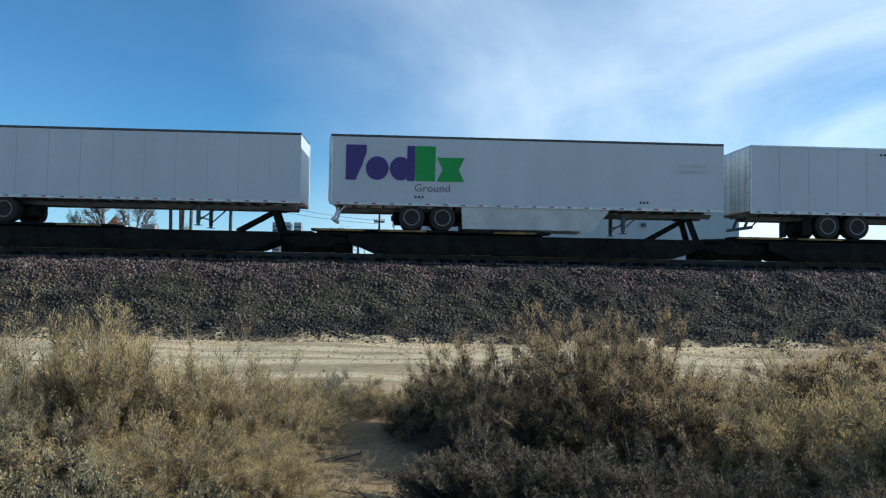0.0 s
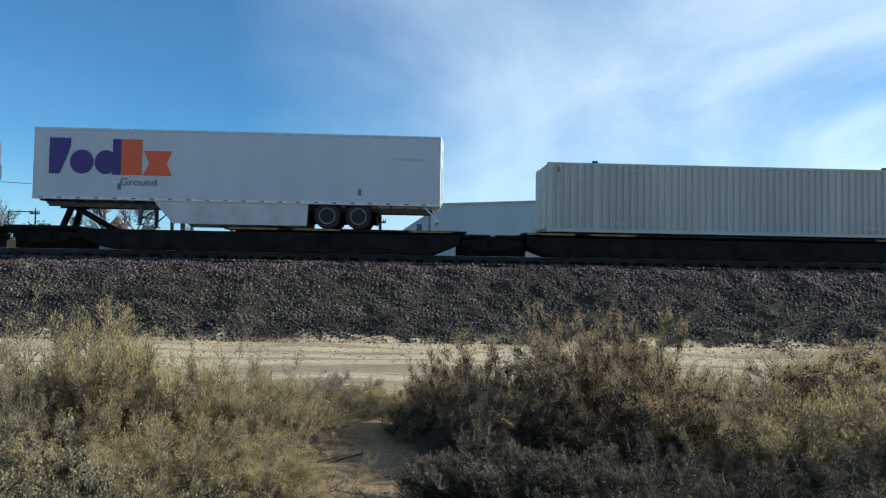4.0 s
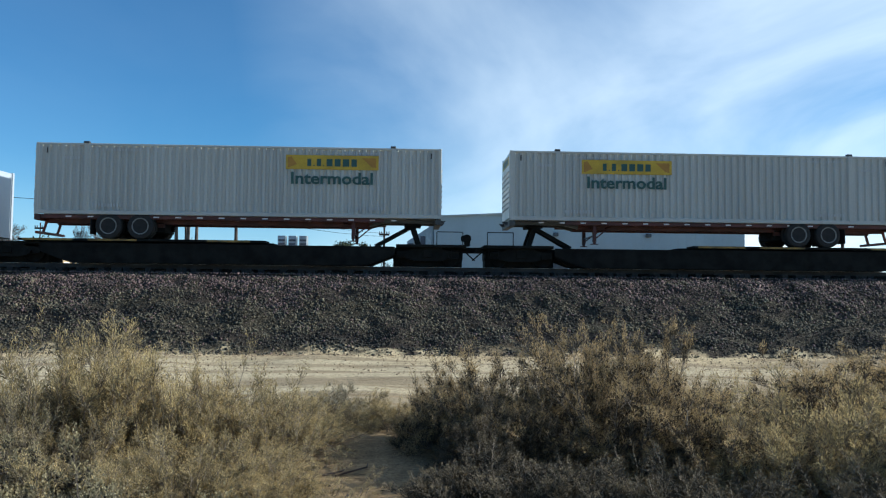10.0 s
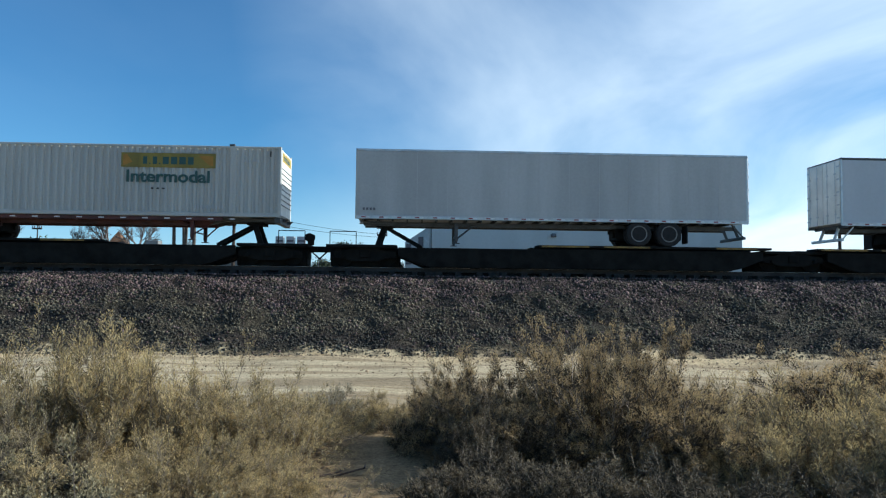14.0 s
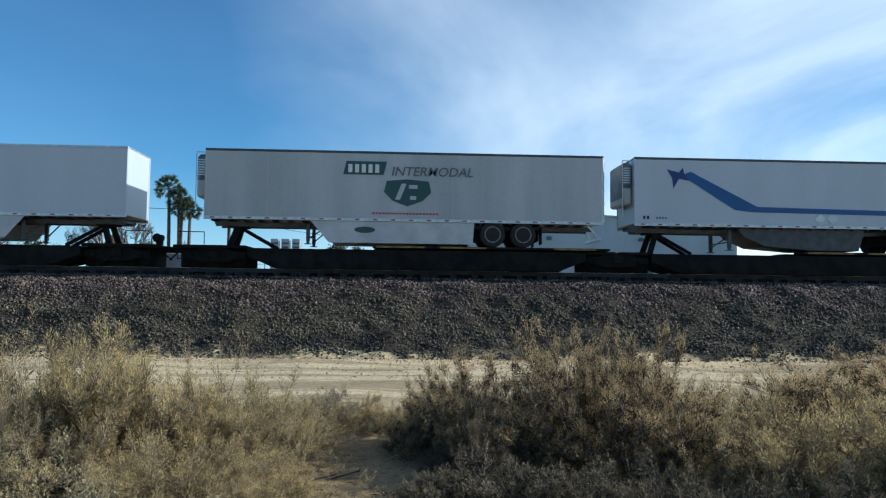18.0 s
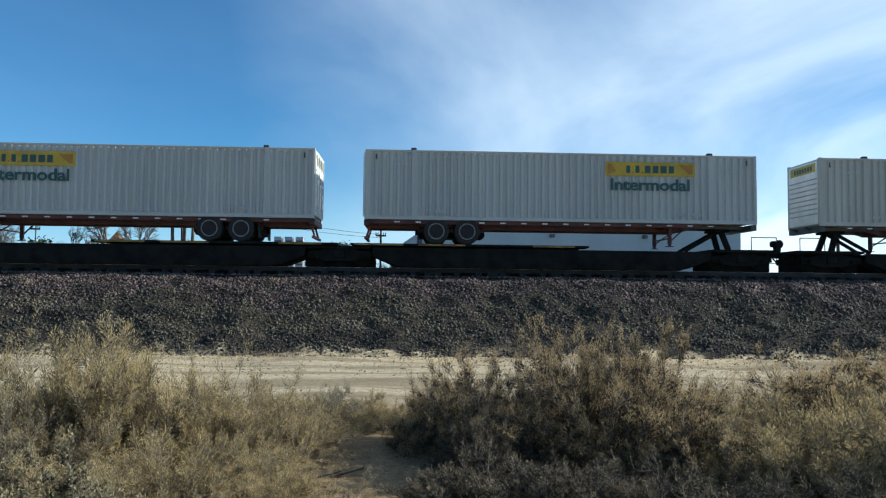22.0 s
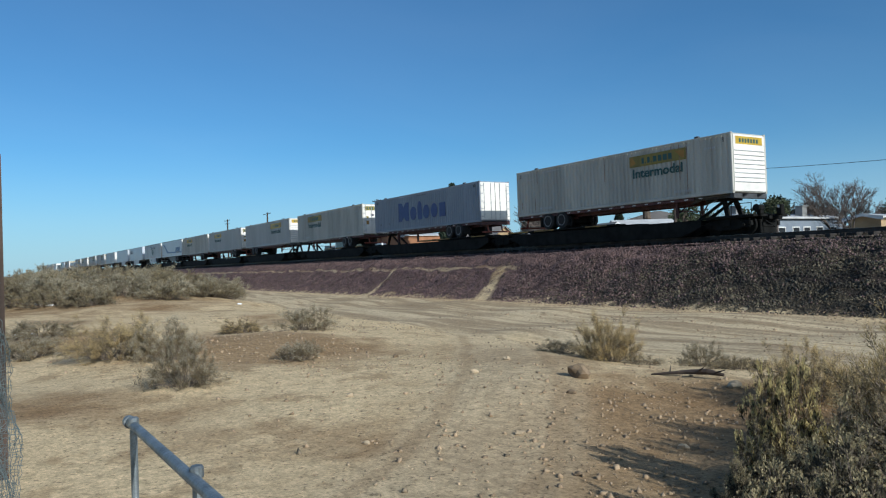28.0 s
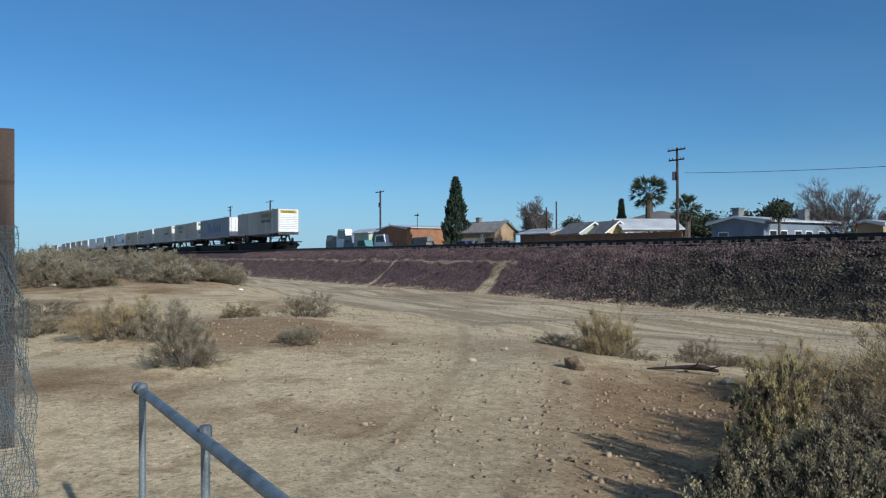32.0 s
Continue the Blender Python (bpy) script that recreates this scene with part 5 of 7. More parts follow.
            bars(t, x0 + 0.72, ZT - 0.92, 7, 0.30, 0.26, GREYINK, 0.25); bars(t, x0 + 0.82, ZT - 1.24, 8, 0.25, 0.24, GREYINK, 0.25); bars(t, x0 + 0.72, ZT - 1.38, 14, 0.15, 0.06, PALEINK)
            part("splice_strip", Shape().box(8.15 - L / 2, 8.27 - L / 2, -HW - 0.006, -HW + 0.02, ZB + 0.14, ZT - 0.1), ALU, t)
            place(t, s)
        elif i == 16:
            t = van("white refrigerated trailer with dark lettering and a shield", L, 1, WHITE2, G, reefer=True, skirt=True, skirt_span=(5.3, 11.9))
            x0 = 5.5 - L / 2
            part("logo_block", Shape().plate([(x0, ZT - 0.96), (x0 + 0.12, ZT - 0.42), (x0 + 1.75, ZT - 0.42), (x0 + 1.62, ZT - 0.96)], -HW - 0.013, -HW), GREENINK, t)
            bars(t, x0 + 0.2, ZT - 0.88, 5, 0.27, 0.34, TAPE_W, 0.4, y=-HW - 0.018)
            lettering("INTERMODAL", 0.36, GREYINK, t, x0 + 1.95, -HW - 0.018, ZT - 0.98, bold=0.01, shear=0.2, width=3.3)
            cx = x0 + 2.6
            sh = part("shield", Shape().plate([(cx - 0.85, ZT - 1.2), (cx - 0.95, ZT - 1.65), (cx - 0.6, ZT - 2.0), (cx, ZT - 2.22), (cx + 0.6, ZT - 2.0), (cx + 0.95, ZT - 1.65), (cx + 0.85, ZT - 1.2), (cx, ZT - 1.12)], -HW - 0.013, -HW), GREENINK, t, "dark shield emblem")
            part("shield_mark", Shape().plate([(cx - 0.5, ZT - 1.95), (cx - 0.3, ZT - 1.95), (cx - 0.05, ZT - 1.3), (cx - 0.25, ZT - 1.3)], -HW - 0.018, -HW - 0.01).box(cx + 0.05, cx + 0.4, -HW - 0.018, -HW - 0.01, ZT - 1.5, ZT - 1.35).box(cx + 0.1, cx + 0.35, -HW - 0.018, -HW - 0.01, ZT - 1.95, ZT - 1.8), PALEINK, sh)
            bars(t, x0 + 1.2, ZB + 0.30, 20, 0.135, 0.07, REDSIGN)
            part("skirt_badge", disc(6.4 - L / 2, 1.60, 0.42, 0.13, -HW + 0.02), GREENINK, t)
            part("storage_drum", Shape().rod((5.2 - L / 2, -1.1, 1.55), (5.2 - L / 2, 1.1, 1.55), 0.30, 16), ALU, t)
            place(t, s)
        elif i == 17:
            t = van("white refrigerated trailer with a blue arrow stripe", L, 1, WHITE, G, reefer=True, seams=False)
            x0 = -L / 2
            z1 = ZB + 0.62
            y0, y1 = -HW - 0.013, -HW
            part("blue_stripe", Shape().plate([(x0 + 1.95, ZT - 0.72), (x0 + 2.35, ZT - 0.58), (x0 + 5.15, z1 + 0.24), (x0 + 15.95, z1 + 0.10), (x0 + 15.95, z1 - 0.08), (x0 + 4.9, z1 + 0.02), (x0 + 4.2, z1 + 0.1)], y0, y1), BLUE, t, "blue stripe rising to an arrow")
            part("arrow_head", Shape().plate([(x0 + 1.35, ZT - 0.50), (x0 + 1.85, ZT - 0.62), (x0 + 2.02, ZT - 0.42), (x0 + 2.08, ZT - 0.72), (x0 + 2.3, ZT - 0.95), (x0 + 1.85, ZT - 0.88), (x0 + 1.62, ZT - 1.28), (x0 + 1.58, ZT - 0.85)], y0 - 0.004, y1), NAVY, t)
            bl = Shape()
            for k in range(6):
                xx = x0 + 11.28 + k * 0.56
                bl.plate([(xx, ZT - 2.08), (xx + 0.40, ZT - 2.08), (xx + 0.60, ZT - 1.30), (xx + 0.20, ZT - 1.30)], y0, y1)
            part("logo_block", bl, BLUE, t)
            part("stripe_gap", Shape().box(x0 + 11.55, x0 + 14.1, y0 - 0.006, y1, z1 - 0.12, z1 + 0.22), WHITE, t)
            lettering("INTERMODAL", 0.25, GREYINK, t, x0 + 11.62, -HW - 0.020, z1 - 0.07, bold=0.012, shear=0.2, width=2.45)
            bars(t, x0 + 0.35, ZB + 0.28, 2, 0.16, 0.14, INK); bars(t, x0 + 0.9, ZB + 0.30, 4, 0.12, 0.08, GREYINK)
            for k in (0, 0.52):
                part("placard_holder", Shape().plate([(x0 + 7.55 + k, ZB + 0.40), (x0 + 7.8 + k, ZB + 0.60), (x0 + 8.05 + k, ZB + 0.40), (x0 + 7.8 + k, ZB + 0.20)], y0, y1), ALU, t)
            part("belly_fairing", Shape().plate([(x0 + 4.4, ZB), (x0 + 4.7, ZB - 0.35), (x0 + 5.6, 1.20), (x0 + 7.6, 1.05), (x0 + 9.6, 1.05), (x0 + 9.9, ZB)], -1.0, 1.0), DARKRAIL, t, "dark storage box below the floor")
            place(t, s)
        elif i == 22:
            t = container("blue-grey container with large navy logo blocks", L, G, BOXBLUE, doors=1)
            x0 = 4.35 - L / 2
            y0, y1 = -HW - 0.010, -HW + 0.004
            zb = ZB + 0.72
            part("logo_block", Shape().plate([(x0, zb), (x0 + 0.5, zb), (x0 + 0.85, zb + 0.35), (x0 + 1.2, zb), (x0 + 1.7, zb), (x0 + 1.7, zb + 1.5), (x0 + 1.2, zb + 1.5), (x0 + 0.85, zb + 1.1), (x0 + 0.5, zb + 1.5), (x0, zb + 1.5)], y0, y1), NAVY, t)
            for cx in (2.42, 4.45, 5.65):
                part("logo_disc", disc(x0 + cx, zb + 0.54, 0.48, 0.54, y0), NAVY, t)
            part("logo_block", Shape().plate([(x0 + 3.2, zb), (x0 + 3.75, zb), (x0 + 3.75, zb + 1.08), (x0 + 3.58, zb + 1.42), (x0 + 3.3, zb + 1.42), (x0 + 3.1, zb + 1.0)], y0, y1), NAVY, t)
            part("logo_block", Shape().box(x0 + 6.4, x0 + 7.25, y0, y1, zb, zb + 1.05), NAVY, t)
            bars(t, 1.0 - L / 2, ZB + 0.6, 2, 0.14, 0.12, GREYINK); bars(t, 2.6 - L / 2, ZB + 0.6, 1, 0.16, 0.14, GREYINK)
            bars(t, 0.45 - L / 2, ZT - 0.4, 2, 0.16, 0.2, INK); bars(t, L / 2 - 0.75, ZT - 0.4, 2, 0.16, 0.2, INK); bars(t, 7.4 - L / 2, ZT - 0.28, 14, 0.1, 0.06, GREYINK)
            swing_doors(t, L / 2, 1, DOOR)
            place(t, s)
            place(chassis(L, 1, G), s)
        else:
            rear = {7: 1, 9: -1, 10: 1, 11: -1, 12: -1, 18: 1, 19: 1, 20: -1, 21: 1, 23: -1}[i]
            sx = {7: 2.85, 9: 9.85, 10: 2.95, 11: 9.75, 12: 9.80, 18: 2.85, 19: 2.95, 20: 9.8, 21: 2.95, 23: 9.8}[i]
            if i == 23:
                t = container("weathered cream container with yellow sign at the train's end", L, G, BOXDIRTY, doors=rear, ribs=False)
                for x, z0, z1 in ((13.55, ZB + 0.2, ZT - 0.1), (13.1, ZB + 0.9, ZT - 0.15), (12.6, ZB + 1.6, ZT - 0.2), (7.9, ZB + 1.4, ZT - 0.1), (0.5, ZB + 0.4, ZB + 0.9), (1.8, ZB + 0.3, ZB + 1.0), (2.05, ZB + 1.9, ZT - 0.1)):
                    part("rust_stain", Shape().box(x - L / 2, x - L / 2 + 0.035, -HW - 0.012, -HW - 0.006, z0, z1), RUST, t)
            else:
                t = container("white corrugated container with yellow sign and dark green word", L, G, BOXPAINT if i not in (18, 21) else BOXDIRTY, doors=rear, ribs=False)
            intermodal_sign(t, sx, L, YELLOWDIRTY if i in (12, 21, 23) else None)
            box_print(t, L)
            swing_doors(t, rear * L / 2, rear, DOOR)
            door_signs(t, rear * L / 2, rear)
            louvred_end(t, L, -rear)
            if i == 12:
                for k in range(3):
                    bars(t, 11.0 - L / 2 + k * 0.22, ZB + 1.05, 1, 0.16, 0.07, INK)
            place(t, s)
            place(chassis(L, rear, G), s)


REAR = [-1, -1, -1, -1, 1, 0, -1, 1, 0, -1, 1, -1, -1, 1, -1, -1, 1, 1, 1, 1, -1, 1, 1, -1]
COUPLED_AFTER = (0, 3, 6, 9, 12, 15, 20, 23)


def build_cars():
    n = len(LEFT)
    for i in range(n):
        a = LEFT[i] - 0.6 if i == 0 else (LEFT[i - 1] + LEN + LEFT[i]) / 2
        b = LEFT[i] + LEN + 1.35 if i == n - 1 else (LEFT[i] + LEN + LEFT[i + 1]) / 2
        mid = (a + b) / 2
        s = LEFT[i] + LEN / 2 - mid
        left = "coupler" if i - 1 in COUPLED_AFTER or i == 0 else "joint"
        right = "coupler" if i in COUPLED_AFTER else "joint"
        if i == 0:
            right = "joint"
        if i == 1:
            left = "joint"
        front = -REAR[i]
        place(spine_car(a - mid, b - mid, left, right, front, "spine cars of the train", hx=s + front * (LEN / 2 - 1.15) if front else None), mid)


build_loads()
build_cars()


def build_marker():
    """The flashing lamp unit at the tail of the train."""
    t = thing("end_of_train_device", "small black lamp box on the last coupler", "train lamp")
    part("housing", Shape().box(-0.14, 0.14, -0.22, 0.02, 0.80, 1.30, 0.04), BLACKSTEEL, t)
    part("lens", Shape().lathe([(0, 0.01), (0, 0.07), (0.02, 0.05)], -0.01, 12, "y", (0.0, -0.24, 1.2)), TAPE_W, t)
    place(t, LEFT[-1] + LEN + 1.55)


build_marker()

# ---- plants ----
def blades(P, D, L, W, g):
    """Thin two-triangle leaves at P, along D."""
    n = len(P)
    D = D / (np.linalg.norm(D, axis=1)[:, None] + 1e-9)
    side = np.cross(D, g.normal(size=(n, 3)))
    side /= np.linalg.norm(side, axis=1)[:, None] + 1e-9
    w, l = W[:, None] * side, L[:, None] * D
    v = np.stack([P, P + l * 0.5 + w, P + l * 0.5 - w, P + l], 1).reshape(-1, 3)
    k = 4 * np.arange(n)[:, None]
    t = np.concatenate([k + np.array([[0, 1, 2]]), k + np.array([[2, 1, 3]])])
    return v, t


def tubes(segs, n=3):
    """Tapered twigs from arrays of (start, end, radius, end radius)."""
    A, B, r0, r1 = segs
    d = B - A
    d = d / (np.linalg.norm(d, axis=1)[:, None] + 1e-9)
    ref = np.where(np.abs(d[:, 2:3]) < 0.9, np.array([[0, 0, 1.0]]), np.array([[1.0, 0, 0]]))
    u = np.cross(d, ref); u /= np.linalg.norm(u, axis=1)[:, None] + 1e-9
    w = np.cross(d, u)
    vs = []
    for c, r in ((A, r0), (B, r1)):
        for i in range(n):
            a = 2 * math.pi * i / n
            vs.append(c + (u * math.cos(a) + w * math.sin(a)) * r[:, None])
    v = np.stack(vs, 1).reshape(-1, 3)
    k = 2 * n * np.arange(len(A))[:, None]
    t = []
    for i in range(n):
        j = (i + 1) % n
        t += [k + np.array([[i, j, n + j]]), k + np.array([[i, n + j, n + i]])]
    return v, np.concatenate(t)


def bush_meshes(seed, stems, plumes, blades_each, blade_len, blade_w, mat, inner=None, stem_r=0.006, tip_from=0.62, plume_len=0.24, even=0.66):
    """A dry desert shrub of unit radius and height: stems that fork, and feathery plumes of fine twigs with paler ends;
    inner leaves take a shade-dark colour.
    """
    g = np.random.default_rng(seed)
    az = g.uniform(0, 6.283, stems)
    el = np.arcsin(g.uniform(0.02, 0.995, stems))
    ph = g.uniform(0, 6.283, 4)
    lump = 0.78 + 0.12 * np.sin(az * 3 + ph[0]) + 0.08 * np.sin(az * 5 + ph[1] + 3 * el) + 0.08 * np.sin(el * 7 + ph[2] + 2 * az)
    length = lump * g.uniform(even, 1.0, stems)
    base = np.stack([0.26 * np.cos(az) * g.random(stems), 0.26 * np.sin(az) * g.random(stems), np.zeros(stems)], 1)
    tip = base + np.stack([np.cos(az) * np.cos(el) * 0.84, np.sin(az) * np.cos(el) * 0.84, np.sin(el) * 0.94], 1) * length[:, None]
    bend = g.normal(0, 0.07, (stems, 3)) + np.array([0, 0, 0.06])
    A, B, R0, R1 = [], [], [], []

    def point(t):
        return base + (tip - base) * t[:, None] + bend * (4 * t * (1 - t))[:, None]

    ks = 5
    for k in range(ks):
        t0, t1 = np.full(stems, k / ks), np.full(stems, (k + 1) / ks)
        A.append(point(t0)); B.append(point(t1)); R0.append(np.full(stems, stem_r * (1 - 0.8 * k / ks))); R1.append(np.full(stems, stem_r * (1 - 0.8 * (k + 1) / ks)))
    LP, LD, TP, TD, LS, TS = [], [], [], [], [], []
    out = (tip - base) / (np.linalg.norm(tip - base, axis=1)[:, None])
    for w in range(plumes):
        t = g.uniform(0.16, 1.0, stems) ** 0.58
        p = point(t)
        d = out * 0.7 + g.normal(0, 0.42, (stems, 3)) + np.array([0, 0, 0.55])
        d /= np.linalg.norm(d, axis=1)[:, None]
        l = plume_len * g.uniform(0.5, 1.15, stems) * (0.55 + 0.45 * t)
        q = p + d * l[:, None]
        q[:, 2] = np.maximum(q[:, 2], 0.02)
        A.append(p); B.append(q); R0.append(np.full(stems, stem_r * 0.30)); R1.append(np.full(stems, stem_r * 0.12))
        for _ in range(blades_each):
            u = g.uniform(0.02, 1.0, stems) ** 0.8
            rad = np.cross(d, g.normal(size=(stems, 3)))
            rad /= np.linalg.norm(rad, axis=1)[:, None] + 1e-9
            P = p + (q - p) * u[:, None]
            sz = (0.45 + 0.75 * (1 - u)) * g.uniform(0.6, 1.3, stems)
            P = P + rad * (g.random(stems) * 0.022)[:, None]
            D = d * 0.75 + rad * 0.75 + np.array([0, 0, 0.2]) + g.normal(0, 0.15, (stems, 3))
            # deeper blades get the darker colour that stands for inner shade
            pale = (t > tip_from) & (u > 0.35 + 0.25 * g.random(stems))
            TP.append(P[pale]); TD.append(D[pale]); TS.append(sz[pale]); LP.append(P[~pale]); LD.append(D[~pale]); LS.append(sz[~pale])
    v, t = tubes((np.concatenate(A), np.concatenate(B), np.concatenate(R0), np.concatenate(R1)))
    tips = np.concatenate(TP)
    k = np.array([1 / np.percentile(np.hypot(tips[:, 0], tips[:, 1]), 97)] * 2 + [1 / np.percentile(tips[:, 2], 98.5)])
    v = v * k
    res = [fast_mesh("stems", v, t, TWIG)]
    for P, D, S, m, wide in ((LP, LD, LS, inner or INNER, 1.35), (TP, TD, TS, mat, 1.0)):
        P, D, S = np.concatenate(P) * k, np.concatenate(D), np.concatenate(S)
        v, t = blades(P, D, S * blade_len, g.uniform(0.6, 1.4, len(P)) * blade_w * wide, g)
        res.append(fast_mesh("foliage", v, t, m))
    return res


PROTO = {
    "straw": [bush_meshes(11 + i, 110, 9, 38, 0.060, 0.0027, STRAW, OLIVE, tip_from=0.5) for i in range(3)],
    "olive": [bush_meshes(21 + i, 110, 9, 36, 0.050, 0.0030, SAGE, OLIVESHADE, tip_from=0.55) for i in range(2)],
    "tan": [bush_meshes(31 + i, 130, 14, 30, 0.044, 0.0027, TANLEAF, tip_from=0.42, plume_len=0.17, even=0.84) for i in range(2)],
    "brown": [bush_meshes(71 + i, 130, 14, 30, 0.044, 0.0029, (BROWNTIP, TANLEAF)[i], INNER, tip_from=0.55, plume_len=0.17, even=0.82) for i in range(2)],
    # dark and shade kinds: shade on the near shrubs held in darker leaves
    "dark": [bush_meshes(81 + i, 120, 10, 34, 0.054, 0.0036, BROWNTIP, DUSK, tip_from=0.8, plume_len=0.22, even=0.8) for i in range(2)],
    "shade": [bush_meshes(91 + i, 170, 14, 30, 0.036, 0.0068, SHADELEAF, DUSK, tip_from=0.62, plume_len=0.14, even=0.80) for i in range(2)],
    "yellow": [bush_meshes(101, 110, 11, 34, 0.045, 0.0075, YELLOWLEAF, OLIVESHADE, tip_from=0.25, plume_len=0.12, even=0.88)],
    "grey": [bush_meshes(41 + i, 90, 8, 28, 0.062, 0.0032, GREYLEAF, OLIVE, tip_from=0.5) for i in range(2)],
    "sparse": [bush_meshes(51, 26, 7, 22, 0.045, 0.0036, STRAW, SAGE, tip_from=0.4)],
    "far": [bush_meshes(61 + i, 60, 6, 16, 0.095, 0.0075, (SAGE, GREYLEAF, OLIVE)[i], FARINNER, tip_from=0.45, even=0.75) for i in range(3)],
}
BUSH_LABEL = {"straw": "dry straw-yellow desert shrub with fine twigs", "olive": "dense olive-grey desert shrub with fine leaves", "tan": "rusty tan desert shrub beside the dirt road",
              "brown": "dense dark brown desert shrub with tan tips", "dark": "desert shrub with its shade painted as dark brown leaves", "yellow": "small rounded shrub with yellowish green leaves", "shade": "dense grey-green desert shrub with painted inner shade and pale twig ends", "grey": "low pale grey desert shrub on sand", "sparse": "thin bare shrub with few twigs", "far": "dry shrub on a low sandy mound"}


def bush(kind, x, y, r, h, n=0):
    z = float(gz(x, y)) - 0.03
    wood, leaf, tips = PROTO[kind][n % len(PROTO[kind])]
    m = pose(x, y, z, 0, 0, (x * 53 + y * 91) % 360)
    t = thing("shrub", BUSH_LABEL[kind], "shrub", "desert shrubs", m)
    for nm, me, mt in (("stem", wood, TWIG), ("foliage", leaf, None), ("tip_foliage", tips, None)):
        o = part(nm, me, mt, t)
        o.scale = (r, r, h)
    return t


def polar(yaw, d):
    a = radians(yaw)
    return -math.sin(a) * d, math.cos(a) * d


def plant_bushes():
    # the belt of shrubs between the camera and the road: bearing, distance, radius, height
    for k, yaw, d, r, h in (
        ("yellow", 36.0, 6.2, 0.36, 0.95), ("straw", 26.5, 7.2, 0.95, 1.12), ("straw", 23, 7.4, 1.00, 1.22), ("straw", 18, 7.0, 0.75, 0.95), ("sparse", 15, 8.4, 0.75, 1.02),
        ("straw", 12, 7.0, 0.75, 0.82), ("sparse", 9.5, 6.6, 0.6, 0.75), ("straw", 8.2, 7.6, 0.70, 0.52), ("straw", 25, 5.4, 0.85, 0.66), ("shade", 29, 5.1, 0.75, 0.72), ("straw", 17, 5.5, 0.75, 0.60),
        ("straw", 11, 5.4, 0.55, 0.50), ("shade", 33.0, 5.1, 0.60, 0.60), ("shade", 37.0, 5.2, 0.42, 0.60), ("shade", 36.2, 4.3, 0.46, 0.56), ("shade", 33.4, 5.8, 0.50, 0.52), ("olive", 27.0, 6.4, 0.75, 0.80), ("shade", 28.5, 4.2, 0.60, 0.66), ("straw", 20, 4.6, 0.55, 0.40), ("straw", 28, 4.4, 0.6, 0.40),
        ("tan", -3.0, 7.7, 0.62, 0.78), ("brown", -6.5, 6.5, 0.62, 0.72), ("brown", -9.2, 7.0, 0.9, 0.78), ("tan", -12.6, 7.5, 0.72, 1.24), ("tan", -14.8, 8.0, 0.6, 0.86), ("brown", -15.5, 7.0, 1.05, 1.12),
        ("tan", -17.6, 7.6, 0.72, 1.24), ("sparse", -24.6, 7.8, 0.6, 0.88), ("brown", -23.5, 6.7, 0.9, 0.74), ("straw", -27.5, 6.6, 0.95, 0.86), ("straw", -33, 6.8, 1.05, 0.98), ("olive", -38, 6.6, 1.1, 1.05),
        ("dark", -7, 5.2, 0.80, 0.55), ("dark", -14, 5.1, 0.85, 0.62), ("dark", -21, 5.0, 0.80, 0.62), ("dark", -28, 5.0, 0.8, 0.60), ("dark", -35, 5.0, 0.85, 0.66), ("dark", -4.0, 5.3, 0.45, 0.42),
        ("tan", -5.4, 7.4, 0.85, 0.98), ("tan", -3.0, 9.2, 0.55, 0.55), ("straw", 4, 9.0, 0.55, 0.42), ("straw", 1.5, 8.6, 0.50, 0.42), ("tan", -30.5, 8.8, 1.15, 1.0), ("tan", -35, 11.2, 1.2, 0.98), ("straw", -23, 9.4, 0.6, 0.45), ("grey", 6.3, 8.8, 0.5, 0.5),
    ):
        x, y = polar(yaw, d)
        bush(k, x, y, r, h, int(abs(yaw)))
    bush("shade", -2.12, 3.02, 0.58, 0.86, 1)
    bush("shade", -1.3, 3.05, 0.66, 0.78, 0)
    bush("sparse", *polar(6.2, 5.0), 0.55, 0.30, 0)
    bush("sparse", *polar(4.6, 5.8), 0.5, 0.25, 0)
    # single shrubs on the open lot
    for k, x, y, r, h in (("straw", -5.5, 8.2, 0.60, 0.68), ("straw", -15.4, 2.2, 0.95, 0.78), ("grey", -14.4, 2.9, 0.75, 0.75), ("grey", -11.3, 2.5, 0.62, 0.66), ("grey", -18.2, 7.1, 0.95, 0.66), ("grey", -12.8, 4.7, 0.42, 0.36),
                          ("grey", -10.9, 9.2, 0.48, 0.28), ("straw", -9.8, 9.3, 0.62, 0.86), ("grey", -8.6, 10.3, 0.52, 0.46), ("grey", -9.3, 9.6, 0.45, 0.2), ("olive", -7.6, 9.9, 0.5, 0.2), ("grey", -22.8, 1.4, 1.2, 0.5), ("grey", -17.5, 0.9, 0.9, 0.5), ("grey", -20.0, 0.2, 0.8, 0.5),
                          ("grey", -13.6, 5.2, 0.35, 0.25), ("straw", -19.5, 5.8, 0.6, 0.4), ("grey", -4.6, 9.6, 0.4, 0.28)):
        bush(k, x, y, r, h, int(x * 3) % 2)
    # the overgrown mound further down the lot
    g = np.random.default_rng(77)
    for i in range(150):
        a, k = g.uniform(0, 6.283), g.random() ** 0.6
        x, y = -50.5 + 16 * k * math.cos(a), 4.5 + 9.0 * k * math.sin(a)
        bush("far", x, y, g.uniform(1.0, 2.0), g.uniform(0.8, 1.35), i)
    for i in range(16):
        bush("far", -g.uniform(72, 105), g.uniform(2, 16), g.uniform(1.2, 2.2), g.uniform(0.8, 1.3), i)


plant_bushes()


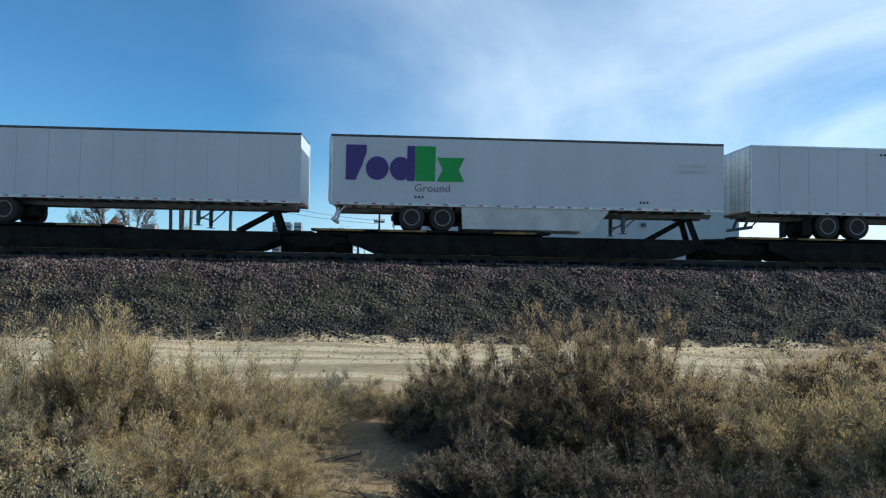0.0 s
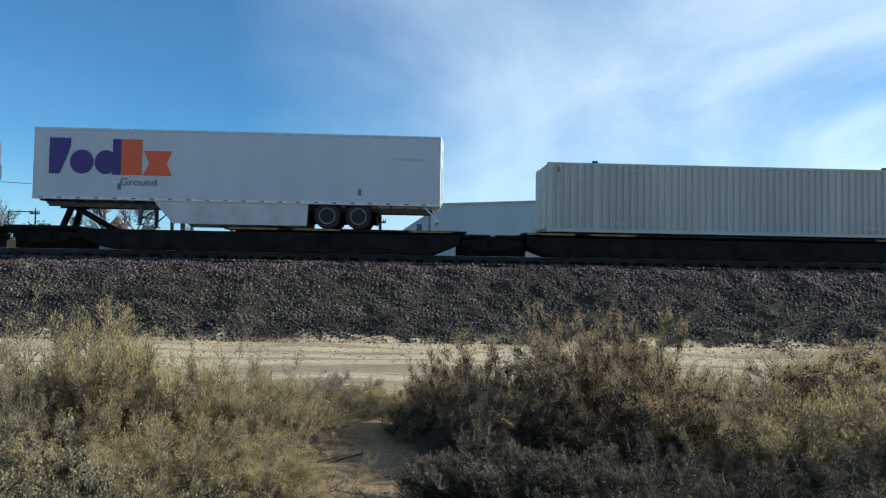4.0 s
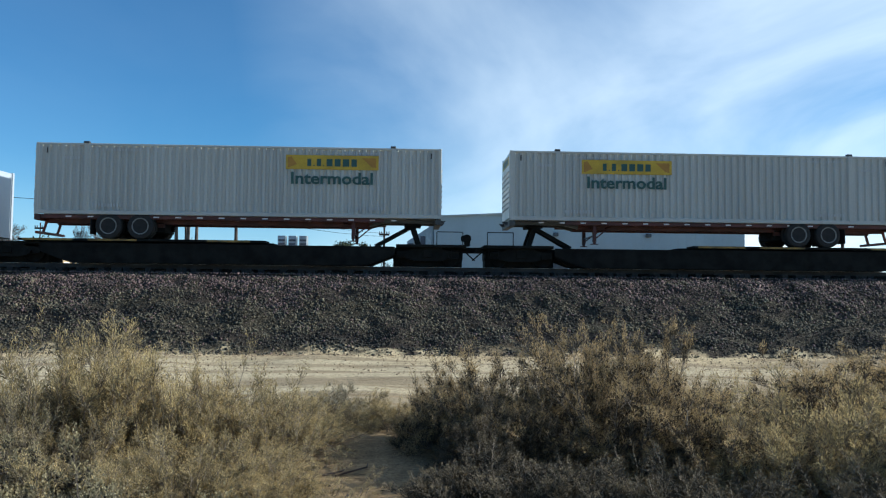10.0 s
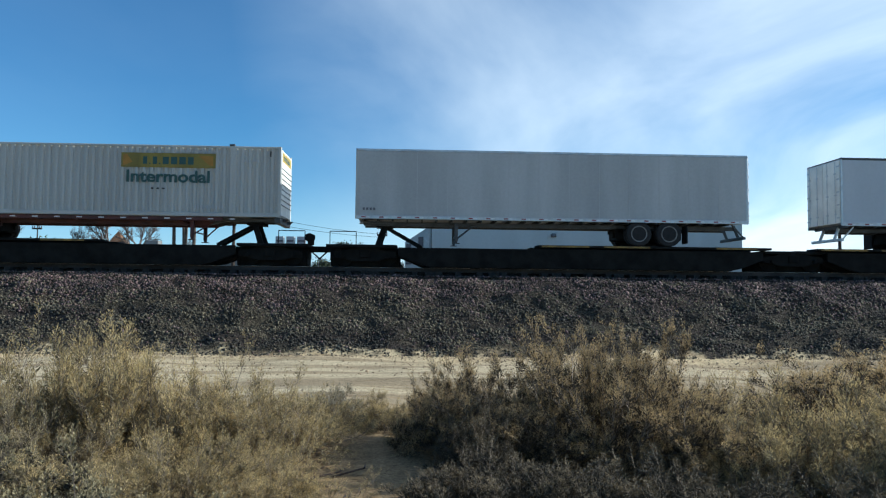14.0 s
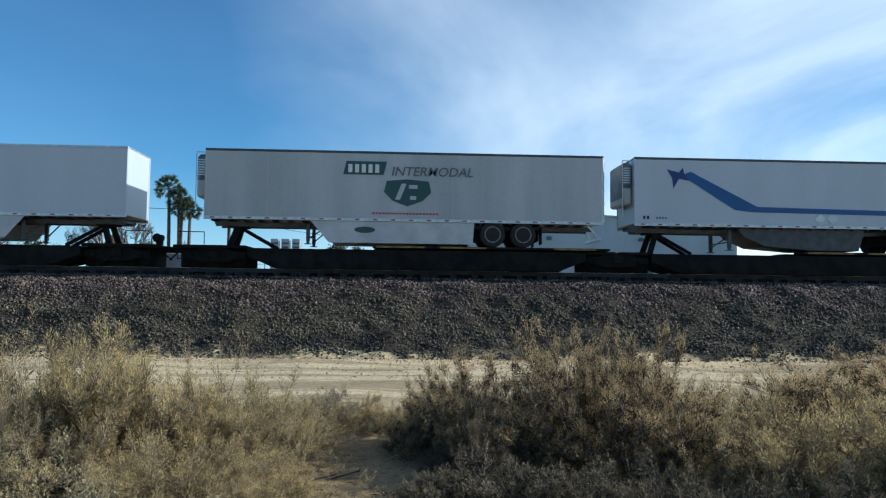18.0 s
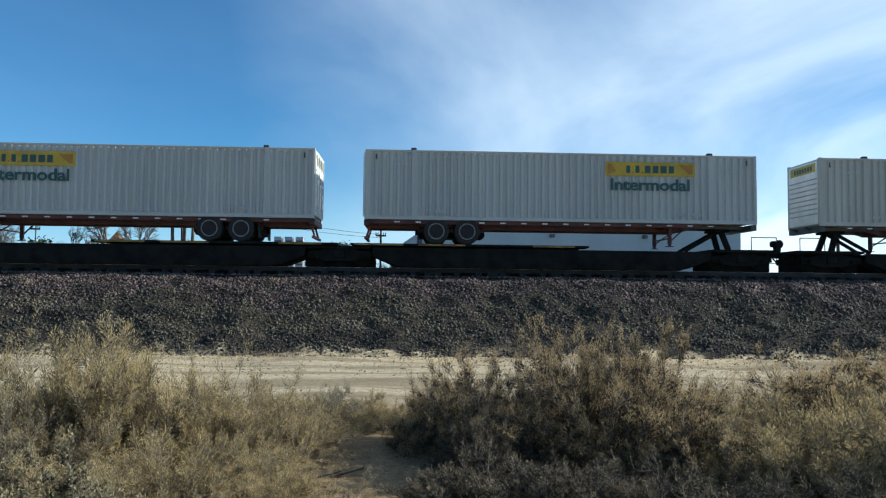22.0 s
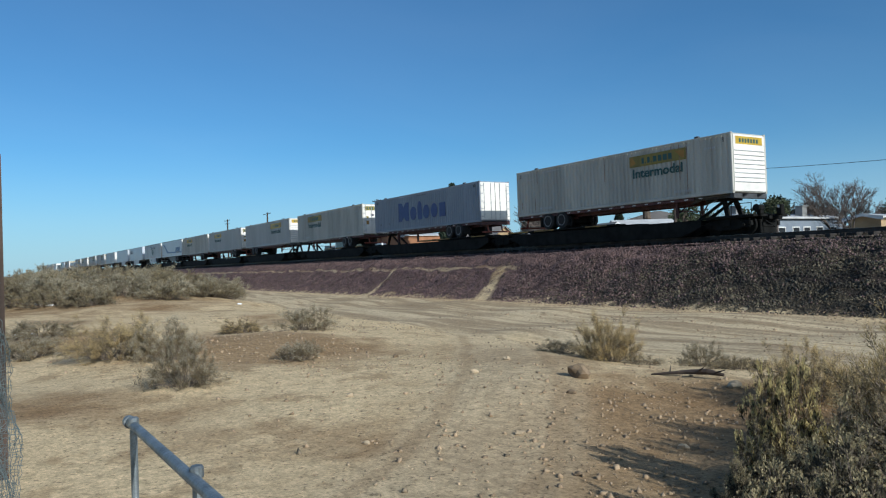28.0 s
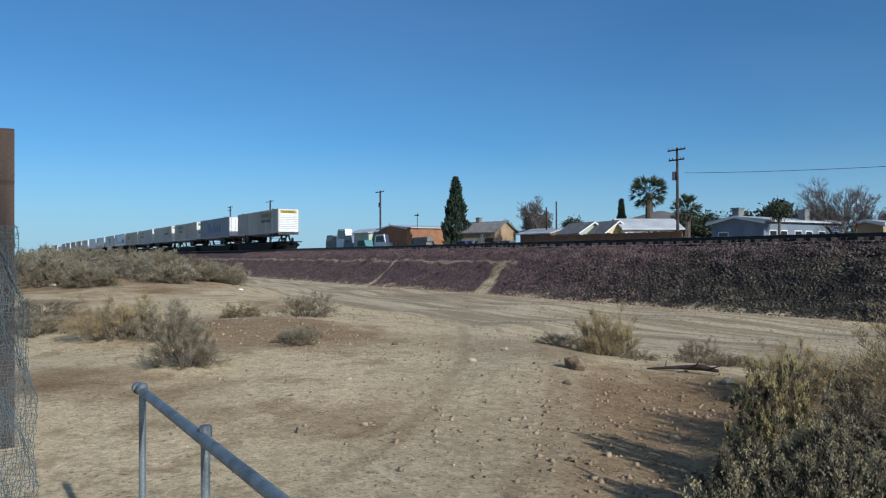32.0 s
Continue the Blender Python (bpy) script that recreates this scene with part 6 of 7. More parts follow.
# ---- near things on the lot ----
def build_handrail():
    t = thing("pipe_railing", "galvanised pipe handrail on round posts", "railing")
    y0, z = 0.70, 0.985
    xs = (-4.17, -3.08, -2.0, -0.9)
    ys = (0.67, 0.70, 0.70, 0.70)
    part("top_rail", Shape().rod((xs[0] - 0.10, ys[0], z), (xs[-1], ys[-1], z), 0.0215, 14), GALV, t)
    for x, y in zip(xs, ys):
        p = part("post", Shape().rod((x, y, -0.05), (x, y, z - 0.02), 0.017, 12), GALV, t)
        part("cap", Shape().lathe([(0, 0.025), (0.032, 0.025), (0.040, 0.019)], z, 12, "z", (x, y, 0)), GALV, p)
    part("end_cap", Shape().rod((xs[0] - 0.13, ys[0], z), (xs[0] - 0.09, ys[0], z), 0.030, 12), GALV, t)


build_handrail()


def build_posts():
    a = thing("fence_post", "pale sawn square timber post with wire", "fence post")
    x, y, s, top = -2.52, -0.03, 0.056, 2.09
    g = random.Random(31)
    tm = Shape()
    zs = [-0.1 + (top + 0.1) * i / 14 for i in range(15)]
    ring = []
    for i, z in enumerate(zs):
        c = s * (1 - 0.05 * (i == 14)) + g.uniform(-0.0025, 0.0025)
        b = 0.008 + g.uniform(0, 0.006)
        dx, dy = g.uniform(-0.002, 0.002), g.uniform(-0.002, 0.002)
        ring.append([(x + dx + u * c - v * b, y + dy + w * c - k * b, z + (0.012 * (w > 0) if i == 14 else 0)) for u, w, v, k in ((-1, -1, -1, 0), (1, -1, 1, 0), (1, -1, 0, -1), (1, 1, 0, 1), (1, 1, 1, 0), (-1, 1, -1, 0), (-1, 1, 0, 1), (-1, -1, 0, -1))])
    fs = [tuple(range(8))[::-1], tuple(range(112, 120))] + [(8 * i + k, 8 * i + (k + 1) % 8, 8 * i + 8 + (k + 1) % 8, 8 * i + 8 + k) for i in range(14) for k in range(8)]
    timber = part("timber", tm.add([p for r in ring for p in r], fs), POSTWOOD, a)
    ck = Shape()
    for i in range(11):
        yy, z0 = y + g.uniform(-0.8, 0.8) * s, g.uniform(0.3, 1.7)
        for k in range(5):
            ck.box(x + s - 0.003, x + s + 0.0015, yy, yy + 0.0025 + 0.002 * (k % 2), z0 + k * 0.06, z0 + k * 0.06 + 0.062)
            yy += g.uniform(-0.003, 0.003)
    part("crack", ck, DARKWOOD, timber, "dark drying crack")
    for yy, z0 in ((y + 0.018, 1.93), (y - 0.02, 1.58), (y + 0.03, 1.20), (y - 0.012, 0.86), (y + 0.02, 0.55)):
        part("knot", Shape().lathe([(0, 0.001), (0, 0.009), (0.003, 0.006)], 0, 10, "z").mesh("knot", DARKWOOD), DARKWOOD, timber, "", pose(x + s - 0.001, yy, z0, 0, 90, 0))
    w = Shape()
    e = s + 0.006
    for k in range(26):
        z0 = 0.10 + k * 0.06
        for j in range(3):
            p0, p1 = -e + j * e * 2 / 3, -e + (j + 1) * e * 2 / 3
            m = (p0 + p1) / 2
            w.rod((x + e, y + p0, z0), (x + e, y + m, z0 + 0.03), 0.0011, 4).rod((x + e, y + m, z0 + 0.03), (x + e, y + p1, z0), 0.0011, 4)
            if k % 2:
                w.rod((x + e, y + m, z0 + 0.03), (x + e + 0.001, y + m, z0 + 0.06), 0.0015, 4)
            w.rod((x + p0, y + e, z0), (x + m, y + e, z0 + 0.03), 0.0011, 4).rod((x + m, y + e, z0 + 0.03), (x + p1, y + e, z0), 0.0011, 4)
    tagged(part("wire_mesh", w, WIRE, a), kind="stuff")
    b = thing("old_fence_post", "dark weathered square timber post with a notched edge", "fence post")
    x, y, top = -7.85, 0.135, 2.78
    part("timber", Shape().plate([(x - 0.11, -0.1), (x + 0.11, -0.1), (x + 0.115, 1.2), (x + 0.10, 2.28), (x + 0.115, 2.32), (x + 0.11, top - 0.03), (x + 0.06, top), (x - 0.10, top)], y - 0.115, y + 0.105), DARKWOOD, b)
    part("timber_face", Shape().box(x + 0.116, x + 0.124, y - 0.10, y - 0.02, 0.0, 2.2, 0.003), DARKWOOD, b)
    x, y = -3.95, 0.078
    g = np.random.default_rng(4)
    def sheet(u, h):
        return np.stack([x + 0.09 + 0.06 * np.sin(h * 9) * u + 0.015 * np.sin(u * 40), y - 0.085 + 0.18 * u * (0.62 + 0.5 * np.sin(h * 2.6 + 0.3) ** 2) + 0.012 * np.sin(h * 31 + u * 9), 0.0 + 1.78 * h], 1)

    A, B = [], []
    for i in range(44):
        h = np.linspace(0, 1, 60)
        P = sheet(np.full(60, i / 43), h) + g.normal(0, 0.005, (60, 3))
        A.append(P[:-1]); B.append(P[1:])
    for i in range(130):
        u = np.linspace(0, 1, 14)
        P = sheet(u, np.full(14, i / 129)) + g.normal(0, 0.006, (14, 3))
        A.append(P[:-1]); B.append(P[1:])
    net = thing("netting", "torn blue-grey plastic netting hanging on the post", "netting")
    for nm, k0, k1 in (("upright_cord", 0, 44), ("cross_cord", 44, 174)):
        P, Q = np.concatenate(A[k0:k1]), np.concatenate(B[k0:k1])
        v, tr = tubes((P, Q, np.full(len(P), 0.0013), np.full(len(P), 0.0013)))
        tagged(part(nm, fast_mesh(nm, v, tr, NET), NET, net), kind="stuff")


build_posts()


def boulder(name, x, y, r, squash, seed, mat, label, category):
    g = np.random.default_rng(seed)
    bm = bmesh.new()
    bmesh.ops.create_icosphere(bm, subdivisions=2, radius=1)
    off = g.uniform(0, 50, 3)
    for v in bm.verts:
        k = 1 + 0.55 * noise.noise(Vector(v.co) * 1.1 + Vector(off)) + 0.22 * noise.noise(Vector(v.co) * 3.1 + Vector(off))
        v.co = Vector((v.co.x * r * k, v.co.y * r * k * 0.8, v.co.z * r * k * squash))
    me = bpy.data.meshes.new(name)
    bm.to_mesh(me); bm.free()
    me.materials.append(mat)
    return solid(name, me, mat, label, category, at=pose(x, y, float(gz(x, y)) + r * squash * 0.5, 0, 0, float(g.uniform(0, 360))))


boulder("rock", -8.2, 7.15, 0.17, 0.75, 1, ROCK, "brown angular rock lying on sand", "rock")
boulder("rock", -5.1, 5.6, 0.055, 0.6, 2, PEBBLE, "small pale stone lying on sand", "rock")
boulder("rock", -6.6, 8.4, 0.10, 0.6, 3, PEBBLE, "pale flat stone beside a log", "rock")
for i, (x, y, r) in enumerate(((-6.3, 4.6, 0.05), (-7.4, 6.3, 0.06), (-9.4, 6.2, 0.06), (-5.0, 4.2, 0.04), (-10.2, 7.4, 0.07), (-4.3, 4.9, 0.035), (-9.0, 4.0, 0.05), (-12.2, 6.4, 0.07), (-6.9, 3.2, 0.04))):
    boulder("stone", x, y, r, 0.6, 20 + i, ROCK if i % 2 else PEBBLE, "small loose stone on the sandy lot", "stone")
for i, (x, y) in enumerate(((-37.5, 2.2), (-36.6, 2.6), (-38.0, 7.2), (-24.0, 0.9), (-24.4, 1.3), (-33.0, 9.8))):
    boulder("litter", x, y, (0.22, 0.16, 0.24, 0.2, 0.12, 0.12)[i], 0.35, 40 + i, TRASH, "scrap of white litter among the shrubs", "litter")


def build_log():
    x, y = -7.3, 8.6
    z = float(gz(x, y)) + 0.05
    s = Shape().rod((x - 0.62, y - 0.30, z - 0.03), (x - 0.22, y - 0.06, z + 0.02), 0.012, 8, 0.03).rod((x - 0.22, y - 0.06, z + 0.02), (x + 0.10, y + 0.03, z + 0.05), 0.03, 8, 0.045).rod((x + 0.10, y + 0.03, z + 0.05), (x + 0.32, y + 0.10, z + 0.02), 0.045, 8, 0.022)
    s.rod((x - 0.05, y, z + 0.03), (x + 0.16, y - 0.12, z + 0.13), 0.02, 7, 0.006).rod((x + 0.2, y + 0.06, z + 0.04), (x + 0.42, y + 0.0, z + 0.11), 0.016, 7, 0.005).rod((x - 0.4, y - 0.16, z), (x - 0.5, y - 0.02, z + 0.08), 0.012, 6, 0.004)
    solid("dead_branch", s, POLEWOOD, "dark dead branch lying on sand", "branch")


build_log()


def build_twigs():
    """Dead sticks on the bare patch between the shrubs."""
    g = random.Random(9)
    for i in range(9):
        x, y = polar(g.uniform(3.5, 8.0), g.uniform(4.3, 6.6))
        z, a, l = float(gz(x, y)) + 0.015, g.uniform(0, 6.28), g.uniform(0.15, 0.4)
        p, q, r = (x, y, z), (x + l * math.cos(a), y + l * math.sin(a), z + g.uniform(0, 0.06)), (x + 1.6 * l * math.cos(a + 0.5), y + 1.6 * l * math.sin(a + 0.5), z + 0.01)
        solid("dead_twig", Shape().rod(p, q, 0.010, 6, 0.008).rod(q, r, 0.008, 6, 0.004), DARKWOOD, "bent dead twig lying on sand", "twig", "dead twigs")


build_twigs()


# ---- beyond the track ----
FZ = 1.60  # ground level behind the track


def pole(x, y, top, arms=(), r=0.15, lamp=None, drum=False):
    t = thing("utility_pole", "dark wooden utility pole with crossarms" if arms else "plain dark wooden pole", "utility pole", "utility poles")
    part("shaft", Shape().rod((x, y, FZ), (x, y, top), r, 10, r * 0.7), POLEWOOD, t)
    for z, w in arms:
        a = part("crossarm", Shape().box(x - w, x + w, y - 0.16, y - 0.06, z - 0.07, z + 0.07), POLEWOOD, t)
        for k in (-0.92, -0.5, 0.5, 0.92):
            part("insulator", Shape().rod((x + w * k, y - 0.11, z + 0.07), (x + w * k, y - 0.11, z + 0.25), 0.045, 6), GREYINK, a)
    if drum:
        part("transformer", Shape().rod((x - 0.4, y, top - 3.4), (x - 0.4, y, top - 2.5), 0.22, 12), GREYINK, t)
    if lamp:
        dx, dz = lamp
        part("lamp_arm", Shape().rod((x, y, top - 2.6), (x + dx * 0.5, y, top - 2.15), 0.04, 6).rod((x + dx * 0.5, y, top - 2.15), (x + dx, y, top - 2.2), 0.035, 6).box(x + dx - 0.3, x + dx + 0.15, y - 0.12, y + 0.12, top - 2.3, top - 2.14, 0.04), ALU, t)
    return t


def wire(p, q, sag, r=0.018):
    s = Shape()
    p, q = Vector(p), Vector(q)
    prev = p
    for i in range(1, 13):
        k = i / 12
        c = p.lerp(q, k) - Vector((0, 0, sag * 4 * k * (1 - k)))
        s.rod(prev, c, r, 4)
        prev = c
    return solid("power_line", s, INK, "thin sagging power line", "power line", "power lines")


def warehouse():
    t = thing("warehouse", "pale blue-grey metal warehouse with low gabled roof", "warehouse")
    x0, x1, y0, y1, e, r = 1.6, 27.4, 60.0, 82.0, 7.40, 8.05
    xm = (x0 + x1) / 2
    wall = part("wall", Shape().plate([(x0, FZ), (x1, FZ), (x1, e), (xm, r), (x0, e)], y0, y0 + 0.25).plate([(x0, FZ), (x1, FZ), (x1, e), (xm, r), (x0, e)], y1 - 0.25, y1).box(x0, x0 + 0.2, y0 + 0.25, y1 - 0.25, FZ, e).box(x1 - 0.2, x1, y0 + 0.25, y1 - 0.25, FZ, e), METALWALL, t)
    for i in range(34):
        x = x0 + 0.4 + i * 0.76
        z = e + (r - e) * (1 - abs(x - xm) / (xm - x0)) - 0.12
        part("siding_rib", Shape().box(x - 0.02, x + 0.02, y0 - 0.012, y0, FZ, z), METALWALL, wall)
    for a, b, ea, eb in ((x0 - 0.25, xm, e - 0.02, r), (xm, x1 + 0.25, r, e - 0.02)):
        part("roof", Shape().plate([(a, ea), (b, eb), (b, eb + 0.12), (a, ea + 0.12)], y0 - 0.25, y1 + 0.25), ROOFGREY, t)
    for x, w in ((11.6, 1.0), (19.3, 1.0)):
        d = part("roller_door", Shape().box(x - w, x + w, y0 - 0.05, y0 - 0.004, FZ, 4.80), REEFER, t, "dark roller door")
        part("door_frame", Shape().box(x - w - 0.12, x - w, y0 - 0.08, y0 - 0.004, FZ, 4.92).box(x + w, x + w + 0.12, y0 - 0.08, y0 - 0.004, FZ, 4.92).box(x - w, x + w, y0 - 0.08, y0 - 0.004, 4.80, 4.92), METALWALL, d)
        part("wall_lamp", Shape().box(x - 0.22, x + 0.18, y0 - 0.35, y0 - 0.004, 5.95, 6.25, 0.05), REEFER, t, "dark wall lamp")
    part("door", Shape().box(13.8, 14.75, y0 - 0.04, y0 - 0.004, FZ, 4.05), ALU, t)
    part("roof_vent", Shape().rod((15.6, 70, r), (15.6, 70, r + 0.7), 0.12, 8), ALU, t)
    # lean-to on the end
    a = part("lean_to", Shape().plate([(-0.6, FZ), (1.56, FZ), (1.56, 6.9), (-0.6, 5.45)], y0 + 1, y1 - 6), METALWALL, t)
    for i in range(4):
        part("louvre_panel", Shape().box(-0.5 + i * 0.5, -0.08 + i * 0.5, y0 + 0.94, y0 + 0.99, 3.6, 5.3 + i * 0.3), ALU if i % 2 else GREYINK, a)
    return t


warehouse()


def cabinets():
    for i in range(3):
        x = -8.95 + i * 0.72
        t = thing("cooling_cabinet", "tall pale ribbed metal equipment cabinet", "cabinet", "equipment cabinets")
        part("body", Shape().box(x - 0.27, x + 0.27, 50, 50.6, FZ, 5.05, 0.03), ALU, t)
        for k in range(9):
            part("louvre", Shape().box(x - 0.22, x + 0.22, 49.97, 49.996, 2.6 + k * 0.26, 2.72 + k * 0.26), GREYINK, t)


cabinets()


def house(name, label, x, y, w, d, eave, ridge, wall, roof, turn=0.0, ridge_along="x", windows=(), chimney=None, side=()):
    """A small gabled house round (x, y); windows: places along the front."""
    t = thing(name, label, "house", "houses beyond the track", pose(x, y, 0, 0, 0, turn))
    if ridge_along == "x":
        part("wall", Shape().box(-w / 2, w / 2, -d / 2, d / 2, FZ, eave), wall, t)
        for s in (-1, 1):
            part("gable", Shape().add([(s * w / 2, -d / 2, eave), (s * w / 2, d / 2, eave), (s * w / 2, 0, ridge), (s * (w / 2 - 0.2), -d / 2, eave), (s * (w / 2 - 0.2), d / 2, eave), (s * (w / 2 - 0.2), 0, ridge)], [(0, 1, 2), (3, 5, 4), (0, 2, 5, 3), (1, 4, 5, 2)]), wall, t)
            o, k = 0.45, (ridge - eave) / (d / 2)
            part("roof", Shape().add([(-w / 2 - o, 0, ridge + 0.02), (w / 2 + o, 0, ridge + 0.02), (w / 2 + o, s * (d / 2 + o), eave - o * k + 0.02), (-w / 2 - o, s * (d / 2 + o), eave - o * k + 0.02),
                                      (-w / 2 - o, 0, ridge + 0.18), (w / 2 + o, 0, ridge + 0.18), (w / 2 + o, s * (d / 2 + o), eave - o * k + 0.18), (-w / 2 - o, s * (d / 2 + o), eave - o * k + 0.18)],
                                     [(0, 1, 2, 3), (7, 6, 5, 4), (0, 4, 5, 1), (1, 5, 6, 2), (2, 6, 7, 3), (3, 7, 4, 0)]), roof, t)
    else:
        part("wall", Shape().plate([(-w / 2, FZ), (w / 2, FZ), (w / 2, eave), (0, ridge), (-w / 2, eave)], -d / 2, d / 2), wall, t)
        for s in (-1, 1):
            o, k = 0.4, (ridge - eave) / (w / 2)
            part("roof", Shape().plate([(0, ridge + 0.02), (s * (w / 2 + o), eave - o * k + 0.02), (s * (w / 2 + o), eave - o * k + 0.18), (0, ridge + 0.18)], -d / 2 - 0.4, d / 2 + 0.4), roof, t)
        part("barge_board", Shape().plate([(-w / 2 - 0.4, eave - 0.25), (0, ridge - 0.05), (w / 2 + 0.4, eave - 0.25), (w / 2 + 0.4, eave - 0.05), (0, ridge + 0.16), (-w / 2 - 0.4, eave - 0.05)], -d / 2 - 0.44, -d / 2 - 0.40), TRIM, t)
    for wx in windows:
        f = part("window", Shape().box(wx - 0.6, wx + 0.6, -d / 2 - 0.05, -d / 2 - 0.004, FZ + 1.0, min(eave - 0.25, FZ + 2.2), 0.01), TRIM, t)
        part("pane", Shape().box(wx - 0.5, wx + 0.5, -d / 2 - 0.065, -d / 2 - 0.054, FZ + 1.1, min(eave - 0.35, FZ + 2.1)), GLASS, f)
    for wy in side:
        f = part("window", Shape().box(w / 2 + 0.004, w / 2 + 0.05, wy - 0.6, wy + 0.6, FZ + 1.0, min(eave - 0.25, FZ + 2.3), 0.01), TRIM, t)
        part("pane", Shape().box(w / 2 + 0.054, w / 2 + 0.065, wy - 0.5, wy + 0.5, FZ + 1.1, min(eave - 0.35, FZ + 2.2)), GLASS, f)
    for cx, cy, ch in chimney or ():
        part("chimney", Shape().box(cx - 0.4, cx + 0.4, cy - 0.4, cy + 0.4, eave, ridge + ch, 0.03), BLOCK, t)
        part("chimney_cap", Shape().box(cx - 0.5, cx + 0.5, cy - 0.5, cy + 0.5, ridge + ch, ridge + ch + 0.12), BLOCK, t)
    return t


house("house", "long pale blue-grey house with low roof and many windows", -45.7, 69.0, 5.8, 14.0, 4.70, 5.15, STUCCO_B, ROOFGREY, 0, "y", (-1.5,), chimney=((-1.7, -4.5, 1.0), (2.2, 0.5, 0.75)), side=(-5.6, -3.9, -1.6, 0.2, 2.4, 4.8))
house("house", "white house with wide pale grey roof", -64.0, 69.0, 7.0, 5.0, 4.75, 5.85, STUCCO_W, ROOFGREY, 66, "x", (-2.4, -0.4, 1.2, 2.6))
house("house", "small yellow house with white gable edge", -67.0, 65.6, 3.5, 5.6, 4.20, 5.60, STUCCO_Y, SHINGLE, 76, "y", ())
house("house", "small pale green house with white gable edge", -71.6, 65.8, 3.7, 6.0, 4.40, 5.62, STUCCO_G, SHINGLE, 76, "y", (0.0,))
house("house", "tan gabled house behind the fence", -104.5, 74.0, 8.0, 6.5, 5.55, 7.25, STUCCO_T, SHINGLE, 20, "x", (2.0,), chimney=((-1.5, 0.0, 0.8),))
house("shed", "long brown shed with white roof", -129.5, 76.0, 12.0, 14.0, 6.9, 7.5, STUCCO_R, ROOFGREY, 0, "y", ())
house("shed", "orange-tan building at the lot's edge", -37.6, 76.0, 3.0, 12.0, 4.35, 4.6, STUCCO_T, ROOFGREY, 0, "y", (), side=(-2.0, 2.0))
house("shed", "low shed with pale roof beside the fence", -84.4, 71.0, 7.0, 5.0, 4.7, 5.4, BROWNWOOD, ROOFGREY, 0, "x", ())
house("shed", "pale green cabin trailer among parked cars", -140.5, 69.5, 7.0, 4.0, 6.3, 6.5, STUCCO_G, ROOFGREY, 0, "x", (-2.0, 1.5))
house("shed", "far dark shed among parked cars", -156.0, 78.0, 14.0, 8.0, 6.6, 7.8, STUCCO_B, ROOFGREY, 0, "x", ())


def yard_clutter():
    """Dark sheeting, a ladder and boards leaning on the fence between the sheds."""
    for i, (x, w, h, m, lb) in enumerate(((-97.0, 3.0, 2.3, DARKRAIL, "dark stack of boards in a yard"), (-92.5, 2.4, 2.7, DARKWOOD, "dark stack of boards in a yard"), (-88.6, 2.6, 2.2, REEFER, "dark covered stack in a yard"), (-77.5, 3.4, 2.6, DARKWOOD, "dark stack of boards in a yard"), (-113.5, 5.0, 3.3, BLOCK, "grey covered trailer in a yard"))):
        t = thing("yard_stack", lb, "stack", "yard stacks")
        for k in range(4):
            part("layer", Shape().box(x - w / 2 + 0.1 * (k % 2), x + w / 2 - 0.15 * (k % 3), 66.0, 67.2, FZ + k * h / 4, FZ + (k + 1) * h / 4 - 0.04, 0.03), m, t)
    ld = thing("ladder", "pale ladder leaning in a yard", "ladder")
    for dx in (0, 0.5):
        part("stile", Shape().bar((-95.2 + dx, 65.4, FZ), (-94.4 + dx, 65.9, 4.9), 0.09, 0.09), ALU, ld)
    for k in range(7):
        part("rung", Shape().rod((-95.1 + 0.1 * k, 65.45 + 0.06 * k, FZ + 0.4 + 0.42 * k), (-94.6 + 0.1 * k, 65.45 + 0.06 * k, FZ + 0.4 + 0.42 * k), 0.03, 5), ALU, ld)


yard_clutter()


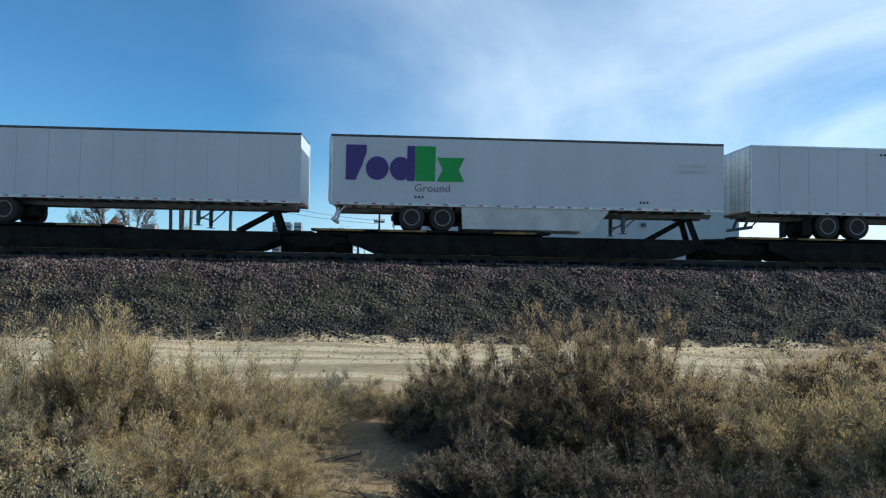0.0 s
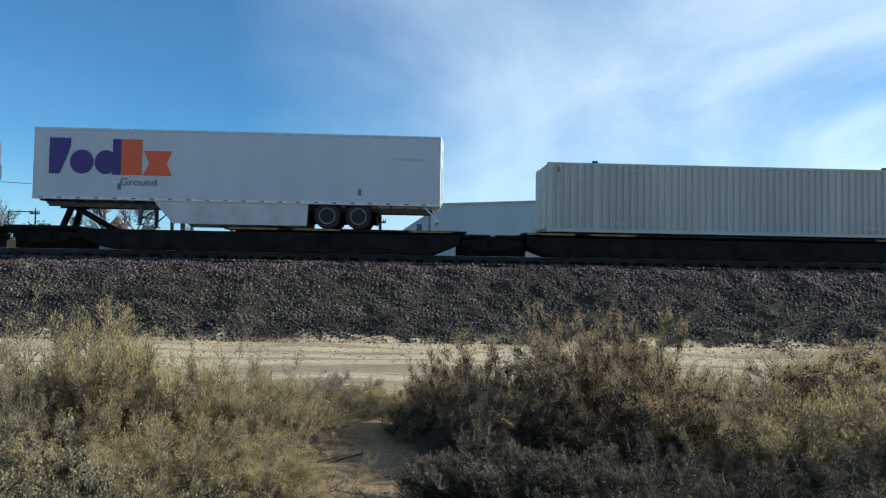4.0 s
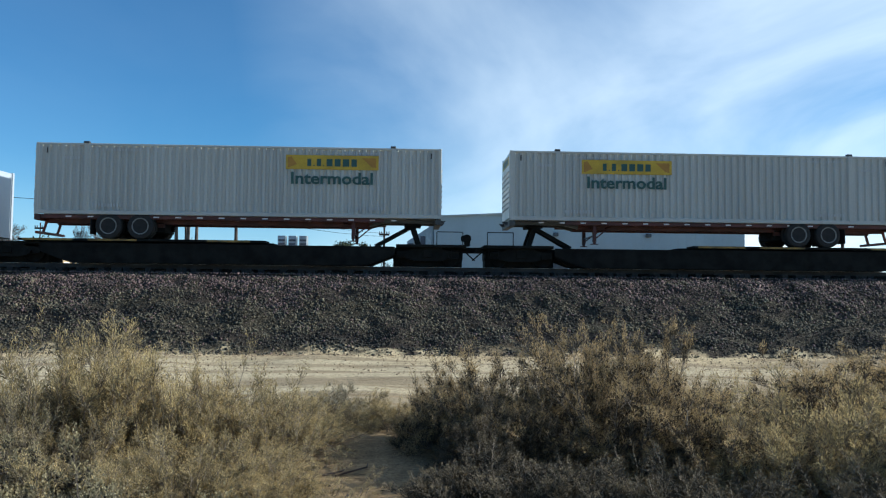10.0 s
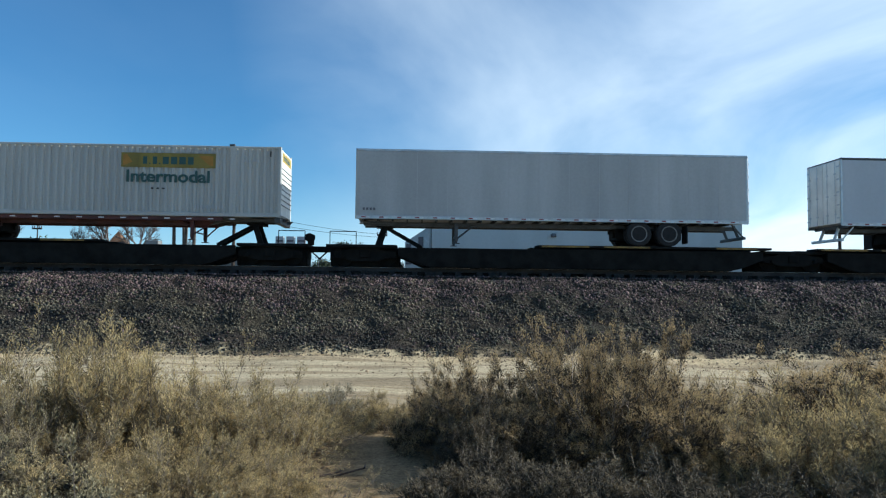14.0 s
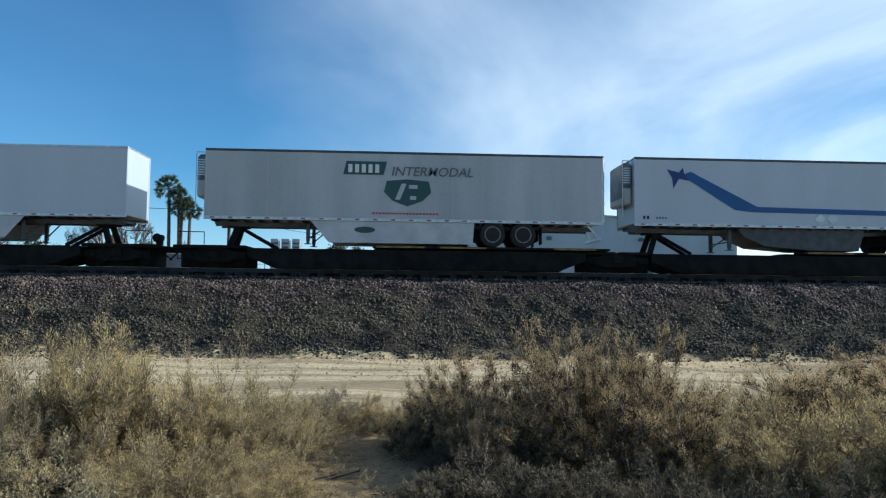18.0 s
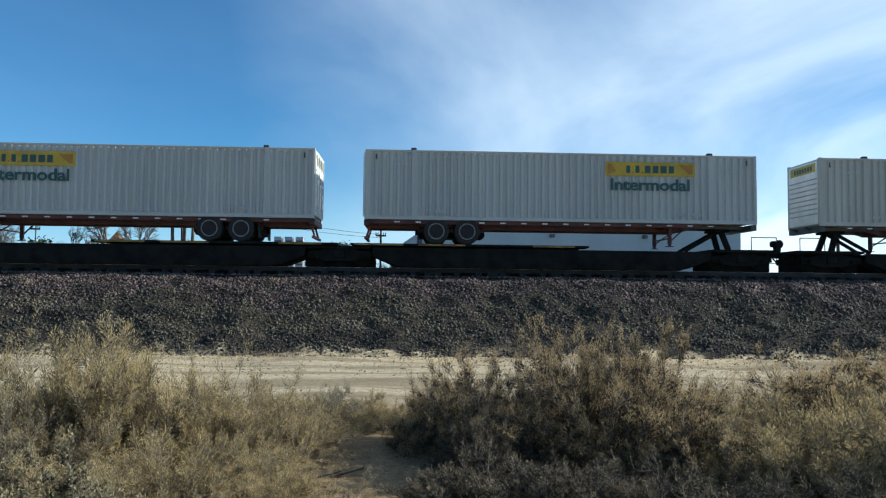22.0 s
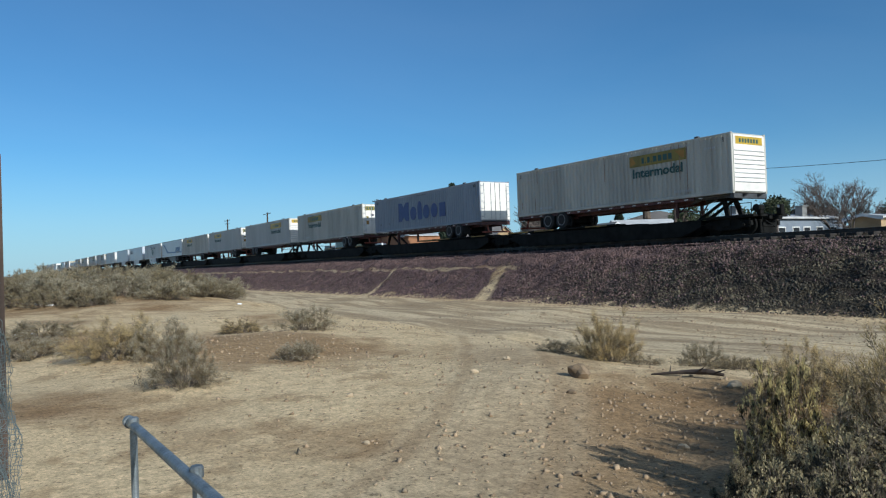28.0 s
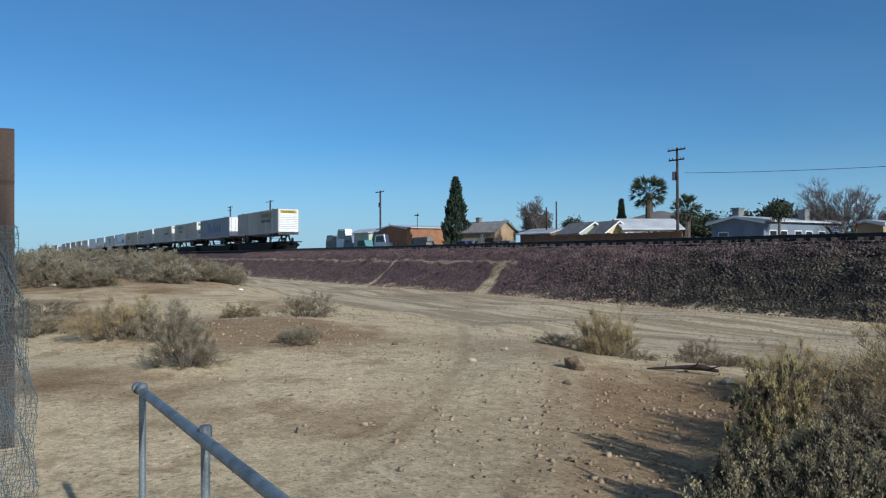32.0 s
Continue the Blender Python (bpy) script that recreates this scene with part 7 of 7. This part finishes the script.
def fences():
    t = thing("board_fence", "brown wooden board fence beyond the track", "fence", kind="")
    g = random.Random(5)
    me = Shape().box(-0.155, 0.155, -0.02, 0.02, FZ, 4.02, 0.005).mesh("board", BROWNWOOD)
    for i in range(72):
        part("board", me, BROWNWOOD, t, at=pose(-73.5 + i * 0.32, 60.0, g.uniform(-0.06, 0.06)))
    part("rail", Shape().box(-73.6, -50.4, 60.03, 60.10, 3.3, 3.42).box(-73.6, -50.4, 60.03, 60.10, 2.0, 2.12), BROWNWOOD, t)
    w = thing("block_wall", "long low grey block wall with pale cap", "wall")
    part("wall", Shape().box(-25.0, -13.5, 60, 60.3, FZ, 4.35), BLOCK, w)
    part("cap", Shape().box(-25.1, -13.4, 59.95, 60.35, 4.35, 4.47), ROOFGREY, w)
    c = thing("wire_fence", "thin dark wire fence with posts", "fence")
    for i in range(14):
        part("post", Shape().rod((-13.0 + i * 0.95, 58, FZ), (-13.0 + i * 0.95, 58, 3.6), 0.03, 6), GREYINK, c)
    for z in (2.4, 3.0, 3.55):
        part("strand", Shape().rod((-13, 58, z), (-0.6, 58, z), 0.012, 4), GREYINK, c)
    h = thing("pitched_hut", "small brown hut with steep roof", "hut")
    part("wall", Shape().box(-25.2, -23.2, 61, 63, FZ, 4.5), BROWNWOOD, h)
    part("roof", Shape().add([(-25.2, 60.8, 4.5), (-23.2, 60.8, 4.5), (-23.2, 63.2, 4.5), (-25.2, 63.2, 4.5), (-24.25, 61.8, 6.1)], [(0, 1, 4), (1, 2, 4), (2, 3, 4), (3, 0, 4), (3, 2, 1, 0)]), BROWNWOOD, h)
    b = thing("roof_cooler", "boxy grey cooler above the wall", "cooler")
    part("body", Shape().box(-21.6, -20.6, 60.6, 61.6, 4.0, 5.3, 0.03), BLOCK, b)
    part("stand", Shape().box(-21.5, -20.7, 60.7, 61.5, FZ, 4.0), BLOCK, b)


fences()

pole(-2.45, 60, 8.4, ((5.9, 0.42),), 0.10)
pole(-14.4, 60, 11.45, ((9.9, 0.3),), 0.15, (1.85, 0))
pole(35.7, 60, 11.15, ((10.8, 0.75), (10.0, 0.5)))
pole(-52.85, 62, 12.85, ((12.6, 1.15), (11.55, 1.0)), 0.17, None, True)
pole(-136.6, 70, 15.1, ((14.8, 1.9),), 0.25, None, True)
pole(-32.9, 66, 7.0, ((6.5, 0.42), (5.0, 0.3)), 0.07)
pole(-124.8, 72, 10.0, ((9.4, 0.8),), 0.09)
pole(-81.4, 70, 9.3)
pole(-83.6, 70, 8.6)
pole(-205.4, 70, 17.6, ((17.2, 3.2),), 0.3)
pole(-245.5, 70, 18.3, ((17.9, 3.0), (16.9, 2.4)), 0.3)
wire((-51.9, 62, 10.1), (-14.4, 60, 7.9), 0.35, 0.028)
wire((-2.45, 60, 6.0), (-14.4, 60, 7.9), 0.3)
wire((-2.45, 60, 5.75), (-14.4, 60, 7.4), 0.3)
wire((35.7, 60, 10.9), (80, 60, 11.5), 0.6)


def palm(x, y, top, crown, seed, trunk=0.22, skirt=0.3):
    g = np.random.default_rng(seed)
    t = thing("palm_tree", "tall fan palm with ragged dark crown", "palm tree", "palms")
    s = Shape()
    zc = top - crown * 0.75
    px, py = x + g.uniform(-0.3, 0.3), y
    for i in range(6):
        a, b = i / 6, (i + 1) / 6
        s.rod((px + (x - px) * a, py, FZ + (zc - FZ) * a), (px + (x - px) * b, py, FZ + (zc - FZ) * b), trunk * (1.15 - 0.3 * a), 9, trunk * (1.15 - 0.3 * b))
    part("trunk", s, PALMBARK, t)
    n = 64
    P, D, L, W = [], [], [], []
    for i in range(n):
        az = g.uniform(0, 6.283)
        el = g.uniform(-0.75, 1.4)
        d = np.array([math.cos(az) * math.cos(el), math.sin(az) * math.cos(el), math.sin(el)])
        tip = np.array([x, y, zc]) + d * crown * g.uniform(0.45, 0.7)
        for k in range(24):
            f = d + g.normal(0, 0.30, 3) + np.array([0, 0, -0.12])
            P.append(tip); D.append(f); L.append(crown * g.uniform(0.28, 0.5)); W.append(crown * 0.018)
        for k in range(3):
            P.append(np.array([x, y, zc])); D.append(d); L.append(crown * 0.75); W.append(crown * 0.012)
    v, tr = blades(np.array(P), np.array(D), np.array(L), np.array(W), g)
    part("crown", fast_mesh("crown", v, tr, FROND), FROND, t)
    return t


for i, (x, y, top, c) in enumerate(((-24.05, 75, 12.8, 1.5), (-23.25, 75.6, 11.5, 1.45), (-22.75, 75.2, 10.7, 1.35), (-21.9, 75, 10.3, 1.3))):
    palm(x, y, top, c, 100 + i, 0.17)
palm(-73.2, 80, 12.3, 2.75, 110, 0.58)
palm(-66.5, 80, 9.1, 2.3, 111, 0.5)


def bare_tree(x, y, top, spread, seed, width=None, stems=1):
    g = np.random.default_rng(seed)
    t = thing("bare_tree", "leafless tree with many fine grey branches", "tree", "bare trees")
    A, B, R0, R1 = [], [], [], []
    H = top - FZ

    def grow(p, d, l, r, depth):
        q = p + d * l
        A.append(p); B.append(q); R0.append(r); R1.append(r * 0.7)
        if depth == 0:
            return
        for _ in range(3 if depth > 1 else 4):
            nd = d + g.normal(0, 0.48, 3) * np.array([spread, spread, 0.55]) + np.array([0, 0, 0.10])
            nd /= np.linalg.norm(nd)
            grow(p + d * l * g.uniform(0.6, 1.0), nd, l * g.uniform(0.62, 0.85), r * 0.62, depth - 1)

    if stems == 1:
        grow(np.array([x, y, FZ]), np.array([0.0, 0, 1.0]), H * 0.22, H * 0.022, 7 if width else 6)
    for k in range(stems if stems > 1 else 0):
        a = k * 6.283 / stems + 0.4
        d = np.array([0.75 * math.cos(a), 0.75 * math.sin(a), 1.0 + 0.3 * (k % 2)])
        grow(np.array([x, y, FZ]), d / np.linalg.norm(d), H * g.uniform(0.26, 0.36), H * 0.017, 6)
    v, tr = tubes((np.array(A), np.array(B), np.array(R0), np.array(R1)), 4)
    v[:, 2] = FZ + (v[:, 2] - FZ) * H / max(v[:, 2].max() - FZ, 0.1)
    if width:
        k = width / (v[:, 0].max() - v[:, 0].min())
        v[:, 0], v[:, 1] = x + (v[:, 0] - x) * k, y + (v[:, 1] - y) * k
    part("branch", fast_mesh("branch", v, tr, BARK), BARK, t)
    return t


bare_tree(-42.8, 75, 9.8, 0.95, 3, 10.5, 6)
bare_tree(-25.6, 64, 8.4, 1.0, 4)
bare_tree(-22.9, 62, 8.0, 1.1, 5)
bare_tree(-28.6, 64, 6.9, 1.2, 6)
bare_tree(-90.3, 74, 11.1, 1.0, 7, 6.5)
bare_tree(-36.5, 66, 6.3, 1.2, 8)
bare_tree(-20.6, 70, 6.2, 1.0, 9)
for i, (x, y, top, w) in enumerate(((-93.5, 76, 9.6, 7.5), (-88.0, 92, 8.6, 7.0), (-69.5, 90, 8.2, 6.0), (-62.0, 92, 7.4, 7.0), (-9.8, 74, 4.3, 3.2), (-6.5, 76, 4.0, 3.0), (0.2, 66, 4.3, 2.2), (-2.9, 72, 4.2, 2.0))):
    bare_tree(x, y, top, 1.0, 20 + i, w, 5)


def leafy_tree(x, y, top, r, seed, mat=None, cone=False, name="tree", label="rounded dark green tree"):
    g = np.random.default_rng(seed)
    mat = mat or TREELEAF
    t = thing(name, label, "tree", "trees beyond the track")
    fork = top - 1.25 * r if not cone else FZ + (top - FZ) * 0.55
    fork = max(fork, FZ + 0.3)
    trunk = Shape().rod((x, y, FZ), (x, y, fork), 0.022 * (top - FZ) + 0.04, 8, 0.016 * (top - FZ) + 0.03)
    if not cone:
        for k in range(5):
            a = k * 1.257 + seed
            trunk.rod((x, y, fork - 0.1 * r), (x + 0.5 * r * math.cos(a), y + 0.5 * r * math.sin(a), fork + 0.75 * r), 0.012 * (top - FZ) + 0.02, 6, 0.02)
    part("trunk", trunk, BARK, t)
    n = 2600
    if cone:
        h = g.random(n) ** 0.8
        rr = r * np.minimum(1, 0.55 + 2.2 * h) * (1 - h ** 1.6) * (1 + 0.15 * np.sin(h * 23)) * g.uniform(0.6, 1.05, n)
        az = g.uniform(0, 6.283, n)
        P = np.stack([x + rr * np.cos(az), y + rr * np.sin(az), FZ + 0.3 + h * (top - FZ - 0.5)], 1)
        D = np.stack([np.cos(az) * 0.35, np.sin(az) * 0.35, np.full(n, 1.0)], 1) + g.normal(0, 0.25, (n, 3))
        L, W = np.full(n, 0.075 * (top - FZ)), np.full(n, 0.012 * (top - FZ))
    else:
        k = 26
        c = g.normal(0, 1, (k, 3)); c /= np.linalg.norm(c, axis=1)[:, None]
        c = c * r * g.uniform(0.35, 0.8, (k, 1)); c[:, 2] = np.where(c[:, 2] > 0, 0.8, 0.45) * c[:, 2]
        zc = top - r * 0.8
        i = g.integers(0, k, n)
        P = np.array([x, y, zc]) + c[i] + g.normal(0, r * 0.17, (n, 3))
        D = g.normal(0, 1, (n, 3)) + c[i] / r
        L, W = np.full(n, r * 0.16), np.full(n, r * 0.055)
    v, tr = blades(P, D, L, W, g)
    part("crown", fast_mesh("crown", v, tr, mat), mat, t)
    return t


leafy_tree(-107.9, 70, 14.8, 2.5, 1, DARKLEAF, True, "cypress", "tall dark green cypress with pointed top")
leafy_tree(-80.4, 82, 9.8, 0.9, 2, DARKLEAF, True, "cypress", "slim dark cypress behind the roofs")
for i, (x, y, top, r) in enumerate(((-54.6, 82, 8.0, 2.3), (-49.6, 84, 7.0, 2.0), (-52.3, 84, 6.6, 1.5), (-5.7, 60, 5.3, 1.0), (-4.2, 61, 5.2, 0.9), (-41.2, 62, 6.4, 1.2), (-69.5, 84, 7.5, 2.2), (-62.0, 86, 7.4, 3.2), (-66.5, 84, 7.2, 2.6), (-98.0, 80, 8.8, 2.4), (-84.6, 76, 7.4, 1.6), (-104.5, 78, 7.6, 1.5), (-58.5, 88, 7.4, 2.2), (-43.5, 88, 6.8, 2.2), (-160, 85, 8.4, 3.0), (-172, 85, 8.0, 3.0), (-140, 88, 8.0, 3.0), (-1.2, 64, 3.9, 0.7), (-8.5, 70, 4.2, 1.2))):
    leafy_tree(x, y, top, r, 30 + i, DARKLEAF if i in (0, 1, 9) else TREELEAF)


def parked(x, y, l, h, mat, label, seed):
    """A parked car or van seen small beyond the track."""
    t = thing("parked_car", label, "car", "parked cars")
    part("body", Shape().plate([(x - l / 2, FZ + 0.35), (x + l / 2, FZ + 0.35), (x + l / 2, FZ + h * 0.6), (x + l * 0.30, FZ + h * 0.62), (x + l * 0.18, FZ + h), (x - l * 0.38, FZ + h), (x - l / 2, FZ + h * 0.62)], y, y + 1.8), mat, t)
    part("window", Shape().plate([(x - l * 0.38, FZ + h * 0.64), (x + l * 0.24, FZ + h * 0.64), (x + l * 0.16, FZ + h * 0.94), (x - l * 0.34, FZ + h * 0.94)], y - 0.01, y - 0.004), GLASS, t)
    for k in (-0.3, 0.3):
        part("wheel", Shape().rod((x + l * k, y - 0.02, FZ + 0.34), (x + l * k, y + 0.2, FZ + 0.34), 0.34, 14), TYRE, t)
    return t


for i, (x, y, l, h, m, lb) in enumerate(((-141, 69, 7.0, 4.6, CARWHITE, "white high-sided van parked by a shed"), (-132.5, 68, 6.0, 4.3, CARWHITE, "white van parked by a shed"), (-137, 66, 5.5, 3.2, TEAL, "teal covered car among parked vans"), (-117, 68, 7.5, 3.3, BLOCK, "grey covered trailer beside a shed"), (-160, 72, 7.0, 6.3, CARWHITE, "white box truck parked far off"), (-103, 68, 4.6, 2.4, NAVY, "dark blue car parked by a fence"), (-167, 72, 6.0, 5.0, BLOCK, "grey truck parked far off"), (-152, 70, 6.0, 4.6, STUCCO_B, "dark van parked far off"))):
    parked(x, y, l, h, m, lb, i)


def signal_target():
    t = thing("track_sign", "small white disc sign on a post beyond the rails", "sign")
    part("post", Shape().rod((-66.0, 45, FZ), (-66.0, 45, 3.0), 0.03, 6), GREYINK, t)
    part("disc", Shape().lathe([(0, 0.02), (0, 0.28), (0.02, 0.28)], 44.95, 16, "y", (-66.0, 0, 3.15)), TAPE_W, t)


signal_target()


def far_hills():
    g = np.random.default_rng(12)
    xs = np.linspace(-3600, 600, 220)
    h = 8 + 20 * np.clip((-xs - 850) / 500, 0, 1) + 6 * np.sin(xs * 0.006 + 1) + 4 * np.sin(xs * 0.017) + 3 * np.sin(xs * 0.051) + 86 * np.exp(-((xs + 1330) / 240) ** 2) + 38 * np.exp(-((xs + 900) / 200) ** 2)
    h = np.maximum(h, 5)
    v, t = [], []
    for i, x in enumerate(xs):
        v += [(x, 1150, 0), (x, 1300, h[i] * 0.6), (x, 1500, h[i])]
    for i in range(len(xs) - 1):
        for k in (0, 1):
            a = i * 3 + k
            t += [(a, a + 3, a + 4), (a, a + 4, a + 1)]
    solid("backdrop_hills", fast_mesh("hills", np.array(v, float), np.array(t), HILL), HILL, "low hazy brown hills on the horizon", "hills", kind="structure")


HILL = material("hazy_hill", (0.17, 0.155, 0.14), 1.0, 0, 0.1, 0.01)
far_hills()


def motions():
    for ob, s, dz in MOVING:
        walk(ob, [(t, pose(s + m, TC, RZ + dz)) for t, m in TRAIN])


motions()
